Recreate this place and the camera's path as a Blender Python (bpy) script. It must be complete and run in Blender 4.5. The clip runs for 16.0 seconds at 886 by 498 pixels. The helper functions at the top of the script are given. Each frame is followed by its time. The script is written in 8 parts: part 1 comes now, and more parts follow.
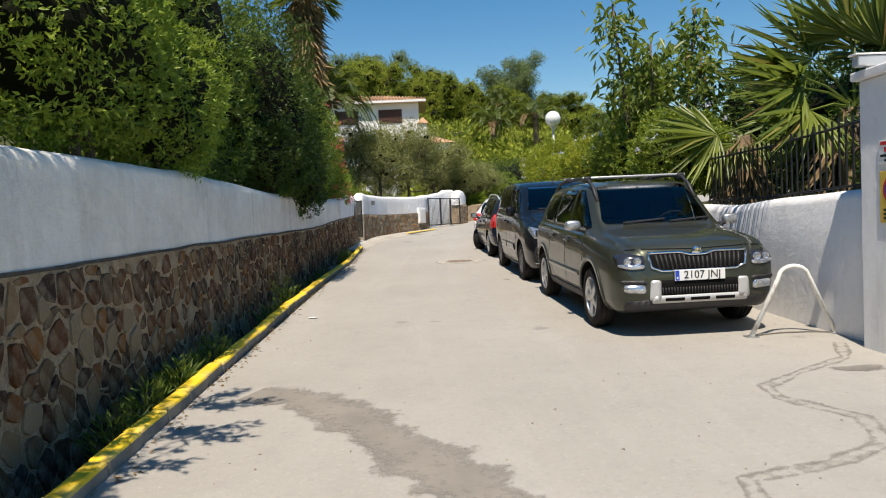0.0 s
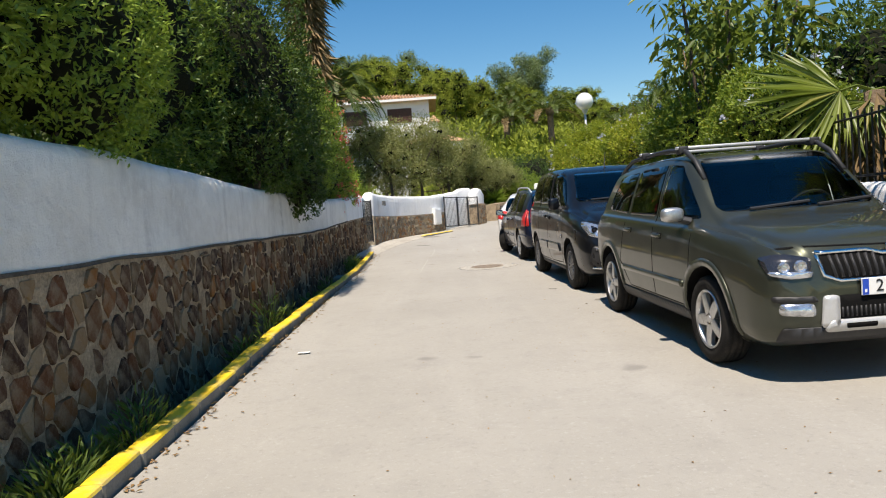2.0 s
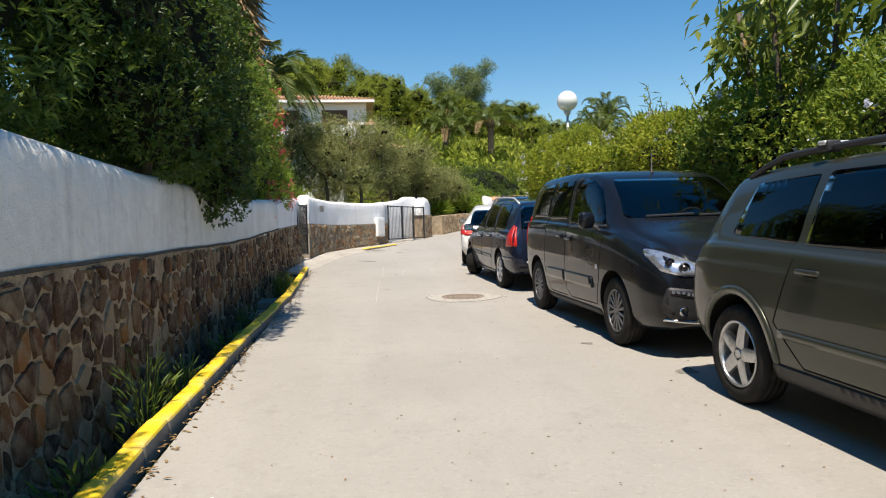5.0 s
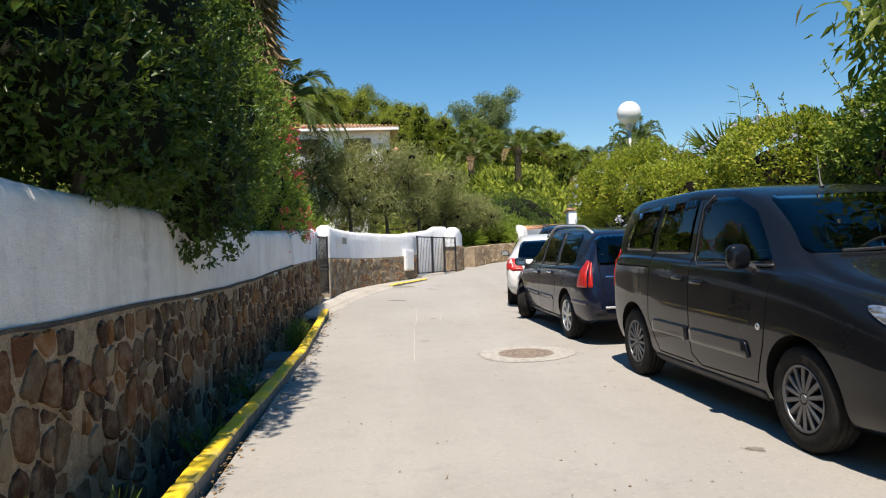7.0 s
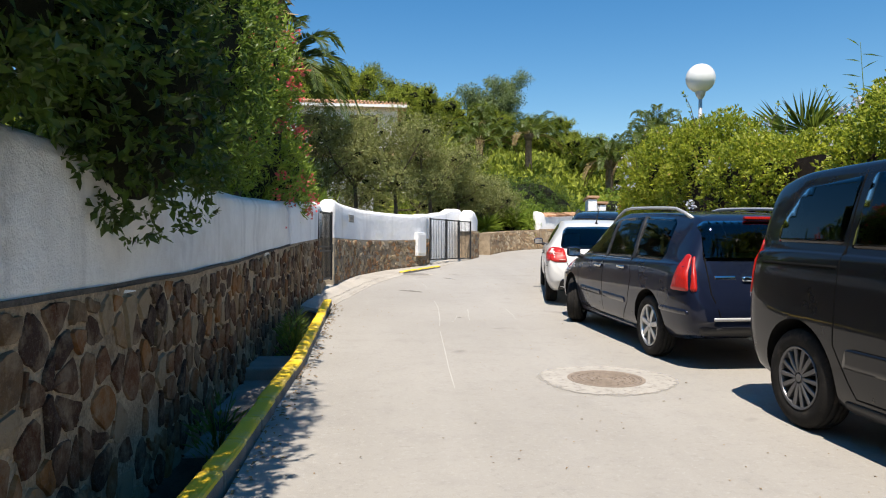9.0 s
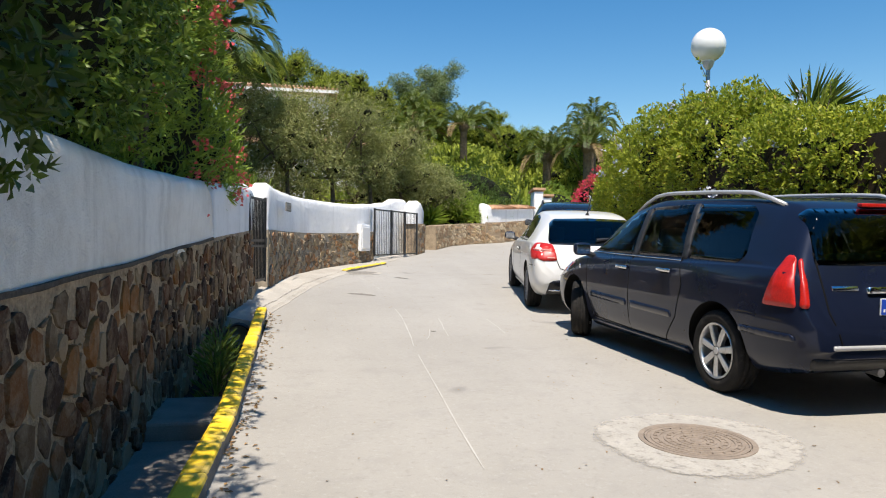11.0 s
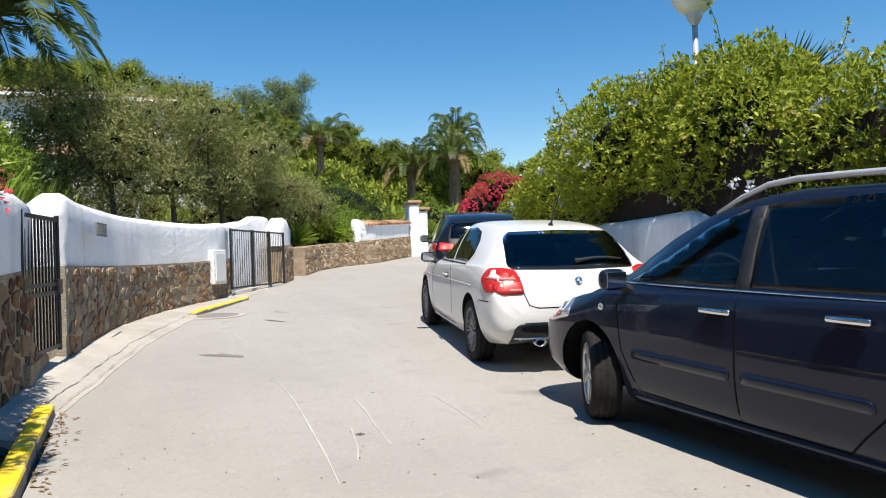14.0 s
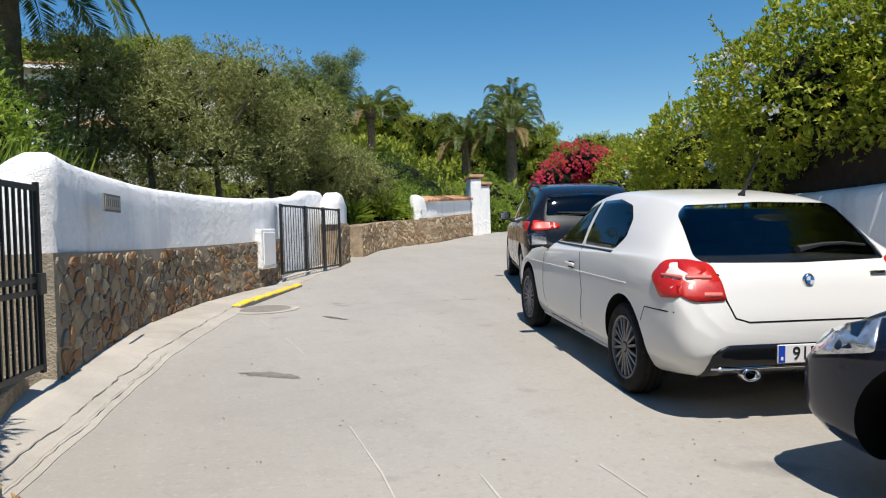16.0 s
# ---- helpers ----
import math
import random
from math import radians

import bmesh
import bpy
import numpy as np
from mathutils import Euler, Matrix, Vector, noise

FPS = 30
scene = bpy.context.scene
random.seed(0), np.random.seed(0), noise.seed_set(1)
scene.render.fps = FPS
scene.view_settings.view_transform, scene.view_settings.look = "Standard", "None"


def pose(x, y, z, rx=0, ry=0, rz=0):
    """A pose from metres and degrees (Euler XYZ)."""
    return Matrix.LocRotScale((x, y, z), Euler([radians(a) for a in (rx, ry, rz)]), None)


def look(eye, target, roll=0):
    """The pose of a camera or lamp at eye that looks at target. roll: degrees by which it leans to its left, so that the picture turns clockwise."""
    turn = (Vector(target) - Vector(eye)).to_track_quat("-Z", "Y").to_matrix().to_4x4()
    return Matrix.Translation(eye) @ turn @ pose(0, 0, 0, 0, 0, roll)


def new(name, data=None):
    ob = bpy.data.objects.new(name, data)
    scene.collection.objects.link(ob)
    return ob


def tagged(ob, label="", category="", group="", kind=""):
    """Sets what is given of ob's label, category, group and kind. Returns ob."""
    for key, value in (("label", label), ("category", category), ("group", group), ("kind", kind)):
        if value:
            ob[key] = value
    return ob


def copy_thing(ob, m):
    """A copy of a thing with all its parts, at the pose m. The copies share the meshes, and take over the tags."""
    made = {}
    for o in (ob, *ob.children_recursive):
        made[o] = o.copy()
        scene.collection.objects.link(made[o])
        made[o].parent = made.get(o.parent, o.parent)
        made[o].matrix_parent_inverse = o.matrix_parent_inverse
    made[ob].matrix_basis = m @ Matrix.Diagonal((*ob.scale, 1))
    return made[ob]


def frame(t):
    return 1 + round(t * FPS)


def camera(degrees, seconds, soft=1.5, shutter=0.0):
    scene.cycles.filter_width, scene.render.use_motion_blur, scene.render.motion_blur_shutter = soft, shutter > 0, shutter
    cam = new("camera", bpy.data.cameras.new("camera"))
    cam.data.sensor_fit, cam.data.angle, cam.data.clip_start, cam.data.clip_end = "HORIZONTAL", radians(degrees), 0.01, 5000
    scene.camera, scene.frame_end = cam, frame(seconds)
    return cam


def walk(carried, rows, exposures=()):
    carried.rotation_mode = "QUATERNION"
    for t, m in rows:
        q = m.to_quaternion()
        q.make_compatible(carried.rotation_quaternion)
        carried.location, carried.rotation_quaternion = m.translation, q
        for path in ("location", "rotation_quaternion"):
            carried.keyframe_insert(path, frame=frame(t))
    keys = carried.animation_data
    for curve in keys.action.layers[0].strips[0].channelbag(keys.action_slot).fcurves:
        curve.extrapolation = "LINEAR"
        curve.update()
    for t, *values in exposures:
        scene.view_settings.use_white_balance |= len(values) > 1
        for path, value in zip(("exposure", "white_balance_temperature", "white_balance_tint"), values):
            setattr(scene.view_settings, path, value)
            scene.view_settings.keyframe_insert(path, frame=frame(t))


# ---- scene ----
cam = camera(64.0, 16.0, soft=1.1)
PATH = [
    (0, (0.152, 0.42, 1.352), (0.207, 2.417, 1.262), -2.6),
    (0.5, (0.151, 1.122, 1.324), (0.213, 3.12, 1.252), -1.4),
    (1, (0.134, 1.765, 1.317), (0.244, 3.762, 1.271), -3.6),
    (1.5, (0.068, 2.422, 1.294), (0.034, 4.421, 1.231), -1.7),
    (2, (-0.011, 3.011, 1.272), (0.009, 5.009, 1.192), -4.2),
    (2.5, (-0.166, 3.608, 1.298), (-0.196, 5.607, 1.24), -2.9),
    (3, (-0.268, 4.187, 1.306), (-0.232, 6.184, 1.219), -1.7),
    (3.5, (-0.374, 4.801, 1.33), (-0.348, 6.799, 1.26), -4.5),
    (4, (-0.433, 5.317, 1.334), (-0.264, 7.307, 1.225), -1.9),
    (6.3, (-0.69, 7.973, 1.375), (-0.414, 9.953, 1.394), -0.8),
    (6.5, (-0.663, 8.208, 1.367), (-0.379, 10.188, 1.373), -0.1),
    (7, (-0.694, 8.881, 1.454), (-0.522, 10.873, 1.482), -2.0),
    (7.5, (-0.755, 9.319, 1.432), (-0.59, 11.312, 1.452), 1.2),
    (8, (-0.745, 9.931, 1.421), (-0.51, 11.917, 1.453), 0.2),
    (8.5, (-0.848, 10.648, 1.438), (-0.688, 12.642, 1.439), 0.1),
    (11, (-1.268, 13.556, 1.452), (-0.89, 15.52, 1.424), 0.6),
    (11.5, (-1.341, 14.136, 1.466), (-0.916, 16.089, 1.424), -0.4),
    (12, (-1.301, 14.77, 1.493), (-0.86, 16.72, 1.465), -1.7),
    (12.5, (-1.186, 15.338, 1.498), (-0.604, 17.251, 1.462), -0.6),
    (13, (-1.171, 15.968, 1.551), (-0.474, 17.843, 1.533), 0.4),
    (13.5, (-1.082, 16.605, 1.555), (-0.349, 18.465, 1.579), 1.8),
    (14, (-1.089, 16.991, 1.561), (-0.322, 18.838, 1.576), -1.9),
    (14.5, (-0.996, 17.639, 1.549), (-0.351, 19.531, 1.495), -3.7),
    (15, (-0.932, 18.179, 1.578), (-0.257, 20.061, 1.552), -3.5),
    (15.5, (-0.895, 18.74, 1.602), (-0.311, 20.652, 1.564), -0.6),
    (16, (-0.853, 19.263, 1.623), (-0.212, 21.157, 1.579), -1.8),
]
walk(cam, [(t, look(eye, target, roll)) for t, eye, target, roll in PATH],
     exposures=[(0, 0.33, 7350, 12), (3.0, 0.47, 7250, 12), (4.0, 0.47, 7250, 12), (6.8, 0.47, 7100, 13), (11.0, 0.49, 6950, 12), (13.5, 0.54, 6850, 12), (14.5, 0.42, 6800, 11), (16.0, 0.24, 6800, 11)])

# ---- world and sun ----
SUN_DIR = Vector((-0.075, -0.42, 0.90)).normalized()
world = bpy.data.worlds.new("world")
scene.world = world
world.use_nodes = True
sky = world.node_tree.nodes.new("ShaderNodeTexSky")
sky.sky_type = "NISHITA"
sky.sun_disc = False
sky.sun_elevation = math.asin(SUN_DIR.z)
sky.sun_rotation = math.atan2(SUN_DIR.x, SUN_DIR.y)
sky.air_density, sky.dust_density, sky.ozone_density = 1.1, 0.0, 2.0
back = world.node_tree.nodes["Background"]
back.inputs["Strength"].default_value = 0.104
deep = world.node_tree.nodes.new("ShaderNodeHueSaturation")
deep.inputs["Hue"].default_value = 0.500
deep.inputs["Saturation"].default_value = 1.42
world.node_tree.links.new(sky.outputs["Color"], deep.inputs["Color"])
world.node_tree.links.new(deep.outputs["Color"], back.inputs["Color"])
sun = new("sun", bpy.data.lights.new("sun", "SUN"))
sun.data.energy, sun.data.angle, sun.data.color = 5.0, radians(0.53), (1.0, 0.96, 0.90)
sun.matrix_world = look(SUN_DIR * 60, (0, 0, 0))

# ---- materials ----
def shader(name):
    m = bpy.data.materials.new(name)
    m.use_nodes = True
    nt = m.node_tree
    return m, nt, nt.nodes["Principled BSDF"]


def mixed(nt, kind, a, b, fac=None, blend="MIX"):
    n = nt.nodes.new("ShaderNodeMix")
    n.data_type = kind
    if kind == "RGBA":
        n.blend_type = blend
    pick = {"FLOAT": (2, 3, 0), "RGBA": (6, 7, 2)}[kind]
    for value, k in ((a, pick[0]), (b, pick[1]), (fac, 0)):
        if value is None:
            continue
        if isinstance(value, bpy.types.NodeSocket):
            nt.links.new(value, n.inputs[k])
        else:
            n.inputs[k].default_value = value
    return n.outputs[pick[2]]


def noised(nt, scale, detail=4, rough=0.6, coord="Object", stretch=None):
    c = nt.nodes.new("ShaderNodeTexCoord")
    n = nt.nodes.new("ShaderNodeTexNoise")
    n.inputs["Scale"].default_value, n.inputs["Detail"].default_value, n.inputs["Roughness"].default_value = scale, detail, rough
    src = c.outputs[coord]
    if stretch:
        mp = nt.nodes.new("ShaderNodeMapping")
        mp.inputs["Scale"].default_value = stretch
        nt.links.new(src, mp.inputs["Vector"])
        src = mp.outputs["Vector"]
    nt.links.new(src, n.inputs["Vector"])
    return n.outputs["Fac"]


def ramp(nt, fac, lo, hi, a=0.0, b=1.0):
    n = nt.nodes.new("ShaderNodeMapRange")
    n.inputs["From Min"].default_value, n.inputs["From Max"].default_value = lo, hi
    n.inputs["To Min"].default_value, n.inputs["To Max"].default_value = a, b
    nt.links.new(fac, n.inputs["Value"])
    return n.outputs["Result"]


def bumped(nt, bsdf, height, strength=0.4, dist=0.01):
    n = nt.nodes.new("ShaderNodeBump")
    n.inputs["Strength"].default_value, n.inputs["Distance"].default_value = strength, dist
    nt.links.new(height, n.inputs["Height"])
    nt.links.new(n.outputs["Normal"], bsdf.inputs["Normal"])


def rgba(c):
    return (c[0], c[1], c[2], 1.0)


def plain(name, c, rough=0.6, metal=0.0, var=0.25, scale=5.0, fine=70.0, bump=0.15, dist=0.004, vary=0.0, coat=0.0, dirt=None):
    """A surface with broad and fine variation; vary: between pieces or objects."""
    m, nt, p = shader(name)
    dark = tuple(v * (1 - var) for v in c)
    lite = tuple(min(1.0, v * (1 + var)) for v in c)
    broad, grain = noised(nt, scale), noised(nt, fine, 3)
    col = mixed(nt, "RGBA", rgba(dark), rgba(lite), ramp(nt, broad, 0.3, 0.7))
    col = mixed(nt, "RGBA", col, mixed(nt, "RGBA", rgba(dark), rgba(lite), ramp(nt, grain, 0.35, 0.65)), 0.4)
    if dirt:
        col = mixed(nt, "RGBA", col, rgba(dirt), ramp(nt, noised(nt, scale * 0.6, 6, 0.7), 0.52, 0.72, 0.0, 0.7))
    if vary:
        info = nt.nodes.new("ShaderNodeObjectInfo")
        hsv = nt.nodes.new("ShaderNodeHueSaturation")
        nt.links.new(ramp(nt, info.outputs["Random"], 0, 1, 1 - vary, 1 + vary), hsv.inputs["Value"])
        nt.links.new(col, hsv.inputs["Color"])
        col = hsv.outputs["Color"]
    nt.links.new(col, p.inputs["Base Color"])
    p.inputs["Roughness"].default_value, p.inputs["Metallic"].default_value = rough, metal
    p.inputs["Coat Weight"].default_value = coat
    p.inputs["Specular IOR Level"].default_value = 0.12 if rough >= 0.85 else 0.5
    p.inputs["Coat Roughness"].default_value = 0.04
    if bump:
        bumped(nt, p, mixed(nt, "FLOAT", broad, grain, 0.6), bump, dist)
    return m


def foliage(name, dark, lite, rough=0.42, trans=0.3, dry=None, dry_share=0.06, bias=1.3):
    """Leaves: each one its own tone between dark and lite; some dry."""
    m, nt, p = shader(name)
    geo = nt.nodes.new("ShaderNodeNewGeometry")
    rnd = geo.outputs["Random Per Island"]
    few = nt.nodes.new("ShaderNodeMath")
    few.operation = "POWER"
    few.inputs[1].default_value = bias
    nt.links.new(rnd, few.inputs[0])
    col = mixed(nt, "RGBA", rgba(dark), rgba(lite), few.outputs[0])
    broad = ramp(nt, noised(nt, 0.9, 3), 0.35, 0.65)
    col = mixed(nt, "RGBA", col, mixed(nt, "RGBA", rgba(dark), rgba(lite), broad), 0.45)
    if dry:
        col = mixed(nt, "RGBA", col, rgba(dry), ramp(nt, rnd, 1 - dry_share, 1 - dry_share + 0.01))
    nt.links.new(col, p.inputs["Base Color"])
    p.inputs["Roughness"].default_value = rough
    p.inputs["Specular IOR Level"].default_value = 0.25
    tr = nt.nodes.new("ShaderNodeBsdfTranslucent")
    nt.links.new(mixed(nt, "RGBA", col, (0.55, 0.75, 0.10, 1), 0.35), tr.inputs["Color"])
    mx = nt.nodes.new("ShaderNodeMixShader")
    mx.inputs[0].default_value = trans
    nt.links.new(p.outputs[0], mx.inputs[1])
    nt.links.new(tr.outputs[0], mx.inputs[2])
    nt.links.new(mx.outputs[0], nt.nodes["Material Output"].inputs["Surface"])
    return m


def pane(name, tint, gloss=0.02):
    """Tinted car glass: clear through, glossy on top."""
    m, nt, p = shader(name)
    nt.nodes.remove(p)
    tr = nt.nodes.new("ShaderNodeBsdfTransparent")
    tr.inputs["Color"].default_value = rgba(tint)
    gl = nt.nodes.new("ShaderNodeBsdfGlossy")
    gl.inputs["Roughness"].default_value = gloss
    fr = nt.nodes.new("ShaderNodeFresnel")
    fr.inputs["IOR"].default_value = 1.6
    mx = nt.nodes.new("ShaderNodeMixShader")
    nt.links.new(fr.outputs[0], mx.inputs[0])
    nt.links.new(tr.outputs[0], mx.inputs[1])
    nt.links.new(gl.outputs[0], mx.inputs[2])
    nt.links.new(mx.outputs[0], nt.nodes["Material Output"].inputs["Surface"])
    return m


def asphalt_material():
    m, nt, p = shader("pale_worn_asphalt")
    broad = noised(nt, 0.35, 5, 0.6)
    streak = noised(nt, 1.0, 4, 0.6, stretch=(1.6, 0.18, 1))
    mid = noised(nt, 3.5, 5, 0.65)
    grit = noised(nt, 160, 2, 0.7)
    col = mixed(nt, "RGBA", (0.285, 0.266, 0.232, 1), (0.365, 0.343, 0.302, 1), ramp(nt, broad, 0.3, 0.7))
    col = mixed(nt, "RGBA", col, (0.40, 0.38, 0.34, 1), ramp(nt, streak, 0.5, 0.75, 0, 0.5))
    col = mixed(nt, "RGBA", col, (0.235, 0.22, 0.20, 1), ramp(nt, mid, 0.52, 0.75, 0, 0.55))
    speck = noised(nt, 22, 4, 0.75)
    col = mixed(nt, "RGBA", col, (0.20, 0.185, 0.16, 1), ramp(nt, speck, 0.54, 0.70, 0, 0.5))
    col = mixed(nt, "RGBA", col, (0.47, 0.45, 0.41, 1), ramp(nt, noised(nt, 30, 3, 0.7), 0.56, 0.72, 0, 0.45))
    col = mixed(nt, "RGBA", col, mixed(nt, "RGBA", (0.16, 0.15, 0.135, 1), (0.5, 0.48, 0.44, 1), grit), ramp(nt, grit, 0.3, 0.7, 0.45, 0.15))
    spots = noised(nt, 1.7, 2, 0.4)
    col = mixed(nt, "RGBA", col, (0.15, 0.14, 0.13, 1), ramp(nt, spots, 0.70, 0.76, 0, 0.55))
    nt.links.new(col, p.inputs["Base Color"])
    p.inputs["Roughness"].default_value = 0.85
    bumped(nt, p, mixed(nt, "FLOAT", mid, grit, 0.7), 0.35, 0.006)
    return m


def whitewash_material(name, c, grime, low=0.5, high=0.72, relief=0.85):
    m, nt, p = shader(name)
    broad = noised(nt, 1.4, 6, 0.65)
    runs = noised(nt, 3.0, 5, 0.6, stretch=(1, 1, 0.10))
    lumps = noised(nt, 9.0, 4, 0.55)
    grain = noised(nt, 90, 3, 0.6)
    col = mixed(nt, "RGBA", rgba(c), rgba(grime), ramp(nt, broad, low, high, 0, 0.55))
    col = mixed(nt, "RGBA", col, rgba(tuple(v * 0.6 for v in grime)), ramp(nt, runs, 0.55, 0.78, 0, 0.6))
    col = mixed(nt, "RGBA", col, rgba(tuple(v * 0.93 for v in c)), ramp(nt, lumps, 0.5, 0.7))
    nt.links.new(col, p.inputs["Base Color"])
    p.inputs["Roughness"].default_value = 0.9
    bumped(nt, p, mixed(nt, "FLOAT", lumps, grain, 0.25), relief, 0.045)
    return m


def stone_material(name, tones, vary=0.3, rough=0.85):
    """Rubble stones: each stone its own tone, veined and pitted. As single parts and as joined islands alike."""
    m, nt, p = shader(name)
    geo = nt.nodes.new("ShaderNodeNewGeometry")
    info = nt.nodes.new("ShaderNodeObjectInfo")
    add = nt.nodes.new("ShaderNodeMath")
    add.operation = "ADD"
    nt.links.new(geo.outputs["Random Per Island"], add.inputs[0])
    nt.links.new(info.outputs["Random"], add.inputs[1])
    fr = nt.nodes.new("ShaderNodeMath")
    fr.operation = "FRACT"
    nt.links.new(add.outputs[0], fr.inputs[0])
    cr = nt.nodes.new("ShaderNodeValToRGB")
    cr.color_ramp.interpolation = "CONSTANT"
    for k, c in enumerate(tones):
        e = cr.color_ramp.elements[k] if k < 2 else cr.color_ramp.elements.new(k / len(tones))
        e.position, e.color = k / len(tones), rgba(c)
    nt.links.new(fr.outputs[0], cr.inputs[0])
    vein = noised(nt, 8, 6, 0.7)
    grain = noised(nt, 70, 3, 0.7)
    col = mixed(nt, "RGBA", cr.outputs[0], (0.045, 0.03, 0.02, 1), ramp(nt, vein, 0.52, 0.72, 0, 0.55))
    col = mixed(nt, "RGBA", col, (0.34, 0.26, 0.175, 1), ramp(nt, noised(nt, 6, 5, 0.7), 0.46, 0.68, 0, 0.62))
    col = mixed(nt, "RGBA", col, (0.3, 0.26, 0.22, 1), ramp(nt, grain, 0.55, 0.8, 0, 0.4))
    nt.links.new(col, p.inputs["Base Color"])
    p.inputs["Roughness"].default_value, p.inputs["Specular IOR Level"].default_value = rough, 0.15
    bumped(nt, p, mixed(nt, "FLOAT", vein, grain, 0.35), 0.8, 0.03)
    return m


def paint(name, c, metal=0.0, rough=0.28, dust=0.0):
    m, nt, p = shader(name)
    flake = noised(nt, 900, 1)
    film = noised(nt, 2.2, 5, 0.6)
    col = mixed(nt, "RGBA", rgba(tuple(v * 0.88 for v in c)), rgba(tuple(min(1, v * 1.12) for v in c)), flake)
    col = mixed(nt, "RGBA", col, (0.38, 0.35, 0.30, 1), ramp(nt, film, 0.4, 0.8, dust * 0.4, dust))
    nt.links.new(col, p.inputs["Base Color"])
    p.inputs["Metallic"].default_value, p.inputs["Roughness"].default_value = metal, rough
    p.inputs["Coat Weight"].default_value, p.inputs["Coat Roughness"].default_value, p.inputs["Coat IOR"].default_value = 0.75, 0.025, 1.42
    p.inputs["Specular IOR Level"].default_value = 0.08
    nt.links.new(ramp(nt, film, 0.3, 0.8, rough, rough + 0.12), p.inputs["Roughness"])
    return m


M_ROAD = asphalt_material()
M_PATCH = plain("darker_asphalt_patch", (0.255, 0.235, 0.205), 0.9, var=0.22, scale=2.2, fine=150, bump=0.3, dist=0.006)
M_CONC = plain("pale_concrete", (0.40, 0.37, 0.32), 0.9, var=0.24, scale=1.8, fine=120, bump=0.3, dist=0.008, dirt=(0.30, 0.27, 0.23))
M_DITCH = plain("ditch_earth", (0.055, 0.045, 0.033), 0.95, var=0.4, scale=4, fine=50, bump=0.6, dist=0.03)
M_EARTH = plain("scrubby_garden_earth", (0.06, 0.066, 0.024), 0.95, var=0.4, scale=0.7, fine=12, bump=0.7, dist=0.08, dirt=(0.04, 0.055, 0.015))
M_YELLOW = plain("worn_yellow_paint", (0.78, 0.53, 0.02), 0.7, var=0.15, scale=5, fine=90, bump=0.35, dist=0.006, vary=0.08, dirt=(0.40, 0.35, 0.26))
M_KERB = plain("kerb_concrete", (0.22, 0.205, 0.18), 0.9, var=0.25, scale=5, fine=90, bump=0.4, dist=0.008)
M_WHITE_OLD = whitewash_material("weathered_whitewash", (0.87, 0.845, 0.79), (0.55, 0.51, 0.45), 0.42, 0.68)
M_WHITE = whitewash_material("fresh_whitewash", (0.86, 0.86, 0.85), (0.74, 0.73, 0.71), 0.6, 0.85)
M_GREYWALL = whitewash_material("grey_rendered_wall", (0.80, 0.80, 0.80), (0.64, 0.64, 0.63), 0.45, 0.8, 0.28)
M_MORTAR = plain("lime_mortar", (0.40, 0.305, 0.205), 0.95, var=0.40, scale=6, fine=48, bump=1.0, dist=0.05, dirt=(0.13, 0.085, 0.05))
M_GREYMORTAR = plain("grey_cement_mortar", (0.33, 0.28, 0.21), 0.95, var=0.28, scale=7, fine=60, bump=0.9, dist=0.03, dirt=(0.16, 0.14, 0.11))
M_STONE = stone_material("brown_rubble_stone", [(0.078, 0.033, 0.016), (0.180, 0.078, 0.029), (0.057, 0.028, 0.016), (0.246, 0.156, 0.082), (0.123, 0.049, 0.021), (0.139, 0.070, 0.033), (0.090, 0.045, 0.025), (0.238, 0.102, 0.031), (0.131, 0.082, 0.045), (0.279, 0.205, 0.127), (0.045, 0.025, 0.018)])
M_STONE2 = stone_material("grey_rubble_stone", [(0.16, 0.125, 0.09), (0.30, 0.23, 0.15), (0.20, 0.14, 0.09), (0.36, 0.27, 0.16), (0.26, 0.13, 0.06), (0.22, 0.19, 0.15), (0.42, 0.34, 0.23), (0.34, 0.17, 0.07)])
M_STONE3 = stone_material("golden_dry_stone", [(0.46, 0.32, 0.18), (0.55, 0.41, 0.25), (0.36, 0.23, 0.13), (0.60, 0.48, 0.32), (0.42, 0.28, 0.16)])
M_IRON = plain("black_iron", (0.015, 0.015, 0.016), 0.45, var=0.3, scale=12, fine=90, bump=0.1)
M_TILE = plain("terracotta_tile", (0.50, 0.30, 0.18), 0.85, var=0.3, scale=3, fine=40, bump=0.4, dist=0.01, vary=0.2)
M_HOUSE = plain("white_house_wall", (0.80, 0.79, 0.77), 0.9, var=0.05, scale=0.6, fine=20, bump=0.1)

# ---- mesh helpers ----
def mesh_of(bm, name, material, smooth=False):
    me = bpy.data.meshes.new(name)
    bm.to_mesh(me)
    bm.free()
    for m in material if isinstance(material, (list, tuple)) else [material]:
        me.materials.append(m)
    if smooth:
        me.polygons.foreach_set("use_smooth", [True] * len(me.polygons))
    return me


def part(name, bm, material, parent=None, label="", smooth=False):
    ob = new(name, mesh_of(bm, name, material, smooth))
    ob.parent = parent
    return tagged(ob, label)


def base_of(name, m, label, category, group="", kind=""):
    """An Empty at the base of a thing, at the pose m."""
    ob = new(name)
    ob.empty_display_size = 0.2
    ob.matrix_world = m
    return tagged(ob, label, category, group, kind)


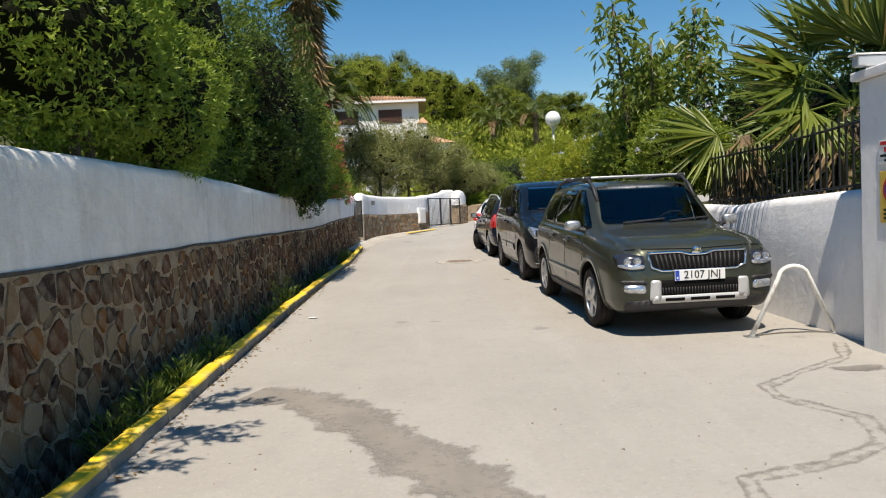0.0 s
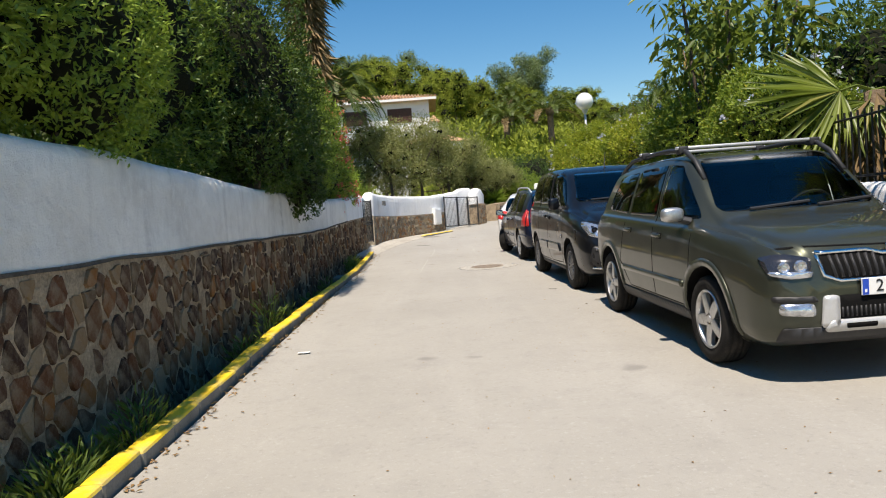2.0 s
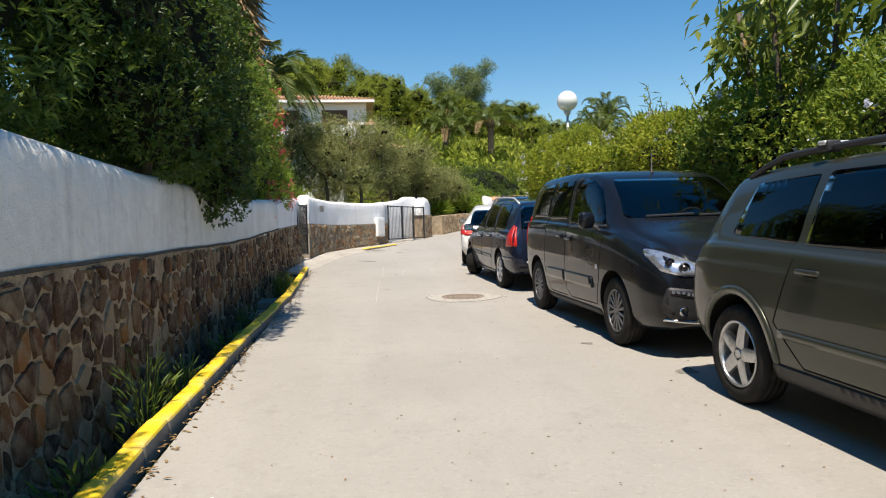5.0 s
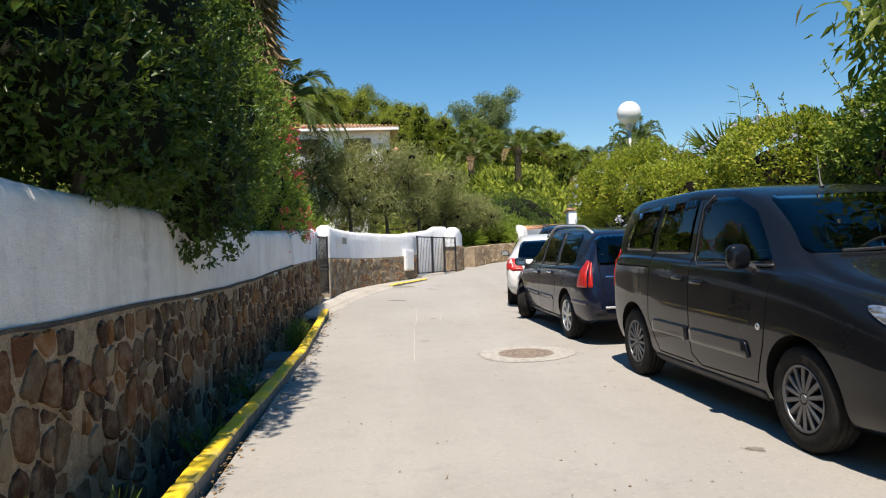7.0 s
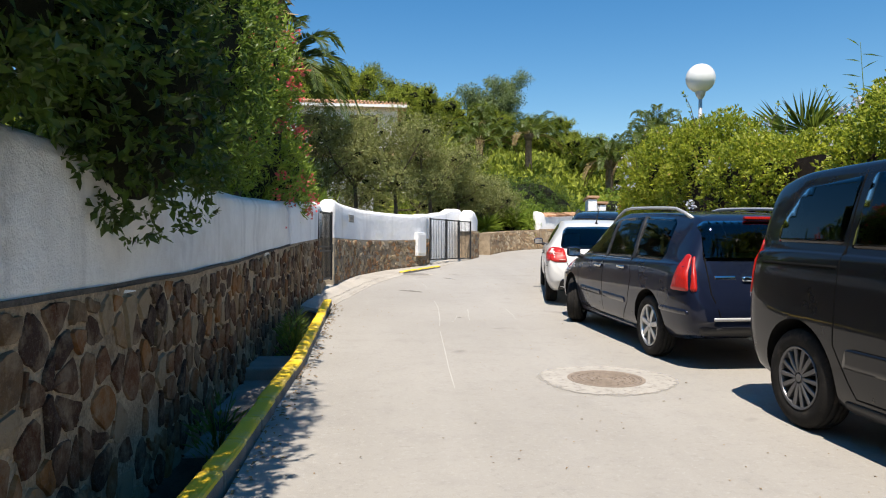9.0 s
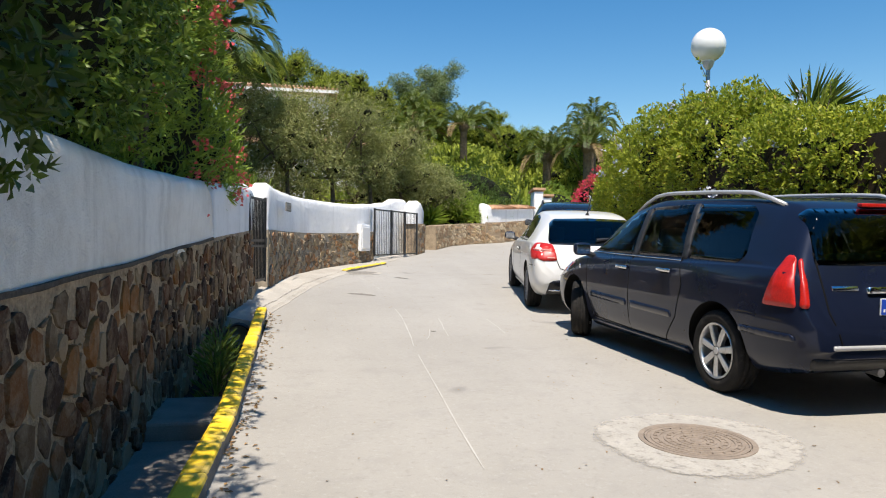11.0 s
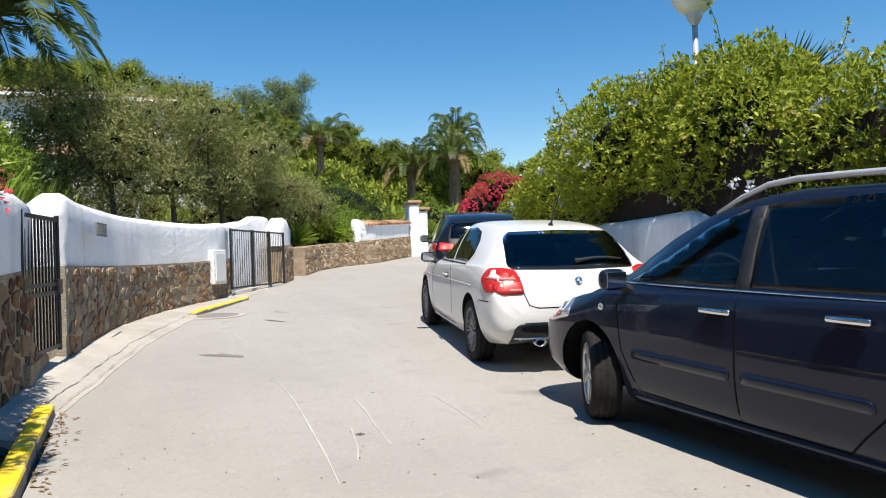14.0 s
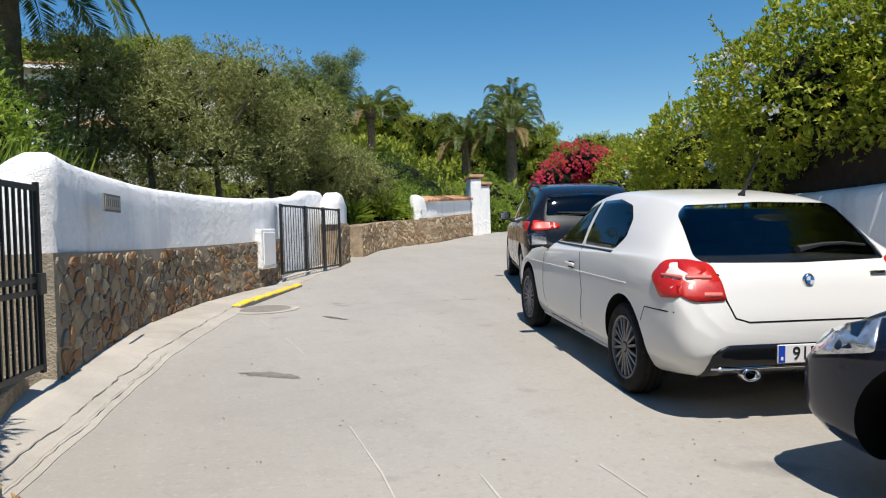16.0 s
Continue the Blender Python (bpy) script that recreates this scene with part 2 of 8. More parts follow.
def box(bm, x0, y0, z0, x1, y1, z1, bevel=0.0):
    made = bmesh.ops.create_cube(bm, size=1.0)["verts"]
    for v in made:
        v.co = Vector(((x0 + x1) / 2 + v.co.x * (x1 - x0), (y0 + y1) / 2 + v.co.y * (y1 - y0), (z0 + z1) / 2 + v.co.z * (z1 - z0)))
    if bevel:
        edges = list({e for v in made for e in v.link_edges})
        bmesh.ops.bevel(bm, geom=edges, offset=bevel, segments=2, affect="EDGES", profile=0.5)
    return made


def tube(bm, points, radius, sides=8, caps=True):
    """A round bar along points; radius: one, or one for each point."""
    pts = [Vector(p) for p in points]
    rad = radius if isinstance(radius, (list, tuple)) else [radius] * len(pts)
    rings = []
    side = None
    for i, p in enumerate(pts):
        d = (pts[min(i + 1, len(pts) - 1)] - pts[max(i - 1, 0)]).normalized()
        ref = side if side is not None else (Vector((0, 0, 1)) if abs(d.z) < 0.9 else Vector((1, 0, 0)))
        a = (ref - d * ref.dot(d)).normalized()
        side = a
        b = d.cross(a)
        rings.append([bm.verts.new(p + (a * math.cos(2 * math.pi * k / sides) + b * math.sin(2 * math.pi * k / sides)) * rad[i]) for k in range(sides)])
    for r, q in zip(rings, rings[1:]):
        for k in range(sides):
            bm.faces.new((r[k], r[(k + 1) % sides], q[(k + 1) % sides], q[k]))
    if caps:
        bm.faces.new(rings[0][::-1])
        bm.faces.new(rings[-1])


def lathe(bm, profile, sides=24, axis="z", at=(0, 0, 0)):
    """Turns (radius, height) pairs round an axis."""
    rings = []
    for r, h in profile:
        ring = []
        for k in range(sides):
            a = 2 * math.pi * k / sides
            u, v = r * math.cos(a), r * math.sin(a)
            co = {"z": (u, v, h), "x": (h, u, v), "y": (v, h, u)}[axis]
            ring.append(bm.verts.new(Vector(at) + Vector(co)))
        rings.append(ring)
    for r, q in zip(rings, rings[1:]):
        for k in range(sides):
            bm.faces.new((r[k], r[(k + 1) % sides], q[(k + 1) % sides], q[k]))
    return rings


def table(pairs):
    xs, ys = zip(*pairs)
    return lambda v: float(np.interp(v, xs, ys))


# ---- the plan: heights along the lane, edges, walls ----
GROUND = table([(-60, -1.6), (0, -0.15), (8.4, 0.04), (11, 0.115), (15.9, 0.225), (18.5, 0.305), (21.2, 0.375), (23.6, 0.475), (27, 0.645), (32, 0.82), (36, 1.03), (41, 1.29), (45, 1.53), (50, 1.72), (60, 2.2), (90, 3.8)])
LEFT_EDGE = table([(-60, -1.728), (22.6, -1.728), (24, -1.486), (26, -1.115), (28.5, -0.418), (30.5, 0.139), (32.3, 0.883), (36.3, 2.508), (39.5, 4.506), (42.4, 6.968), (44.6, 8.918), (47, 11.334), (55, 18.58), (90, 51.095)])
RIGHT_EDGE = table([(-60, 5.76), (6, 5.76), (6.6, 4.227), (20, 4.041), (25, 3.995), (28, 5.481), (33, 8.175), (40, 13.006), (46, 18.116), (55, 26.941), (90, 61.314)])
WALL_X = table([(-60, -2.388), (14, -2.397), (20, -2.369), (22.5, -2.23), (23.9, -2.044)])


def hill(x, y):
    """Height of the land round the lane."""
    far = max(0.0, y - 46 - max(0.0, x - 6) * 0.6)
    rise = 17.0 * (1 - math.exp(-((far / 62) ** 1.6)))
    left = max(0.0, min(1.0, (y - 75) / 35)) * max(0.0, min(1.0, (12 - x) / 22))
    return GROUND(y) + rise + 5.0 * left * left * (3 - 2 * left) + (0.4 * noise.noise(Vector((x * 0.06, y * 0.06, 0))) if far > 0 else 0)


def land(x, y):
    z = hill(x, y) - 0.05
    if -2.5 < x < -1.84 and -10 < y < 22.2:
        return z - 0.55
    left = x < (-2.6 if y < 24 else LEFT_EDGE(y) - (2.4 if 28.5 < y < 33 else 1.6))
    if y < 40 and left:
        z += 0.95
    return z


def sheet(name, xs, ys, height, material, label, category, parent=None):
    bm = bmesh.new()
    grid = [[bm.verts.new((x, y, height(x, y))) for x in xs] for y in ys]
    for r, q in zip(grid, grid[1:]):
        for k in range(len(xs) - 1):
            bm.faces.new((r[k], r[k + 1], q[k + 1], q[k]))
    return tagged(part(name, bm, material, parent, smooth=True), label, category, kind="structure")


xs = [-2500, -700, -250, -120] + list(range(-80, -8, 6)) + [-6, -4, -2.9, -2.75, -2.68, -2.55, -2.44, -1.86, -1.8, 0, 2, 4, 6, 8, 10, 12] + list(range(15, 100, 5)) + [140, 250, 700, 2500]
ys = [-2500, -700, -250, -100] + list(range(-60, 60, 2)) + list(range(60, 170, 6)) + [200, 260, 400, 900, 2500]
sheet("ground", xs, ys, lambda x, y: land(max(-120, min(140, x)), max(-60, min(200, y))), M_EARTH, "dry brown garden earth and hillside", "ground")


def ribbon(name, left, right, ys, z, material, label, category, cols=6, crown=0.0):
    bm = bmesh.new()
    rows = []
    for y in ys:
        a, b = left(y), right(y)
        rows.append([bm.verts.new((a + (b - a) * k / cols, y, z(y) + crown * math.sin(math.pi * k / cols))) for k in range(cols + 1)])
    for r, q in zip(rows, rows[1:]):
        for k in range(cols):
            bm.faces.new((r[k], r[k + 1], q[k + 1], q[k]))
    return tagged(part(name, bm, material, smooth=True), label, category, kind="structure")


ROAD_YS = [-60, -40, -20, -10] + [v * 0.5 for v in range(-10, 90)] + [46, 48, 50, 53, 56, 60, 65, 70]
ribbon("road", lambda y: LEFT_EDGE(y) - (0.0 if y < 22.6 else 0.3), RIGHT_EDGE, ROAD_YS, GROUND, M_ROAD, "pale worn asphalt lane with faint scratches", "road")

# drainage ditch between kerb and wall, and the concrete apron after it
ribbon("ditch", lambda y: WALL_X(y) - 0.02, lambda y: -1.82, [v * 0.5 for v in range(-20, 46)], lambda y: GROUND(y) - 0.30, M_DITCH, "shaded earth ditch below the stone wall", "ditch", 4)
APRON_IN = table([(22.3, -2.276), (24, -2.062), (26, -1.747), (28, -1.319), (29.6, -0.79), (31.4, 0.139), (33, 0.697), (36.4, 2.323)])
APRON_OUT = table([(22.3, -1.839), (23, -1.728), (24, -1.542), (26, -1.161), (28.5, -0.465), (30.5, 0.093), (32.3, 0.91), (36.4, 2.555)])
APRON_Z = table([(22.3, 0.093), (24, 0.158), (26, 0.139), (28, 0.074), (30, 0.046), (36.4, 0.046)])
bm = bmesh.new()
rows = []
for k in range(0, 57):
    y = 22.3 + k * 0.25
    g = GROUND(y)
    a, b = APRON_IN(y) - 0.03, APRON_OUT(y)
    wob = 0.03 * noise.noise(Vector((0, y * 2.1, 3)))
    rows.append([bm.verts.new(p) for p in ((a, y, g + APRON_Z(y)), (a * 0.6 + b * 0.4, y, g + APRON_Z(y) * 0.75), (b - 0.1 + wob, y, g + 0.030), (b + wob, y, g + 0.006), (b + 0.01 + wob, y, g - 0.05))])
for r, q in zip(rows, rows[1:]):
    for k in range(4):
        bm.faces.new((r[k], r[k + 1], q[k + 1], q[k]))
front = rows[0]
low = [bm.verts.new((v.co.x, v.co.y, GROUND(22.3) - 0.45)) for v in front]
for k in range(4):
    bm.faces.new((front[k + 1], front[k], low[k], low[k + 1]))
tagged(part("pavement", bm, M_CONC), "pale concrete apron along the garden wall", "pavement", kind="structure")
for shift, wide, y0, y1 in ((-0.16, 0.0055, 22.6, 29.4), (-0.05, 0.0035, 22.5, 26.2)):
    bm = bmesh.new()
    prev = None
    for k in range(int((y1 - y0) / 0.05)):
        y = y0 + 0.05 * k
        x = APRON_OUT(y) + shift + 0.03 * noise.noise(Vector((shift, y * 2.1, 3))) + 0.022 * noise.noise(Vector((0, y * 9.0, 1)))
        t = (x - APRON_IN(y) + 0.03) / (APRON_OUT(y) - APRON_IN(y) + 0.03)
        rise = APRON_Z(y) * (1 - 0.25 * min(1, t / 0.4)) if t < 0.4 else APRON_Z(y) * 0.75 + (0.030 - APRON_Z(y) * 0.75) * min(1, (t - 0.4) / max(0.05, 0.6 - 0.1 / (APRON_OUT(y) - APRON_IN(y))))
        w = wide * max(0.15, 0.7 + 1.2 * noise.noise(Vector((5, y * 5.0, shift))))
        z = GROUND(y) + rise + 0.008
        row = (bm.verts.new((x - w, y, z)), bm.verts.new((x + w, y, z)))
        if prev:
            bm.faces.new((prev[0], prev[1], row[1], row[0]))
        prev = row
    tagged(part("pavement_crack", bm, M_KERB), "ragged dark crack along the concrete apron", "crack", kind="structure")


def wall_along(name, path, thick, foot, top, material, label, lump=0.02, round_top=True, step=0.25, kind="structure", category="wall"):
    """An upright wall whose street face follows path (x, y); foot and top give heights by the way run along it."""
    pts, run, way = [], 0.0, []
    for (ax, ay), (bx, by) in zip(path, path[1:]):
        n = max(1, int(math.hypot(bx - ax, by - ay) / step))
        for k in range(n):
            pts.append((ax + (bx - ax) * k / n, ay + (by - ay) * k / n))
    pts.append(path[-1])
    bm = bmesh.new()
    rows = []
    for i, (x, y) in enumerate(pts):
        px, py = pts[max(0, i - 1)]
        qx, qy = pts[min(len(pts) - 1, i + 1)]
        d = math.hypot(qx - px, qy - py)
        nx, ny = (qy - py) / d, -(qx - px) / d
        f, t = foot(x, y), top(x, y)
        end = i in (0, len(pts) - 1)
        drop = 0.10 if (round_top and end) else 0.0
        prof = [(0, f), (0, f + (t - f) * 0.33), (0, f + (t - f) * 0.66), (0, t - min(0.10, (t - f) * 0.3) - drop)]
        prof += [(0.025, t - 0.03 - drop), (0.08, t - drop), (thick - 0.08, t - drop), (thick - 0.02, t - 0.04 - drop), (thick, t - 0.1 - drop), (thick, f)] if round_top else [(0, t), (thick, t), (thick, f)]
        row = []
        for off, z in prof:
            w = lump * noise.noise(Vector((x * 1.7, y * 1.7, z * 1.9))) if z > f else 0
            tz = lump * 0.8 * noise.noise(Vector((x * 0.9, y * 0.9, 7))) if z > t - 0.2 else 0
            row.append(bm.verts.new((x - nx * (off + w), y - ny * (off + w), z + tz)))
        rows.append(row)
    for r, q in zip(rows, rows[1:]):
        for k in range(len(r) - 1):
            bm.faces.new((r[k + 1], r[k], q[k], q[k + 1]))
    bm.faces.new(rows[0])
    bm.faces.new(rows[-1][::-1])
    return tagged(part(name, bm, material, smooth=round_top), label, category, kind=kind)


SEAM = table([(-60, 0.828), (0, 1.079), (5, 1.125), (8, 1.153), (12.6, 1.2), (16.6, 1.228), (18.2, 1.274), (21, 1.404), (23.9, 1.553)])
W1_TOP = table([(-60, 1.757), (0, 1.897), (5, 1.934), (9, 1.971), (12, 1.906), (17, 1.906), (19, 1.943), (22.2, 2.073), (23.9, 2.212)])
W1 = [(WALL_X(y), y) for y in (-40, -20, -8, 0, 8, 14, 17, 20, 21.5, 22.5, 23.2, 23.92)]
W1_OLD, W1_NEW = [p for p in W1 if p[1] <= 21.5], [p for p in W1 if p[1] >= 21.5]
wall_along("wall_left", [(x + 0.03, y) for x, y in W1_OLD], 0.30, lambda x, y: SEAM(y) - 0.05, lambda x, y: W1_TOP(y), M_WHITE_OLD, "weathered whitewashed garden wall, stained below the hedge", 0.03)
wall_along("wall_left_end", [(x + 0.03, y) for x, y in W1_NEW], 0.30, lambda x, y: SEAM(y) - 0.05, lambda x, y: W1_TOP(y), M_WHITE, "fresh white garden wall end beside the iron gate", 0.025)
stone_left = wall_along("stone_wall_left", [(x + 0.035, y) for x, y in W1], 0.36, lambda x, y: GROUND(y) - 0.5, lambda x, y: SEAM(y), M_MORTAR, "brown rubble stone base of the garden wall", 0.015, False)
M_LEDGE = plain("dark_grey_ledge", (0.10, 0.09, 0.078), 0.95, var=0.4, scale=9, fine=60, bump=0.9, dist=0.03, dirt=(0.06, 0.055, 0.05))
wall_along("ledge_left", [(x + 0.044, y) for x, y in W1_OLD], 0.12, lambda x, y: SEAM(y) - 0.012 + 0.012 * noise.noise(Vector((0, y * 3, 0))), lambda x, y: SEAM(y) + 0.014 + 0.012 * noise.noise(Vector((3, y * 4, 0))), M_LEDGE, "thin dark grey ledge along the top of the stones", 0.022, False, category="trim")

W2 = [(-1.886, 24.88), (-1.728, 26), (-1.514, 27.4), (-1.208, 28.6), (-0.855, 29.6), (-0.418, 30.5), (0.111, 31.4), (0.427, 32.25)]
W2_TOP = table([(24.88, 2.333), (25.6, 2.287), (27.4, 2.259), (29.6, 2.259), (31.4, 2.287), (32.25, 2.361)])
W2_SEAM = table([(24.88, 1.571), (27.4, 1.553), (29.6, 1.553), (31.4, 1.59), (32.25, 1.627)])
wall_along("wall_bend", W2, 0.32, lambda x, y: W2_SEAM(y) - 0.05, lambda x, y: W2_TOP(y), M_WHITE, "bright white plastered garden wall with rounded top", 0.03)
stone_bend = wall_along("stone_wall_bend", [(x + 0.035, y - 0.01) for x, y in W2], 0.38, lambda x, y: GROUND(y) - 0.3, lambda x, y: W2_SEAM(y), M_GREYMORTAR, "grey and brown rubble stone base of the white wall", 0.015, False)

# ---- cars ----
from mathutils.bvhtree import BVHTree
from mathutils.geometry import delaunay_2d_cdt

M_GLASS = pane("tinted_car_glass", (0.74, 0.79, 0.78))
M_DARKGLASS = pane("dark_privacy_glass", (0.14, 0.15, 0.155))
M_CABIN = plain("dark_cabin_lining", (0.018, 0.018, 0.02), 0.85, var=0.3, scale=6, bump=0.1)
M_LINER = plain("black_wheel_arch_liner", (0.008, 0.008, 0.008), 0.95, bump=0.2)
M_TRIM = plain("black_plastic_trim", (0.022, 0.022, 0.024), 0.55, var=0.2, scale=9, bump=0.15)
M_SEAM = plain("panel_gap_shadow_black", (0.006, 0.006, 0.006), 0.9, bump=0)
M_CHROME = plain("chrome", (0.75, 0.75, 0.76), 0.12, 1.0, var=0.04, bump=0)
M_ALLOY = plain("silver_alloy", (0.55, 0.55, 0.55), 0.35, 0.85, var=0.12, scale=20, bump=0.05, dirt=(0.2, 0.17, 0.14))
M_DARKALLOY = plain("dark_grey_alloy", (0.13, 0.13, 0.135), 0.4, 0.6, var=0.15, scale=20, bump=0.05)
M_SILVER = plain("matt_silver_plastic", (0.55, 0.55, 0.55), 0.38, 0.4, var=0.08, bump=0.03)
M_TYRE = plain("tyre_rubber", (0.022, 0.021, 0.02), 0.85, var=0.3, scale=14, fine=120, bump=0.3, dirt=(0.07, 0.06, 0.05))
M_RED = plain("red_lamp_plastic", (0.46, 0.012, 0.007), 0.38, var=0.28, scale=26, fine=90, bump=0.12, dist=0.003, coat=0.2)
M_PALELENS = plain("pale_pink_lamp_band", (0.60, 0.16, 0.13), 0.35, var=0.2, scale=40, bump=0.0, coat=0.3)
M_SEATCLOTH = plain("grey_seat_cloth", (0.06, 0.06, 0.065), 0.9, var=0.3, scale=8, bump=0.2)
M_CLEAR = plain("clear_lamp_lens_over_reflector", (0.55, 0.57, 0.60), 0.10, 0.75, var=0.5, scale=16, fine=40, bump=0.5, dist=0.01, coat=1.0)
M_LAMPBLACK = plain("dark_lamp_housing", (0.03, 0.03, 0.035), 0.2, 0.3, var=0.3, bump=0.05, coat=0.8)
M_PLATE = plain("white_number_plate", (0.75, 0.75, 0.74), 0.4, var=0.04, bump=0.02)
M_EU = plain("blue_plate_band", (0.01, 0.06, 0.42), 0.45, var=0.1, bump=0)
M_INK = plain("black_plate_ink", (0.01, 0.01, 0.01), 0.6, var=0.1, bump=0)
M_BLUE = plain("blue_badge_enamel", (0.02, 0.16, 0.5), 0.25, var=0.1, bump=0)
P_GREEN = paint("olive_green_metallic_paint", (0.058, 0.063, 0.047), 0.6, 0.28, 0.012)
P_GREY = paint("anthracite_grey_paint", (0.0065, 0.0075, 0.010), 0.1, 0.25, 0.004)
P_BLUE = paint("dark_blue_grey_metallic_paint", (0.0075, 0.012, 0.029), 0.15, 0.25, 0.005)
P_WHITE = paint("white_car_paint", (0.66, 0.655, 0.63), 0.0, 0.35, 0.03)
P_BLACK = paint("black_car_paint", (0.008, 0.009, 0.011), 0.2, 0.22, 0.01)


def smooth_rows(xs, rows, at):
    """Monotone cubic through rows of numbers at xs, read at the places `at`."""
    xs, rows, at = np.array(xs, float), np.array(rows, float), np.array(at, float)
    h = np.diff(xs)[:, None]
    d = np.diff(rows, axis=0) / h
    m = np.zeros_like(rows)
    m[0], m[-1] = d[0], d[-1]
    a, b = d[:-1], d[1:]
    m[1:-1] = np.where(a * b > 0, 2 * a * b / np.where(a + b == 0, 1, a + b), 0)
    k = np.clip(np.searchsorted(xs, at) - 1, 0, len(xs) - 2)
    t = ((at - xs[k]) / np.diff(xs)[k])[:, None]
    hk = np.diff(xs)[k][:, None]
    return ((1 + 2 * t) * (1 - t) ** 2 * rows[k] + t * (1 - t) ** 2 * hk * m[k] + t * t * (3 - 2 * t) * rows[k + 1] + t * t * (t - 1) * hk * m[k + 1])


def section(zb, zs, zt, wl, wm, ws, wt, cr):
    """Half a cross-section, from the middle of the floor round to the middle of the roof."""
    pts = [(0, zb), (wl * 0.88, zb), (wl, zb + 0.05), (wl + (wm - wl) * 0.75, zb + (zs - zb) * 0.25), (wm, zb + (zs - zb) * 0.52), (wm * 0.992, zb + (zs - zb) * 0.80),
           (ws + 0.006, zs - 0.015), (ws - 0.02, zs + 0.012), (ws - (ws - wt) * 0.46, zs + (zt - cr - zs) * 0.5), (wt, zt - cr), (wt * 0.92, zt - cr * 0.45), (wt * 0.6, zt - cr * 0.12), (0, zt)]
    keep = [0, 1.0, 1.25, 2.2, 3.4, 4.4, 5.0, 5.2, 6.2, 7.2, 7.6, 8.4, 9.6]
    at = np.concatenate([np.linspace(a, b, 5, endpoint=False) for a, b in zip(keep, keep[1:])] + [[keep[-1]]])
    return smooth_rows(keep, pts, at)


def evaluated(ob):
    return bpy.data.meshes.new_from_object(ob.evaluated_get(bpy.context.evaluated_depsgraph_get()))


def rounded(poly, r=0.03, n=3):
    """A polygon with its corners rounded off."""
    out = []
    for i, p in enumerate(poly):
        p, a, b = Vector(p), Vector(poly[i - 1]), Vector(poly[(i + 1) % len(poly)])
        ra = min(r, (a - p).length * 0.45)
        rb = min(r, (b - p).length * 0.45)
        s, e = p + (a - p).normalized() * ra, p + (b - p).normalized() * rb
        for k in range(n + 1):
            t = k / n
            out.append(tuple(s * (1 - t) ** 2 + p * 2 * t * (1 - t) + e * t * t))
    return out


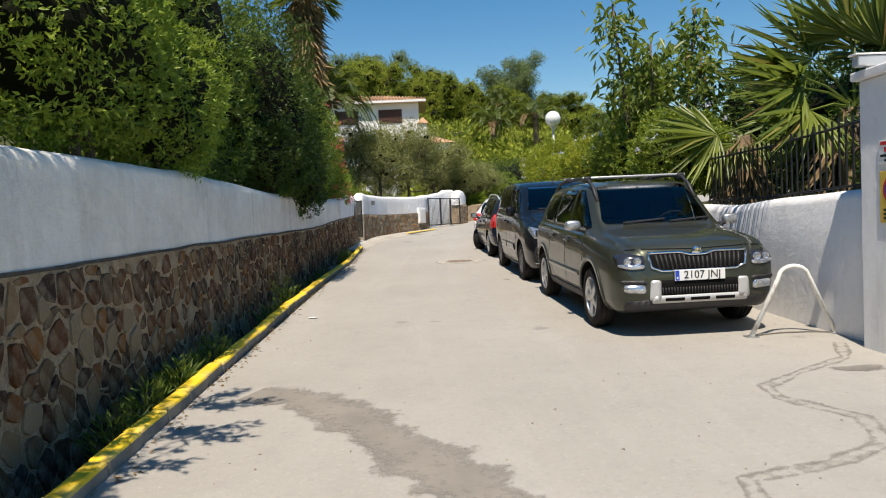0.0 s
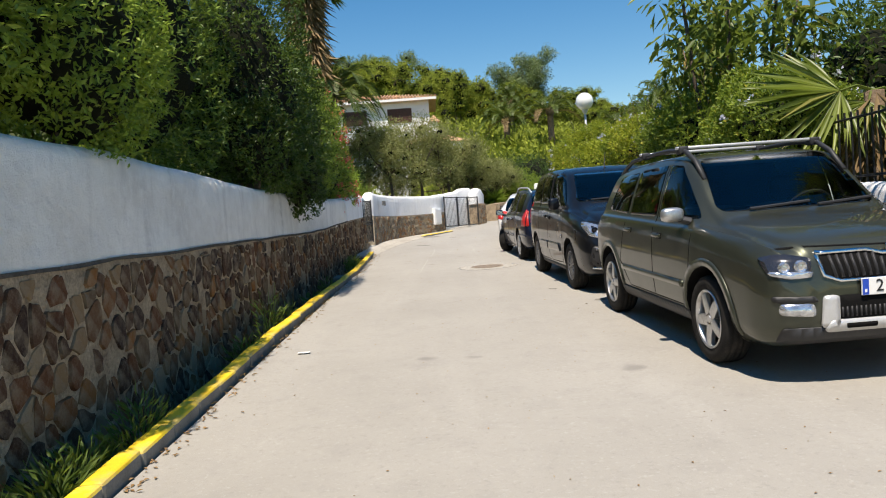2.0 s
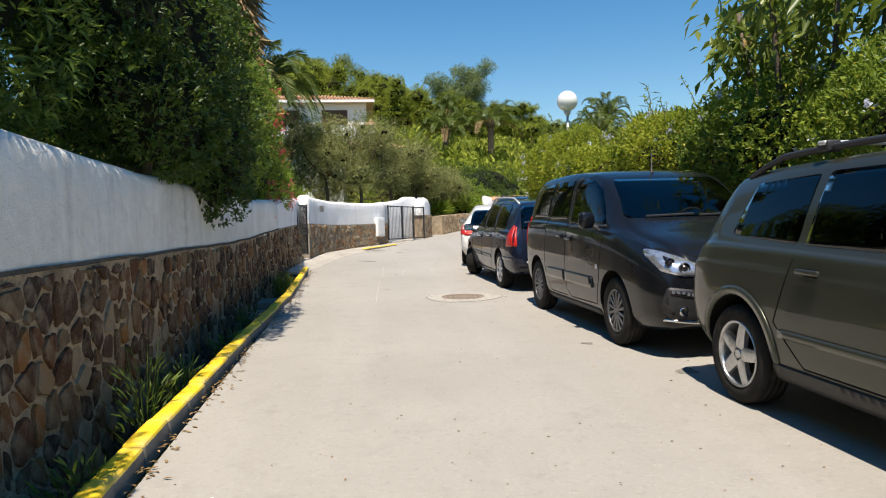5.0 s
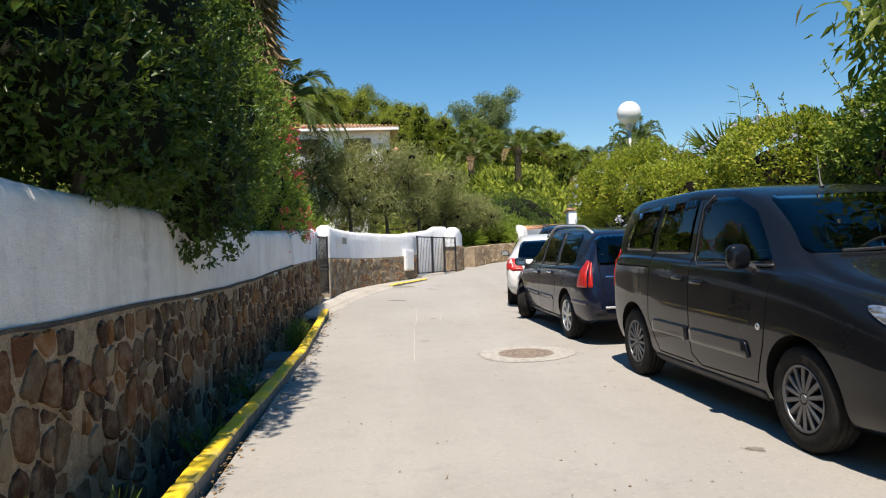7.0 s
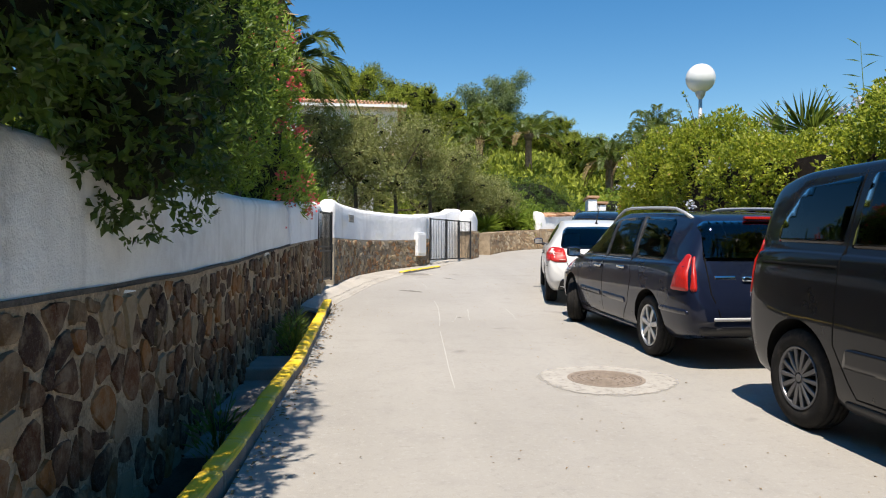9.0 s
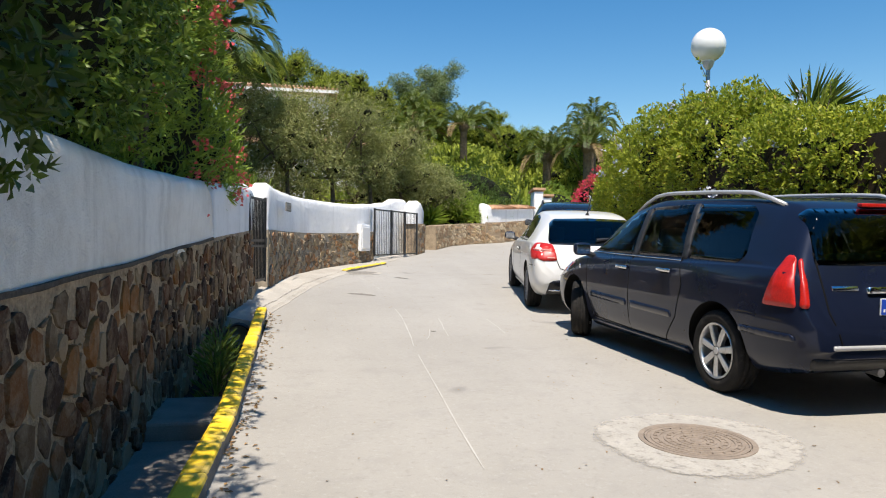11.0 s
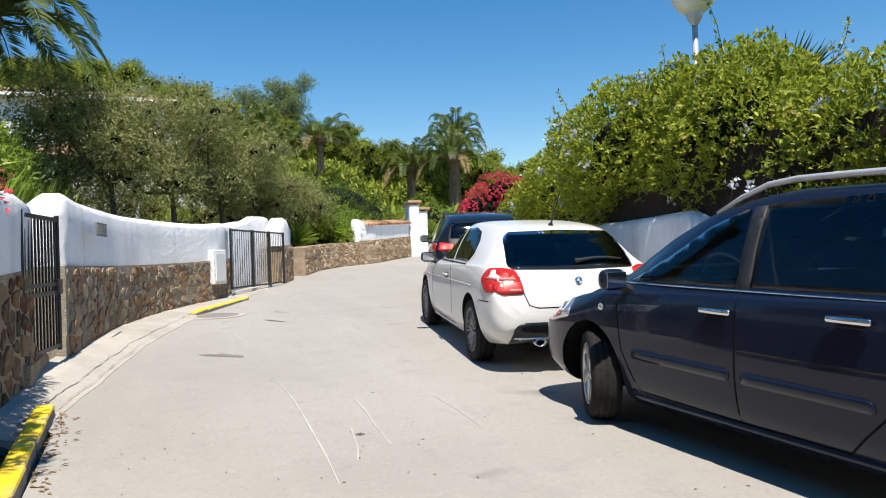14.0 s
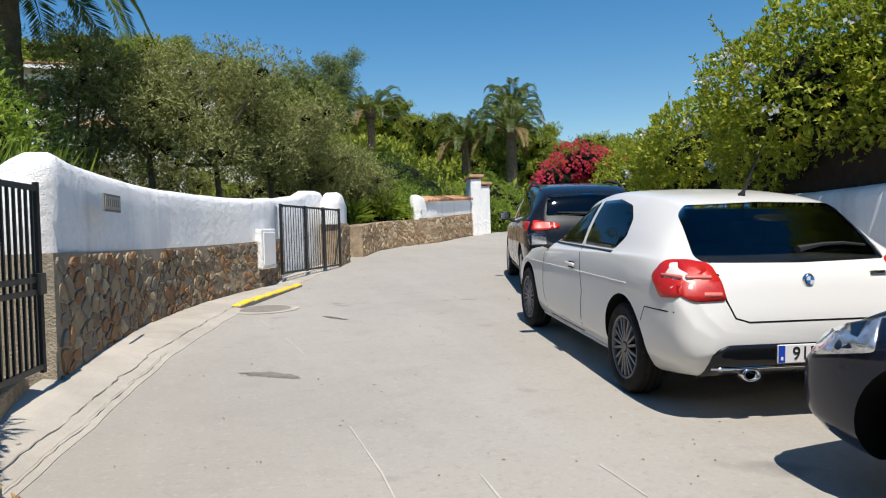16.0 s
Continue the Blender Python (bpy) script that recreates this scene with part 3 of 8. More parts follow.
class Car:
    """A car in its own frame: y ahead, x to its right, z up, origin on the ground amid the wheelbase."""

    def __init__(self, base, stations, front, body_paint, wheels, steer=0.0, arch=0.06):
        self.base, self.front, self.wheels = base, front, wheels
        s = [row[0] for row in stations]
        n = 120
        at = np.linspace(s[0], s[-1], n)
        rows = smooth_rows(s, [row[1:] for row in stations], at)
        bm = bmesh.new()
        rings = []
        for sv, r in zip(at, rows):
            half = section(*r)
            y = front - sv
            right = [bm.verts.new((x, y, z)) for x, z in half]
            left = [bm.verts.new((-x, y, z)) for x, z in half[1:-1][::-1]]
            rings.append(right + left)
        m = len(rings[0])
        for a, b in zip(rings, rings[1:]):
            for k in range(m):
                bm.faces.new((a[k], b[k], b[(k + 1) % m], a[(k + 1) % m]))
        bm.faces.new(rings[0])
        bm.faces.new(rings[-1][::-1])
        bmesh.ops.recalc_face_normals(bm, faces=bm.faces)
        self.tree = BVHTree.FromBMesh(bm)
        self.body = part("body", bm, body_paint, base, smooth=True)
        self.cutters = []
        track, radius, wb = wheels["half_track"], wheels["radius"], wheels["base"]
        for sy in (wb / 2, -wb / 2):
            for sx in (1, -1):
                c = bmesh.new()
                lathe_rings = lathe(c, [(radius + arch, 0.0), (radius + arch, 0.75)], 40, "x", (0, 0, 0))
                c.faces.new(lathe_rings[0][::-1])
                c.faces.new(lathe_rings[1])
                for v in c.verts:
                    v.co.x = sx * (0.52 + v.co.x)
                    v.co.y += sy
                    v.co.z += radius + 0.015
                self.cut(c, M_LINER)

    def cut(self, bm, material):
        bmesh.ops.recalc_face_normals(bm, faces=bm.faces)
        c = new("cutter", mesh_of(bm, "cutter", material))
        c.parent = self.base
        self.cutters.append(c)

    def prism(self, poly, axis, lo, hi, material=None):
        """Cuts the body along an axis with a polygon in the other two."""
        bm = bmesh.new()
        ends = []
        for v in (lo, hi):
            ends.append([bm.verts.new((v, p[0], p[1]) if axis == "x" else (p[0], v, p[1])) for p in poly])
        bm.faces.new(ends[0])
        bm.faces.new(ends[1][::-1])
        for k in range(len(poly)):
            j = (k + 1) % len(poly)
            bm.faces.new((ends[0][k], ends[0][j], ends[1][j], ends[1][k]))
        self.cut(bm, material or M_CABIN)

    def carve(self):
        for c in self.cutters:
            mod = self.body.modifiers.new("cut", "BOOLEAN")
            mod.operation, mod.object, mod.solver = "DIFFERENCE", c, "EXACT"
            mod.material_mode = "TRANSFER"
        bpy.context.view_layer.update()
        me = evaluated(self.body)
        self.body.modifiers.clear()
        old = self.body.data
        self.body.data = me
        bpy.data.meshes.remove(old)
        me.set_sharp_from_angle(angle=radians(32))
        for c in self.cutters:
            old = c.data
            bpy.data.objects.remove(c)
            bpy.data.meshes.remove(old)

    def on_body(self, p, view, off):
        """The place on the body's skin seen at p from a side ('right', 'left', 'front', 'rear', 'top')."""
        o, d = {"right": ((3, p[0], p[1]), (-1, 0, 0)), "left": ((-3, p[0], p[1]), (1, 0, 0)), "front": ((p[0], 5, p[1]), (0, -1, 0)), "rear": ((p[0], -5, p[1]), (0, 1, 0)), "top": ((p[0], p[1], 5), (0, 0, -1))}[view]
        hit, normal, _, _ = self.tree.ray_cast(Vector(o), Vector(d))
        if hit is None:
            hit, normal, _, _ = self.tree.find_nearest(Vector(o) + Vector(d) * (2.2 if view in ("right", "left") else 3.0))
        if normal.dot(Vector(d)) > 0:
            normal = -normal
        return hit + normal * off, normal

    def panel(self, name, poly, view, material, off=0.006, depth=0.012, parent=None, label="", grid=0.07, round_r=0.03):
        """A panel laid on the body, of the outline poly as seen in view."""
        ring = []
        poly = rounded(poly, round_r) if round_r else [tuple(p) for p in poly]
        for i, p in enumerate(poly):
            q = poly[(i + 1) % len(poly)]
            n = max(1, int(math.dist(p, q) / grid))
            ring += [Vector((p[0] + (q[0] - p[0]) * k / n, p[1] + (q[1] - p[1]) * k / n)) for k in range(n)]
        us, vs = [p.x for p in ring], [p.y for p in ring]
        inner = [Vector((u, v)) for u in np.arange(min(us) + grid / 2, max(us), grid) for v in np.arange(min(vs) + grid / 2, max(vs), grid)]
        n = len(ring)
        made = delaunay_2d_cdt(ring + inner, [(k, (k + 1) % n) for k in range(n)], [], 1, 1e-5)
        bm = bmesh.new()
        skin = [self.on_body(p, view, off) for p in made[0]]
        top = [bm.verts.new(p) for p, _ in skin]
        for f in made[2]:
            bm.faces.new([top[k] for k in f])
        rim = [e for e in bm.edges if len(e.link_faces) == 1]
        back = {}
        for e in rim:
            for v in e.verts:
                if v not in back:
                    back[v] = bm.verts.new(v.co - skin[v.index if v.index >= 0 else 0][1] * depth)
        lookup = {v: k for k, v in enumerate(top)}
        for v, w in back.items():
            w.co = v.co - skin[lookup[v]][1] * depth
        for e in rim:
            a, b = e.verts
            bm.faces.new((a, b, back[b], back[a]))
        bmesh.ops.recalc_face_normals(bm, faces=bm.faces)
        return part(name, bm, material, parent or self.base, label, True)

    def strip(self, name, line, view, width, material, off=0.003, depth=0.006, parent=None, label=""):
        """A thin band along a line on the body."""
        bm = bmesh.new()
        pts = []
        for a, b in zip(line, line[1:]):
            n = max(1, int(math.dist(a, b) / 0.06))
            pts += [(a[0] + (b[0] - a[0]) * k / n, a[1] + (b[1] - a[1]) * k / n) for k in range(n)]
        pts.append(line[-1])
        rows = []
        for i, p in enumerate(pts):
            a, b = pts[max(0, i - 1)], pts[min(len(pts) - 1, i + 1)]
            d = math.dist(a, b) or 1
            nx, ny = -(b[1] - a[1]) / d * width / 2, (b[0] - a[0]) / d * width / 2
            (u, nu), (v, nv) = self.on_body((p[0] + nx, p[1] + ny), view, off), self.on_body((p[0] - nx, p[1] - ny), view, off)
            rows.append([bm.verts.new(c) for c in (u - nu * depth, u, v, v - nv * depth)])
        for r, q in zip(rows, rows[1:]):
            for k in range(3):
                bm.faces.new((r[k], r[k + 1], q[k + 1], q[k]))
        bm.faces.new(rows[0][::-1])
        bm.faces.new(rows[-1])
        bmesh.ops.recalc_face_normals(bm, faces=bm.faces)
        return part(name, bm, material, parent or self.base, label, True)

    def window(self, poly, view, glass, name="window", frame_mat=None, see=True, parent=None):
        """Cuts a window opening and lays the pane in it."""
        if see:
            small = rounded([tuple(p) for p in poly], 0.03)
            if view in ("right", "left"):
                sgn = 1 if view == "right" else -1
                self.prism(small, "x", 0.0 if sgn > 0 else -1.2, 1.2 if sgn > 0 else 0.0)
            elif view == "front":
                self.prism(small, "y", 0.0, 3.0)
            else:
                self.prism(small, "y", -3.0, -0.4)
        return self.panel(name, poly, view, glass, 0.002, 0.004, parent)

    def add_wheels(self, rim_mat, spokes, style, steer=0.0):
        w = self.wheels
        r, rr, half, wb, wd = w["radius"], w["rim"], w["half_track"], w["base"], w["width"]
        made = {}
        for sx in (1, -1):
            core = bmesh.new()
            lathe(core, [(0.001, -0.10), (rr * 0.72, -0.10), (rr * 0.72, -0.045), (0.001, -0.045)], 24, "x")
            t = bmesh.new()
            lathe(t, [(rr * 0.97, -wd / 2 + 0.02), (rr * 1.06, -wd / 2 + 0.004), (r * 0.90, -wd / 2), (r * 0.975, -wd / 2 + 0.022), (r * 0.995, -wd / 2 + 0.05), (r, -0.045), (r - 0.008, -0.04), (r - 0.008, -0.032), (r, -0.028), (r, -0.004), (r - 0.008, 0), (r - 0.008, 0.008), (r, 0.012), (r, 0.04), (r - 0.008, 0.044), (r - 0.008, 0.05), (r * 0.995, wd / 2 - 0.045), (r * 0.975, wd / 2 - 0.022), (r * 0.90, wd / 2), (rr * 1.10, wd / 2 - 0.004), (rr * 1.0, wd / 2 - 0.018)], 48, "x")
            d = bmesh.new()
            lathe(d, [(rr * 0.90, -wd / 2 + 0.01), (rr * 0.90, wd / 2 - 0.05), (rr * 0.95, wd / 2 - 0.02), (rr * 1.01, wd / 2 - 0.012), (rr * 0.99, wd / 2 - 0.006), (rr * 0.93, wd / 2 - 0.012), (rr * 0.90, wd / 2 - 0.03)], 48, "x")
            face = wd / 2 - 0.018
            lathe(d, [(0.001, face + 0.004), (rr * 0.13, face + 0.004), (rr * 0.16, face - 0.01), (rr * 0.24, face - 0.012), (rr * 0.26, face - 0.05)], 20, "x")
            for k in range(spokes):
                ang = 2 * math.pi * k / spokes
                pairs = [(0.0, style["root"], style["tip"])] if not style.get("double") else [(-style["split"], style["root"] * 0.5, style["tip"]), (style["split"], style["root"] * 0.5, style["tip"])]
                for sh, root, tip in pairs:
                    q = []
                    for rad, hw, dx in ((rr * 0.18, root / 2, 0), (rr * 0.55, (root + tip) / 4, 0.004), (rr * 0.95, tip / 2, 0.002)):
                        o = sh * rad / rr
                        q.append([(face + dx - 0.006, o - hw, rad), (face + dx, o - hw * 0.7, rad), (face + dx, o + hw * 0.7, rad), (face + dx - 0.006, o + hw, rad), (face - 0.035, o + hw, rad), (face - 0.035, o - hw, rad)])
                    ca, sa = math.cos(ang), math.sin(ang)
                    vs = [[d.verts.new((x, u * ca - v * sa, u * sa + v * ca)) for x, u, v in row] for row in q]
                    for a, b in zip(vs, vs[1:]):
                        for j in range(6):
                            d.faces.new((a[j], a[(j + 1) % 6], b[(j + 1) % 6], b[j]))
                if style.get("bolts") and k < 5:
                    a2 = 2 * math.pi * (k + 0.5) / 5
                    lathe(d, [(0.001, face - 0.004), (0.011, face - 0.006), (0.012, face - 0.02)], 8, "x", (0, rr * 0.21 * math.cos(a2), rr * 0.21 * math.sin(a2)))
            for b in (core, t, d):
                bmesh.ops.recalc_face_normals(b, faces=b.faces)
            made[sx] = (mesh_of(core, "wheel", M_LINER), mesh_of(t, "tyre", M_TYRE, True), mesh_of(d, "rim", rim_mat))
            made[sx][2].set_sharp_from_angle(angle=radians(35))
        for sy in (1, -1):
            for sx in (1, -1):
                hub = new("wheel", made[sx][0])
                hub.parent = self.base
                turn = 0 if sx > 0 else 180
                hub.matrix_local = pose(sx * (half - wd / 2 + 0.01), sy * wb / 2, r, 0, 0, (steer if sy > 0 else 0) + turn) @ pose(0, 0, 0, 20 * sy + 7 * sx, 0, 0)
                for me, nm in ((made[sx][1], "tyre"), (made[sx][2], "rim")):
                    o = new(nm, me)
                    o.parent = hub

    def plate(self, text, view, at, z, size=(0.52, 0.11), tilt=0.0, sub=None):
        """A number plate with a blue band and raised black characters."""
        sgn = 1 if view == "front" else -1
        p, _ = self.on_body((at, z), view, 0.0)
        bm = bmesh.new()
        box(bm, -size[0] / 2, -0.006, -size[1] / 2, size[0] / 2, 0.006, size[1] / 2, 0.004)
        pl = part("number_plate", bm, M_PLATE, self.base, "white Spanish number plate with blue band")
        pl.matrix_local = Matrix.Translation((at, p.y + sgn * 0.02, z)) @ pose(0, 0, 0, 0, 0, 180 if view == "front" else 0) @ pose(0, 0, 0, tilt, 0, 0)
        bm = bmesh.new()
        box(bm, -size[0] / 2 + 0.004, -0.0085, -size[1] / 2 + 0.004, -size[0] / 2 + 0.045, -0.004, size[1] / 2 - 0.004)
        part("blue_band", bm, M_EU, pl)
        bm = bmesh.new()
        box(bm, -size[0] / 2 + 0.018, -0.0105, -0.035, -size[0] / 2 + 0.032, -0.006, -0.015)
        part("country_mark", bm, M_PLATE, pl)
        cu = bpy.data.curves.new("characters", "FONT")
        cu.body, cu.size, cu.align_x, cu.align_y, cu.extrude = text, size[1] * 1.0, "CENTER", "CENTER", 0.0015
        tmp = new("characters", cu)
        me = evaluated(tmp)
        bpy.data.objects.remove(tmp)
        me.materials.clear()
        me.materials.append(M_INK)
        t = new("characters", me)
        t.parent = pl
        t.matrix_local = Matrix.Translation((0.022 if len(text) > 5 else -0.062, -0.0085, 0)) @ pose(0, 0, 0, 90, 0, 0) @ Matrix.Diagonal((0.98, 1.0, 1.0, 1.0))
        return pl

    def mirror(self, y, z, x, material, size=(0.20, 0.12, 0.15)):
        for sx, view in ((1, "right"), (-1, "left")):
            bm = bmesh.new()
            bmesh.ops.create_uvsphere(bm, u_segments=16, v_segments=10, radius=1)
            for v in bm.verts:
                c = v.co
                c.x, c.y, c.z = math.copysign(abs(c.x) ** 0.6, c.x) * size[0] / 2, (math.copysign(abs(c.y) ** 0.7, c.y)) * size[1] / 2 * (1 if c.y > 0 else 0.55), math.copysign(abs(c.z) ** 0.65, c.z) * size[2] / 2
            shell = part("door_mirror", bm, material, self.base, "", True)
            shell.location = (sx * (x + size[0] / 2), y, z)
            g = bmesh.new()
            box(g, -size[0] * 0.40, -size[1] * 0.34, -size[2] * 0.36, size[0] * 0.40, -size[1] * 0.30, size[2] * 0.36, 0.002)
            part("mirror_glass", g, M_CHROME, shell)
            a = bmesh.new()
            tube(a, [(-sx * size[0] * 0.3, 0, -size[2] * 0.3), (-sx * (size[0] / 2 + 0.05), 0.02, -size[2] * 0.55)], [0.03, 0.035], 8)
            part("mirror_arm", a, M_TRIM, shell)

    def handle(self, y, z, view, material, length=0.2):
        p, n = self.on_body((y, z), view, 0.0)
        bm = bmesh.new()
        box(bm, -0.012, -length / 2, -0.016, 0.014, length / 2, 0.016, 0.01)
        h = part("door_handle", bm, material, self.base, "", True)
        h.location = p + n * 0.028
        c = bmesh.new()
        box(c, -0.02, -length * 0.28, -0.028, 0.004, length * 0.28, 0.026, 0.01)
        part("handle_recess", c, M_SEAM, h).location = (-n.x * 0.022, 0, -0.004)

    def rails(self, y0, y1, x, z, material, lift=0.06, r=0.018, zend=None):
        for sx in (1, -1):
            bm = bmesh.new()
            pts = []
            for k in range(13):
                t = k / 12
                y = y0 + (y1 - y0) * t
                top = self.tree.ray_cast(Vector((sx * x, y, 5)), Vector((0, 0, -1)))[0]
                up = lift * min(1, 7 * t, 7 * (1 - t)) - 0.004
                pts.append((sx * x, y, (top.z if top else z) + up))
            tube(bm, pts, r, 8)
            part("roof_rail", bm, material, self.base, "", True)

    def headrests(self, rows, material):
        for y, z in rows:
            for x in (-0.36, 0.36):
                bm = bmesh.new()
                box(bm, -0.13, -0.05, 0, 0.13, 0.05, 0.20, 0.04)
                box(bm, -0.24, -0.07, -0.62, 0.24, 0.07, -0.03, 0.05)
                s = part("seat", bm, material, self.base, "", True)
                s.location = (x, y, z)

    def wheel_inside(self, y, z):
        bm = bmesh.new()
        pts = [(0.19 * math.cos(a), 0.10 * math.sin(a), 0.16 * math.sin(a)) for a in [2 * math.pi * k / 20 for k in range(21)]]
        tube(bm, pts, 0.014, 6, False)
        tube(bm, [(-0.18, 0, 0), (0.18, 0, 0)], 0.012, 6)
        o = part("steering_wheel", bm, M_CABIN, self.base)
        o.location = (-0.36, y, z)


def car_pose(x, y, hx, hy):
    """Standing on the sloping lane, ahead along (hx, hy)."""
    slope = (GROUND(y + 1.3) - GROUND(y - 1.3)) / 2.6
    f = Vector((hx, hy, slope * hy)).normalized()
    up = Vector((0, -slope, 1)).normalized()
    r = f.cross(up).normalized()
    up = r.cross(f)
    m = Matrix((r, f, up)).transposed().to_4x4()
    return Matrix.Translation((x, y, GROUND(y))) @ m


def both(fn):
    for view in ("right", "left"):
        fn(view)


# -- olive green crossover, nose to the camera
base = base_of("parked_car", car_pose(2.857, 9.70, 0.031, -0.999), "olive green crossover with silver roof rack, parked nose out", "car", "cars parked along the lane")
F = 2.19
#      s     zb    zs    zt    wl    wm    ws    wt    cr
YETI = [(0.00, 0.40, 0.62, 0.66, 0.50, 0.62, 0.55, 0.45, 0.02),
        (0.03, 0.33, 0.74, 0.80, 0.62, 0.73, 0.66, 0.55, 0.03),
        (0.10, 0.28, 0.86, 0.93, 0.72, 0.81, 0.72, 0.60, 0.05),
        (0.30, 0.24, 0.93, 1.00, 0.80, 0.86, 0.79, 0.68, 0.06),
        (0.70, 0.23, 0.98, 1.065, 0.82, 0.885, 0.83, 0.70, 0.07),
        (1.02, 0.23, 1.01, 1.105, 0.83, 0.89, 0.84, 0.70, 0.08),
        (1.16, 0.23, 1.02, 1.17, 0.83, 0.895, 0.85, 0.70, 0.08),
        (1.55, 0.23, 1.03, 1.475, 0.83, 0.895, 0.855, 0.66, 0.07),
        (1.78, 0.23, 1.035, 1.60, 0.83, 0.895, 0.855, 0.65, 0.06),
        (2.30, 0.23, 1.05, 1.645, 0.83, 0.895, 0.855, 0.65, 0.06),
        (3.20, 0.23, 1.07, 1.62, 0.83, 0.895, 0.855, 0.64, 0.06),
        (3.82, 0.26, 1.08, 1.56, 0.82, 0.885, 0.84, 0.62, 0.06),
        (3.98, 0.30, 1.07, 1.47, 0.80, 0.87, 0.82, 0.62, 0.07),
        (4.13, 0.34, 1.00, 1.08, 0.76, 0.84, 0.78, 0.66, 0.06),
        (4.20, 0.40, 0.85, 0.90, 0.66, 0.76, 0.70, 0.55, 0.03),
        (4.22, 0.45, 0.72, 0.76, 0.55, 0.65, 0.58, 0.45, 0.02)]
car = Car(base, YETI, F, P_GREEN, dict(half_track=0.875, radius=0.335, rim=0.225, base=2.578, width=0.215), arch=0.055)
car.window([(-0.60, 1.13), (0.60, 1.13), (0.635, 1.17), (0.55, 1.55), (0.50, 1.575), (-0.50, 1.575), (-0.55, 1.55), (-0.635, 1.17)], "front", M_GLASS, "windscreen")
for v in ("right", "left"):
    car.window([(0.98, 1.085), (0.42, 1.53), (0.18, 1.55), (0.18, 1.085)], v, M_GLASS, "front_window")
    car.window([(0.10, 1.09), (0.10, 1.55), (-0.62, 1.53), (-0.66, 1.10)], v, M_DARKGLASS, "rear_window")
    car.window([(-0.73, 1.10), (-0.70, 1.52), (-1.35, 1.48), (-1.46, 1.14)], v, M_DARKGLASS, "quarter_window", see=False)
    car.strip("door_gap", [(1.02, 0.98), (0.98, 0.60), (0.88, 0.38), (-0.60, 0.38), (-0.86, 0.62), (-0.70, 1.02)], v, 0.010, M_SEAM, 0.0015)
    car.strip("door_gap", [(0.14, 0.38), (0.14, 1.54)], v, 0.012, M_SEAM, 0.0015)
    car.strip("rubbing_strip", [(0.86, 0.56), (-0.80, 0.56)], v, 0.05, P_GREEN, 0.016, 0.02)
    car.panel("sill_trim", [(0.90, 0.245), (0.90, 0.36), (-0.90, 0.36), (-0.90, 0.245)], v, M_TRIM, 0.012, 0.02)
    for sy, wy in ((1, 1.289), (-1, -1.289)):
        arc = [(wy + 0.425 * math.cos(a), 0.35 + 0.425 * math.sin(a)) for a in [radians(k) for k in range(-14, 196, 10)]]
        car.strip("wheel_arch_trim", arc, v, 0.055, P_GREEN, 0.012, 0.02)
    car.handle(0.32, 0.93, v, P_GREEN)
    car.handle(-0.52, 0.95, v, P_GREEN)
    sx = 1 if v == "right" else -1
car.window([(-0.50, 1.15), (0.50, 1.15), (0.50, 1.44), (-0.50, 1.44)], "rear", M_DARKGLASS, "rear_screen", see=False)
car.carve()
car.strip("bonnet_gap", [(-0.74, 0.90), (-0.55, 0.915), (0.0, 0.90), (0.55, 0.915), (0.74, 0.90)], "front", 0.01, M_SEAM, 0.002)
car.panel("grille", [(-0.50, 0.865), (0.50, 0.865), (0.47, 0.73), (0.38, 0.70), (-0.38, 0.70), (-0.47, 0.73)], "front", M_SEAM, 0.006, 0.02)
car.strip("grille_surround", [(-0.51, 0.86), (-0.48, 0.73), (-0.38, 0.692), (0.38, 0.692), (0.48, 0.73), (0.51, 0.86)], "front", 0.018, M_CHROME, 0.016, 0.02)
car.strip("grille_surround", [(-0.51, 0.87), (-0.18, 0.872), (-0.08, 0.845), (0.08, 0.845), (0.18, 0.872), (0.51, 0.87)], "front", 0.02, M_CHROME, 0.018, 0.02)
for k in range(19):
    x = -0.43 + 0.86 * k / 18
    car.strip("grille_bar", [(x, 0.85 - (0.03 if abs(x) < 0.1 else 0)), (x * 0.94, 0.71)], "front", 0.013, M_TRIM, 0.022, 0.03)
bm = bmesh.new()
lathe(bm, [(0.001, 0.022), (0.035, 0.02), (0.048, 0.012), (0.05, 0.0)], 24, "y")
p, n = car.on_body((0, 0.875), "front", 0.008)
part("badge", bm, M_CHROME, base, "round chrome badge").location = p
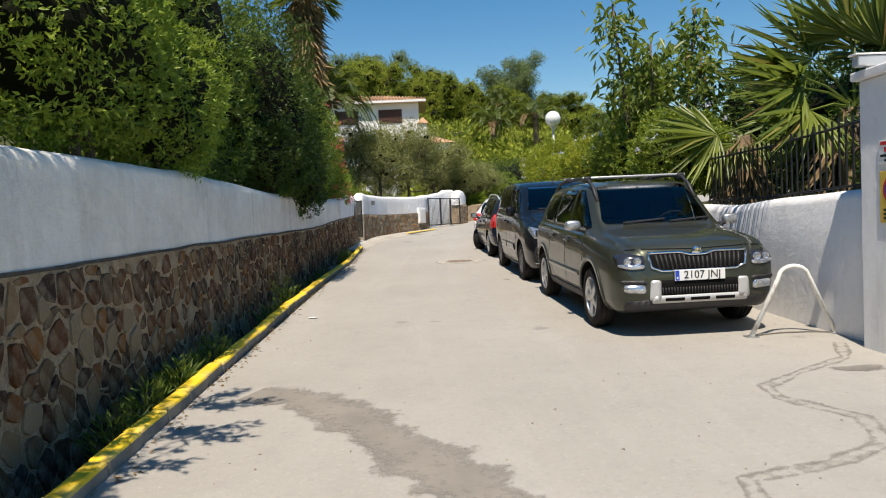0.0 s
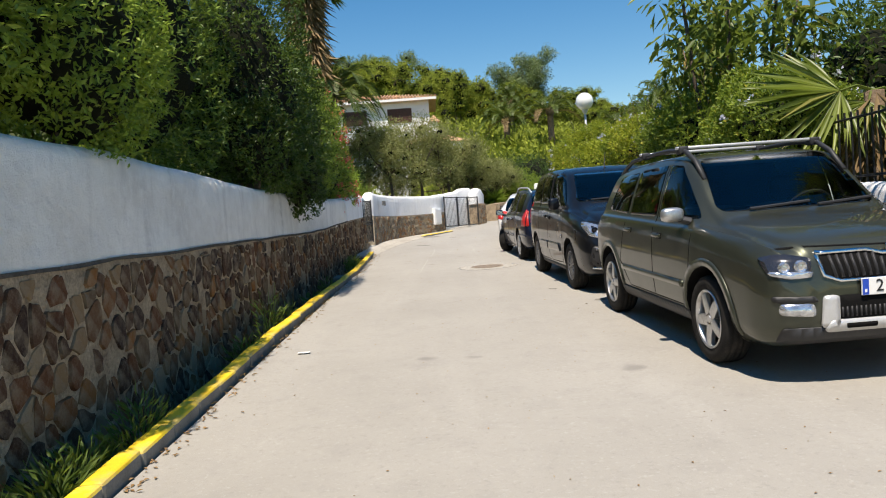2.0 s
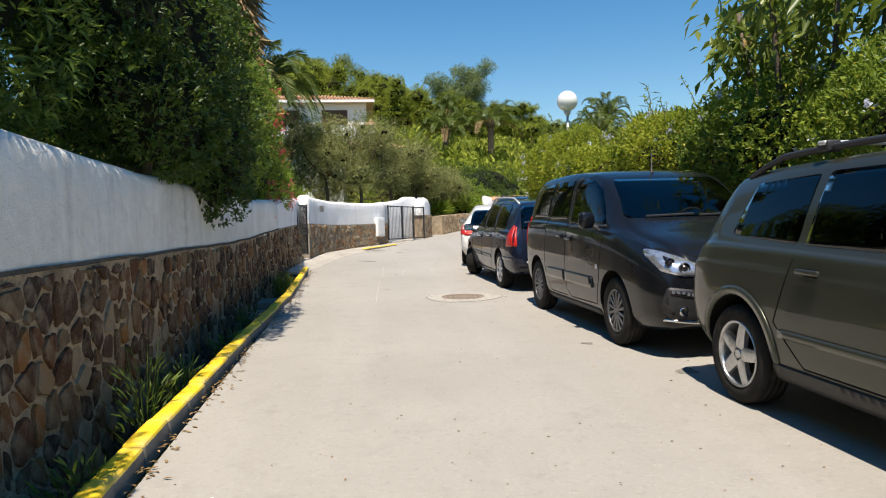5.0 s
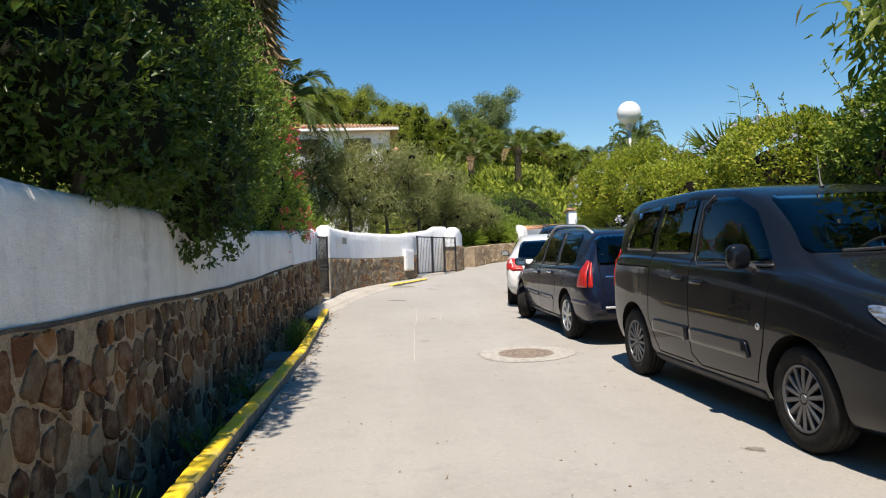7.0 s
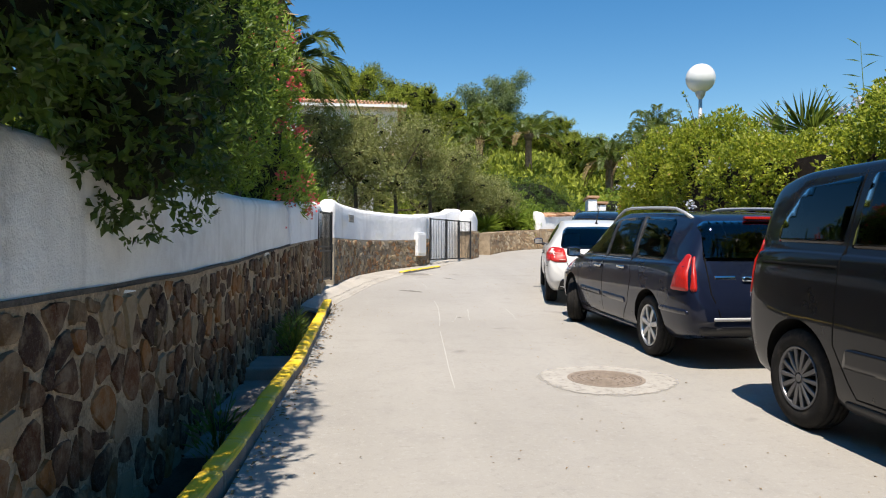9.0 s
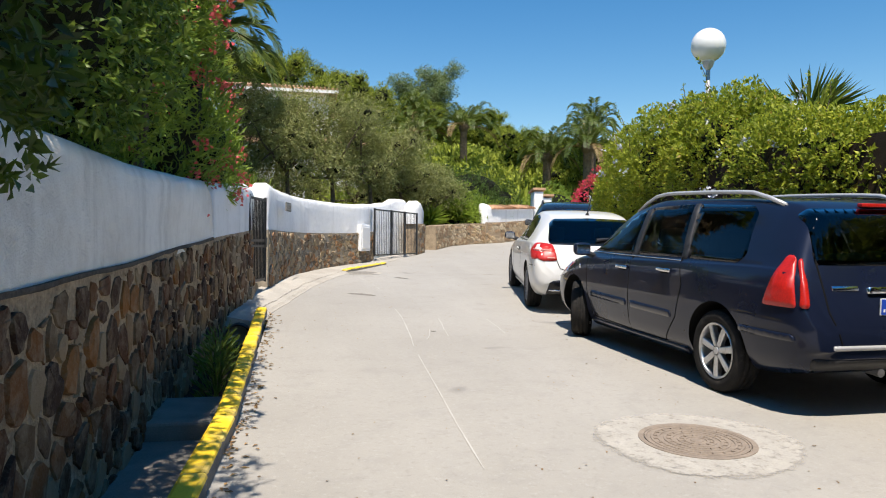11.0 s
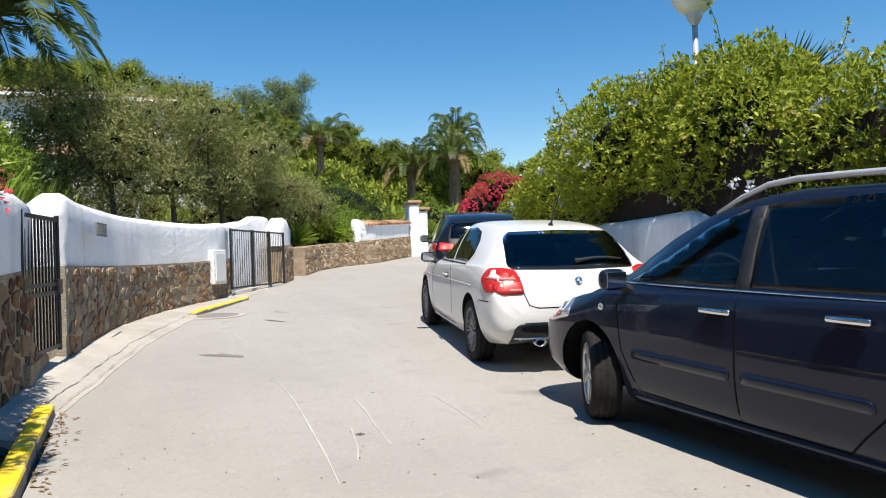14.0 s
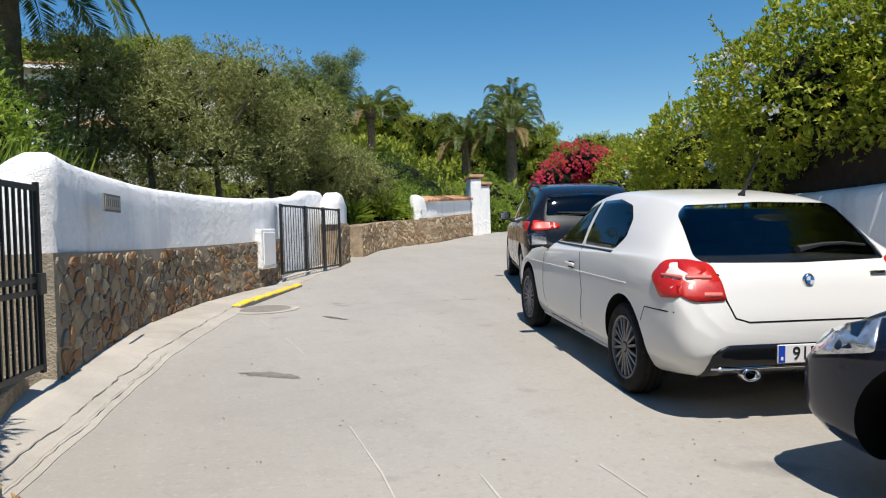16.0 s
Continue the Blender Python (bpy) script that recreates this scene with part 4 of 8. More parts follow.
for sx in (1, -1):
    car.panel("headlight", [(sx * 0.56, 0.72), (sx * 0.54, 0.845), (sx * 0.72, 0.875), (sx * 0.815, 0.85), (sx * 0.80, 0.74), (sx * 0.70, 0.715)], "front", M_LAMPBLACK, 0.010, 0.02)
    for hx_, hr in ((0.62, 0.042), (0.715, 0.038)):
        bm = bmesh.new()
        lathe(bm, [(0.001, 0.012), (hr * 0.5, 0.01), (hr * 0.8, 0.018), (hr, 0.006), (hr * 1.05, 0)], 18, "y")
        p, _ = car.on_body((sx * hx_, 0.79), "front", 0.012)
        part("reflector", bm, M_CLEAR, base).location = p
    car.panel("headlight_lens", [(sx * 0.56, 0.722), (sx * 0.545, 0.76), (sx * 0.80, 0.765), (sx * 0.795, 0.742), (sx * 0.70, 0.718)], "front", M_CLEAR, 0.016, 0.01)
    car.panel("fog_light", [(sx * 0.55, 0.475), (sx * 0.56, 0.56), (sx * 0.76, 0.565), (sx * 0.76, 0.49)], "front", M_CLEAR, 0.012, 0.02)
    car.panel("bumper_insert", [(sx * 0.53, 0.565), (sx * 0.55, 0.605), (sx * 0.80, 0.61), (sx * 0.78, 0.568)], "front", M_TRIM, 0.012, 0.02)
    car.panel("bumper_guard", [(sx * 0.40, 0.40), (sx * 0.40, 0.605), (sx * 0.50, 0.605), (sx * 0.515, 0.40)], "front", M_SILVER, 0.020, 0.03, label="silver bumper guard post")
car.panel("lower_grille", [(-0.40, 0.45), (-0.40, 0.60), (0.40, 0.60), (0.40, 0.45)], "front", M_SEAM, 0.010, 0.02)
for k in range(26):
    x = -0.38 + 0.76 * k / 25
    car.strip("lower_grille_bar", [(x, 0.46), (x, 0.525)], "front", 0.010, M_TRIM, 0.016, 0.01)
car.panel("skid_plate", [(-0.50, 0.375), (-0.46, 0.445), (0.46, 0.445), (0.50, 0.375)], "front", M_SILVER, 0.020, 0.03, label="silver skid plate with slots")
for k in range(3):
    x = -0.26 + 0.26 * k
    car.panel("slot", [(x - 0.10, 0.398), (x - 0.10, 0.420), (x + 0.10, 0.420), (x + 0.10, 0.398)], "front", M_SEAM, 0.024, 0.004, round_r=0.006)
car.panel("bumper_lip", [(-0.74, 0.29), (-0.74, 0.40), (0.74, 0.40), (0.74, 0.29)], "front", M_TRIM, 0.008, 0.02)
car.plate("2107 JNJ", "front", 0.0, 0.645)
car.mirror(0.86, 1.13, 0.86, M_ALLOY, (0.19, 0.11, 0.12))
car.rails(0.70, -1.55, 0.60, 1.6, M_TRIM, 0.075, 0.022)
for y in (0.25, -0.75):
    bm = bmesh.new()
    box(bm, -0.66, -0.035, 0, 0.66, 0.035, 0.028, 0.01)
    bar = part("roof_bar", bm, M_SILVER, base, "bright aluminium roof bar", True)
    bar.location = (0, y, car.on_body((0.60, y), "top", 0.0)[0].z + 0.085)
    for sx in (1, -1):
        f2 = bmesh.new()
        box(f2, -0.04, -0.05, -0.03, 0.05, 0.05, 0.04, 0.012)
        part("bar_foot", f2, M_TRIM, bar, "", True).location = (sx * 0.60, 0, -0.01)
car.headrests([(0.15, 1.18), (-0.75, 1.18)], M_CABIN)
car.wheel_inside(0.55, 1.08)
for sx in (0.42, -0.12):
    bm = bmesh.new()
    line = [car.on_body((sx - 0.5 * t, 1.125 + 0.03 * t), "front", 0.02)[0] for t in (0, 0.33, 0.66, 1)]
    tube(bm, line, 0.012, 6)
    part("wiper", bm, M_TRIM, base)
car.add_wheels(M_ALLOY, 5, dict(root=0.10, tip=0.075, bolts=True))

# -- anthracite van-based people carrier, nose to the camera
base = base_of("parked_van", car_pose(2.745, 14.53, 0.025, -1.0), "anthracite grey compact van with tall glazed cabin, parked nose out", "van", "cars parked along the lane")
VAN = [(0.00, 0.42, 0.62, 0.66, 0.50, 0.64, 0.56, 0.44, 0.02),
       (0.04, 0.32, 0.76, 0.82, 0.64, 0.76, 0.68, 0.55, 0.03),
       (0.14, 0.26, 0.88, 0.95, 0.74, 0.83, 0.74, 0.60, 0.05),
       (0.40, 0.22, 0.98, 1.07, 0.80, 0.88, 0.80, 0.66, 0.07),
       (0.80, 0.20, 1.06, 1.16, 0.83, 0.90, 0.84, 0.70, 0.09),
       (0.98, 0.20, 1.09, 1.22, 0.83, 0.905, 0.85, 0.70, 0.09),
       (1.40, 0.20, 1.12, 1.50, 0.84, 0.905, 0.86, 0.68, 0.08),
       (1.80, 0.20, 1.14, 1.705, 0.84, 0.905, 0.865, 0.68, 0.07),
       (2.10, 0.20, 1.15, 1.765, 0.84, 0.905, 0.865, 0.69, 0.07),
       (2.80, 0.20, 1.17, 1.80, 0.84, 0.905, 0.865, 0.70, 0.07),
       (3.80, 0.22, 1.19, 1.775, 0.83, 0.90, 0.86, 0.70, 0.07),
       (4.18, 0.28, 1.18, 1.71, 0.82, 0.885, 0.845, 0.69, 0.08),
       (4.28, 0.34, 1.10, 1.30, 0.80, 0.86, 0.82, 0.70, 0.08),
       (4.36, 0.42, 0.90, 0.96, 0.70, 0.78, 0.73, 0.60, 0.04),
       (4.38, 0.46, 0.72, 0.76, 0.60, 0.68, 0.62, 0.50, 0.02)]
car = Car(base, VAN, 2.289, P_GREY, dict(half_track=0.875, radius=0.335, rim=0.212, base=2.728, width=0.205), arch=0.05)
car.window([(-0.66, 1.23), (0.66, 1.23), (0.68, 1.27), (0.59, 1.63), (0.54, 1.665), (-0.54, 1.665), (-0.59, 1.63), (-0.68, 1.27)], "front", M_GLASS, "windscreen")
for v in ("right", "left"):
    car.window([(0.98, 1.18), (0.62, 1.55), (0.34, 1.665), (0.02, 1.68), (-0.06, 1.60), (-0.08, 1.20), (0.0, 1.16)], v, M_GLASS, "front_window")
    car.window([(-0.22, 1.22), (-0.20, 1.68), (-0.86, 1.68), (-0.92, 1.22)], v, M_DARKGLASS, "sliding_window", see=False)
    car.window([(-1.00, 1.24), (-0.95, 1.67), (-1.50, 1.62), (-1.72, 1.34), (-1.70, 1.25)], v, M_DARKGLASS, "rear_quarter_window", see=False)
    car.strip("door_gap", [(1.05, 1.12), (0.98, 0.62), (0.86, 0.34), (0.02, 0.32), (-0.13, 0.40), (-0.14, 1.70)], v, 0.011, M_SEAM, 0.0015)
    car.strip("door_gap", [(-0.14, 0.32), (-0.80, 0.32), (-0.98, 0.62), (-0.94, 1.70)], v, 0.011, M_SEAM, 0.0015)
    car.strip("slide_rail", [(-0.98, 1.10), (-1.82, 1.10)], v, 0.022, M_SEAM, 0.002)
    car.panel("side_moulding", [(0.80, 0.50), (0.76, 0.62), (-0.10, 0.62), (-0.10, 0.50)], v, P_GREY, 0.018, 0.02)
    car.panel("side_moulding", [(-0.17, 0.50), (-0.17, 0.62), (-0.84, 0.62), (-0.88, 0.50)], v, P_GREY, 0.018, 0.02)
    car.panel("sill_trim", [(0.92, 0.215), (0.92, 0.29), (-0.92, 0.29), (-0.92, 0.215)], v, M_TRIM, 0.008, 0.02)
    car.strip("window_moulding", [(1.0, 1.16), (0.0, 1.13), (-0.10, 1.18), (-0.10, 1.60), (0.0, 1.70)], v, 0.018, M_TRIM, 0.008)
    car.handle(0.06, 1.00, v, P_GREY)
    car.handle(-0.28, 1.02, v, P_GREY)
    bm = bmesh.new()
    lathe(bm, [(0.001, 0.012), (0.02, 0.008), (0.026, 0)], 12, "x")
    p, n = car.on_body((0.93, 0.74), v, 0.004)
    o = part("side_repeater", bm, M_CLEAR, base)
    o.matrix_local = Matrix.Translation(p) @ pose(0, 0, 0, 0, 0, 0 if v == "right" else 180)
    car.panel("rear_lamp", [(-1.96, 0.86), (-1.90, 1.24), (-2.0, 1.30), (-2.06, 0.86)], v, M_RED, 0.008)
car.window([(-0.62, 1.22), (0.62, 1.22), (0.60, 1.58), (-0.60, 1.58)], "rear", M_DARKGLASS, "rear_screen", see=False)
car.carve()
car.strip("bonnet_gap", [(-0.80, 0.985), (-0.55, 0.93), (-0.40, 0.88), (0.40, 0.88), (0.55, 0.93), (0.80, 0.985)], "front", 0.01, M_SEAM, 0.002)
for sx in (1, -1):
    car.panel("headlight", [(sx * 0.43, 0.74), (sx * 0.46, 0.83), (sx * 0.62, 0.90), (sx * 0.81, 0.97), (sx * 0.83, 0.90), (sx * 0.79, 0.78), (sx * 0.62, 0.735)], "front", M_CLEAR, 0.012, 0.02)
    for hx_, hz, hr in ((0.60, 0.80, 0.05), (0.71, 0.85, 0.042)):
        bm = bmesh.new()
        lathe(bm, [(0.001, 0.02), (hr * 0.4, 0.018), (hr * 0.7, 0.004), (hr * 0.92, 0.018), (hr, 0.014), (hr * 1.05, 0)], 18, "y")
        p, _ = car.on_body((sx * hx_, hz), "front", 0.012)
        part("reflector", bm, M_LAMPBLACK, base).location = p
    car.panel("bumper_corner", [(sx * 0.48, 0.36), (sx * 0.52, 0.62), (sx * 0.76, 0.65), (sx * 0.80, 0.46), (sx * 0.70, 0.36)], "front", M_TRIM, 0.008, 0.02)
    car.panel("daytime_lamp", [(sx * 0.53, 0.555), (sx * 0.53, 0.60), (sx * 0.74, 0.63), (sx * 0.74, 0.59)], "front", M_LAMPBLACK, 0.014, 0.012)
    for k in range(5):
        p, _ = car.on_body((sx * (0.555 + 0.04 * k), 0.58 + 0.007 * k), "front", 0.02)
        bm = bmesh.new()
        box(bm, -0.012, -0.006, -0.012, 0.012, 0.004, 0.012, 0.004)
        part("lamp_cell", bm, M_CLEAR, base).location = p
    bm = bmesh.new()
    lathe(bm, [(0.001, 0.03), (0.032, 0.024), (0.040, 0.01), (0.046, 0.012), (0.046, 0)], 16, "y")
    p, _ = car.on_body((sx * 0.63, 0.44), "front", 0.012)
    part("fog_light", bm, M_CHROME, base).location = p
    car.panel("bumper_blade", [(sx * 0.46, 0.325), (sx * 0.46, 0.345), (sx * 0.76, 0.37), (sx * 0.76, 0.35)], "front", M_CHROME, 0.016, 0.015, round_r=0.005)
car.panel("grille", [(-0.40, 0.84), (-0.37, 0.72), (-0.30, 0.655), (0.30, 0.655), (0.37, 0.72), (0.40, 0.84)], "front", M_SEAM, 0.010, 0.02)
for k in range(4):
    z = 0.68 + 0.043 * k
    car.strip("grille_bar", [(-0.34 - 0.01 * k, z), (0.34 + 0.01 * k, z)], "front", 0.016, M_LAMPBLACK, 0.022, 0.02)
car.strip("grille_surround", [(-0.42, 0.85), (-0.38, 0.71), (-0.30, 0.645), (0.30, 0.645), (0.38, 0.71), (0.42, 0.85), (-0.42, 0.85)], "front", 0.020, M_CHROME, 0.020, 0.02)
car.panel("lower_grille", [(-0.42, 0.34), (-0.40, 0.47), (0.40, 0.47), (0.42, 0.34)], "front", M_SEAM, 0.008, 0.02)
for k in range(3):
    car.strip("lower_grille_bar", [(-0.40, 0.365 + 0.04 * k), (0.40, 0.365 + 0.04 * k)], "front", 0.014, M_TRIM, 0.016, 0.01)
bm = bmesh.new()
box(bm, -0.05, -0.01, -0.06, 0.05, 0.012, 0.06, 0.01)
part("badge", bm, M_CHROME, base, "chrome shield badge").location = car.on_body((0, 0.77), "front", 0.02)[0]
bm = bmesh.new()
box(bm, -0.26, -0.006, -0.055, 0.26, 0.006, 0.055, 0.004)
part("number_plate", bm, M_PLATE, base).location = car.on_body((0, 0.53), "front", 0.02)[0]
car.mirror(0.78, 1.22, 0.87, P_GREY, (0.17, 0.11, 0.18))
car.headrests([(0.0, 1.28)], M_CABIN)
car.wheel_inside(0.45, 1.16)
bm = bmesh.new()
a = car.on_body((0.05, 0.42), "top", 0.0)[0]
tube(bm, [a, a + Vector((0, -0.02, 0.04)), a + Vector((-0.06, -0.14, 0.26))], [0.018, 0.008, 0.003], 6)
part("aerial", bm, M_TRIM, base)
for sx in (0.50, -0.05):
    bm = bmesh.new()
    tube(bm, [car.on_body((sx - 0.5 * t, 1.235 + 0.015 * t), "front", 0.02)[0] for t in (0, 0.33, 0.66, 1)], 0.012, 6)
    part("wiper", bm, M_TRIM, base)
car.add_wheels(M_DARKALLOY, 14, dict(root=0.026, tip=0.036))

# -- dark blue estate, tail to the camera, front wheels turned
base = base_of("parked_estate", car_pose(2.625, 19.875, -0.0295, 0.9996), "dark blue estate car with silver roof rails, wheels turned", "car", "cars parked along the lane")
ESTATE = [(0.00, 0.38, 0.52, 0.56, 0.46, 0.58, 0.50, 0.40, 0.02),
          (0.04, 0.28, 0.62, 0.67, 0.60, 0.70, 0.62, 0.50, 0.03),
          (0.15, 0.23, 0.71, 0.77, 0.70, 0.78, 0.68, 0.54, 0.05),
          (0.45, 0.20, 0.81, 0.90, 0.77, 0.845, 0.76, 0.60, 0.08),
          (0.80, 0.19, 0.88, 1.00, 0.79, 0.865, 0.81, 0.66, 0.10),
          (0.95, 0.19, 0.90, 1.065, 0.80, 0.87, 0.825, 0.66, 0.10),
          (1.40, 0.19, 0.925, 1.315, 0.80, 0.875, 0.835, 0.62, 0.08),
          (1.85, 0.19, 0.94, 1.475, 0.80, 0.875, 0.84, 0.61, 0.07),
          (2.30, 0.19, 0.95, 1.525, 0.80, 0.875, 0.84, 0.61, 0.06),
          (3.20, 0.20, 0.975, 1.515, 0.80, 0.875, 0.84, 0.60, 0.06),
          (3.90, 0.24, 0.99, 1.475, 0.79, 0.87, 0.825, 0.59, 0.06),
          (4.13, 0.27, 0.985, 1.40, 0.78, 0.855, 0.81, 0.60, 0.07),
          (4.285, 0.31, 0.94, 1.03, 0.75, 0.83, 0.78, 0.66, 0.05),
          (4.36, 0.36, 0.76, 0.82, 0.68, 0.79, 0.73, 0.60, 0.03),
          (4.42, 0.42, 0.60, 0.64, 0.58, 0.68, 0.62, 0.50, 0.02)]
car = Car(base, ESTATE, 2.13, P_BLUE, dict(half_track=0.85, radius=0.315, rim=0.215, base=2.708, width=0.205), arch=0.05)
car.window([(-0.58, 1.06), (0.58, 1.06), (0.60, 1.10), (0.51, 1.43), (-0.51, 1.43), (-0.60, 1.10)], "front", M_GLASS, "windscreen")
for v in ("right", "left"):
    car.window([(1.02, 0.985), (0.72, 1.13), (0.38, 1.33), (0.12, 1.42), (0.08, 0.985)], v, M_GLASS, "front_window")
    car.window([(0.0, 0.99), (0.03, 1.43), (-0.66, 1.455), (-0.78, 1.00)], v, M_GLASS, "rear_window")
    car.window([(-0.88, 1.00), (-0.75, 1.45), (-1.44, 1.43), (-1.54, 1.37), (-1.60, 1.06), (-1.54, 1.00)], v, M_DARKGLASS, "cargo_window")
    car.strip("window_moulding", [(1.05, 0.97), (-0.80, 0.975)], v, 0.008, M_CHROME, 0.007)
    car.panel("window_post", [(0.085, 0.98), (0.10, 1.42), (0.02, 1.425), (-0.01, 0.98)], v, M_TRIM, 0.004, 0.006, round_r=0)
    car.panel("window_post", [(-0.785, 0.99), (-0.67, 1.455), (-0.745, 1.455), (-0.875, 0.99)], v, M_TRIM, 0.004, 0.006, round_r=0)
    car.strip("door_gap", [(1.06, 0.96), (0.98, 0.55), (0.84, 0.29), (0.04, 0.27)], v, 0.011, M_SEAM, 0.0015)
    car.strip("door_gap", [(0.04, 0.98), (0.04, 0.27), (-0.58, 0.27), (-0.80, 0.50), (-0.88, 0.78), (-0.80, 1.02), (-0.70, 1.46)], v, 0.011, M_SEAM, 0.0015)
    car.panel("rubbing_strip", [(0.88, 0.50), (0.86, 0.565), (0.08, 0.555), (0.08, 0.49)], v, P_BLUE, 0.007, 0.012)
    car.panel("rubbing_strip", [(0.0, 0.49), (0.0, 0.555), (-0.72, 0.545), (-0.74, 0.485)], v, P_BLUE, 0.007, 0.012)
    car.panel("sill_skirt", [(0.92, 0.21), (0.92, 0.265), (-0.92, 0.265), (-0.92, 0.21)], v, P_BLUE, 0.02, 0.03)
    car.handle(0.16, 0.855, v, M_CHROME, 0.22)
    car.handle(-0.62, 0.88, v, M_CHROME, 0.22)
    bm = bmesh.new()
    lathe(bm, [(0.001, 0.012), (0.02, 0.008), (0.026, 0)], 12, "x")
    p, n = car.on_body((1.20, 0.80), v, 0.004)
    part("side_repeater", bm, M_CLEAR, base).matrix_local = Matrix.Translation(p) @ pose(0, 0, 0, 0, 0, 0 if v == "right" else 180)
    car.panel("tail_lamp_side", [(-1.90, 0.74), (-1.97, 0.95), (-2.0, 1.08), (-2.06, 1.08), (-2.14, 0.90), (-2.18, 0.74)], v, M_RED, 0.010, 0.02)
    car.panel("headlight_side", [(1.60, 0.70), (1.98, 0.62), (2.02, 0.70), (1.66, 0.85)], v, M_CLEAR, 0.008)
    car.panel("bumper_moulding", [(-1.66, 0.52), (-1.66, 0.565), (-2.16, 0.565), (-2.18, 0.52)], v, P_BLUE, 0.012, 0.02)
car.window([(-0.66, 1.02), (0.66, 1.02), (0.62, 1.35), (0.56, 1.40), (-0.56, 1.40), (-0.62, 1.35)], "rear", M_DARKGLASS, "rear_screen")
car.carve()
for sx in (1, -1):
    car.panel("tail_lamp", [(sx * 0.755, 0.74), (sx * 0.745, 0.95), (sx * 0.715, 1.06), (sx * 0.735, 1.055), (sx * 0.79, 0.88), (sx * 0.81, 0.74)], "rear", M_RED, 0.010, 0.02)
    car.panel("headlight", [(sx * 0.48, 0.60), (sx * 0.50, 0.69), (sx * 0.70, 0.74), (sx * 0.74, 0.66)], "front", M_CLEAR, 0.010)
car.strip("tailgate_gap", [(-0.65, 1.10), (-0.63, 0.72), (-0.55, 0.50), (0.55, 0.50), (0.63, 0.72), (0.65, 1.10)], "rear", 0.012, M_SEAM, 0.002)
car.panel("plate_garnish", [(-0.32, 0.835), (-0.32, 0.875), (0.32, 0.875), (0.32, 0.835)], "rear", M_CHROME, 0.022, 0.03, round_r=0.012)
car.plate("0823", "rear", 0.0, 0.755)
car.panel("model_lettering", [(-0.58, 0.855), (-0.58, 0.885), (-0.38, 0.885), (-0.38, 0.855)], "rear", M_CHROME, 0.005, 0.006, round_r=0.004)
car.panel("bumper_strip", [(-0.62, 0.475), (-0.62, 0.505), (0.62, 0.505), (0.62, 0.475)], "rear", M_SILVER, 0.014, 0.02, round_r=0.008)
car.panel("bumper_lip", [(-0.70, 0.33), (-0.72, 0.41), (0.72, 0.41), (0.70, 0.33)], "rear", M_TRIM, 0.006, 0.02)
car.panel("front_grille", [(-0.40, 0.42), (-0.46, 0.56), (0.46, 0.56), (0.40, 0.42)], "front", M_SEAM, 0.006)
bm = bmesh.new()
box(bm, -0.17, -0.03, -0.014, 0.17, 0.02, 0.014, 0.006)
part("brake_lamp", bm, M_RED, base).location = car.on_body((0, 1.42), "rear", 0.01)[0] + Vector((0, 0.0, 0.0))
car.mirror(0.94, 1.0, 0.86, P_BLUE, (0.19, 0.12, 0.14))
car.rails(0.42, -1.74, 0.575, 1.5, M_SILVER, 0.07, 0.017)
car.headrests([(0.12, 1.04), (-0.72, 1.02)], M_SEATCLOTH)
car.wheel_inside(0.55, 0.99)
bm = bmesh.new()
for k in range(7):
    bmesh.ops.create_icosphere(bm, subdivisions=2, radius=0.05 + 0.02 * random.random(), matrix=Matrix.Translation((0.09 * k - 0.25 + 0.03 * random.random(), 0.05 * random.random(), 0.02 * random.random())) @ Matrix.Diagonal((1.4, 1, 0.55, 1)))
M_CLOTH = plain("turquoise_cloth", (0.05, 0.42, 0.34), 0.9, var=0.2, scale=20, bump=0.3)
part("folded_cloth", bm, M_CLOTH, base, "turquoise cloth on the parcel shelf", True).location = (0.15, -1.70, 1.045)
bm = bmesh.new()
tube(bm, [(-0.15, -2.06, 0.30), (-0.15, -2.19, 0.295)], 0.03, 12)
part("exhaust_pipe", bm, M_ALLOY, base)
car.add_wheels(M_ALLOY, 7, dict(root=0.046, tip=0.056, bolts=True), steer=-28)

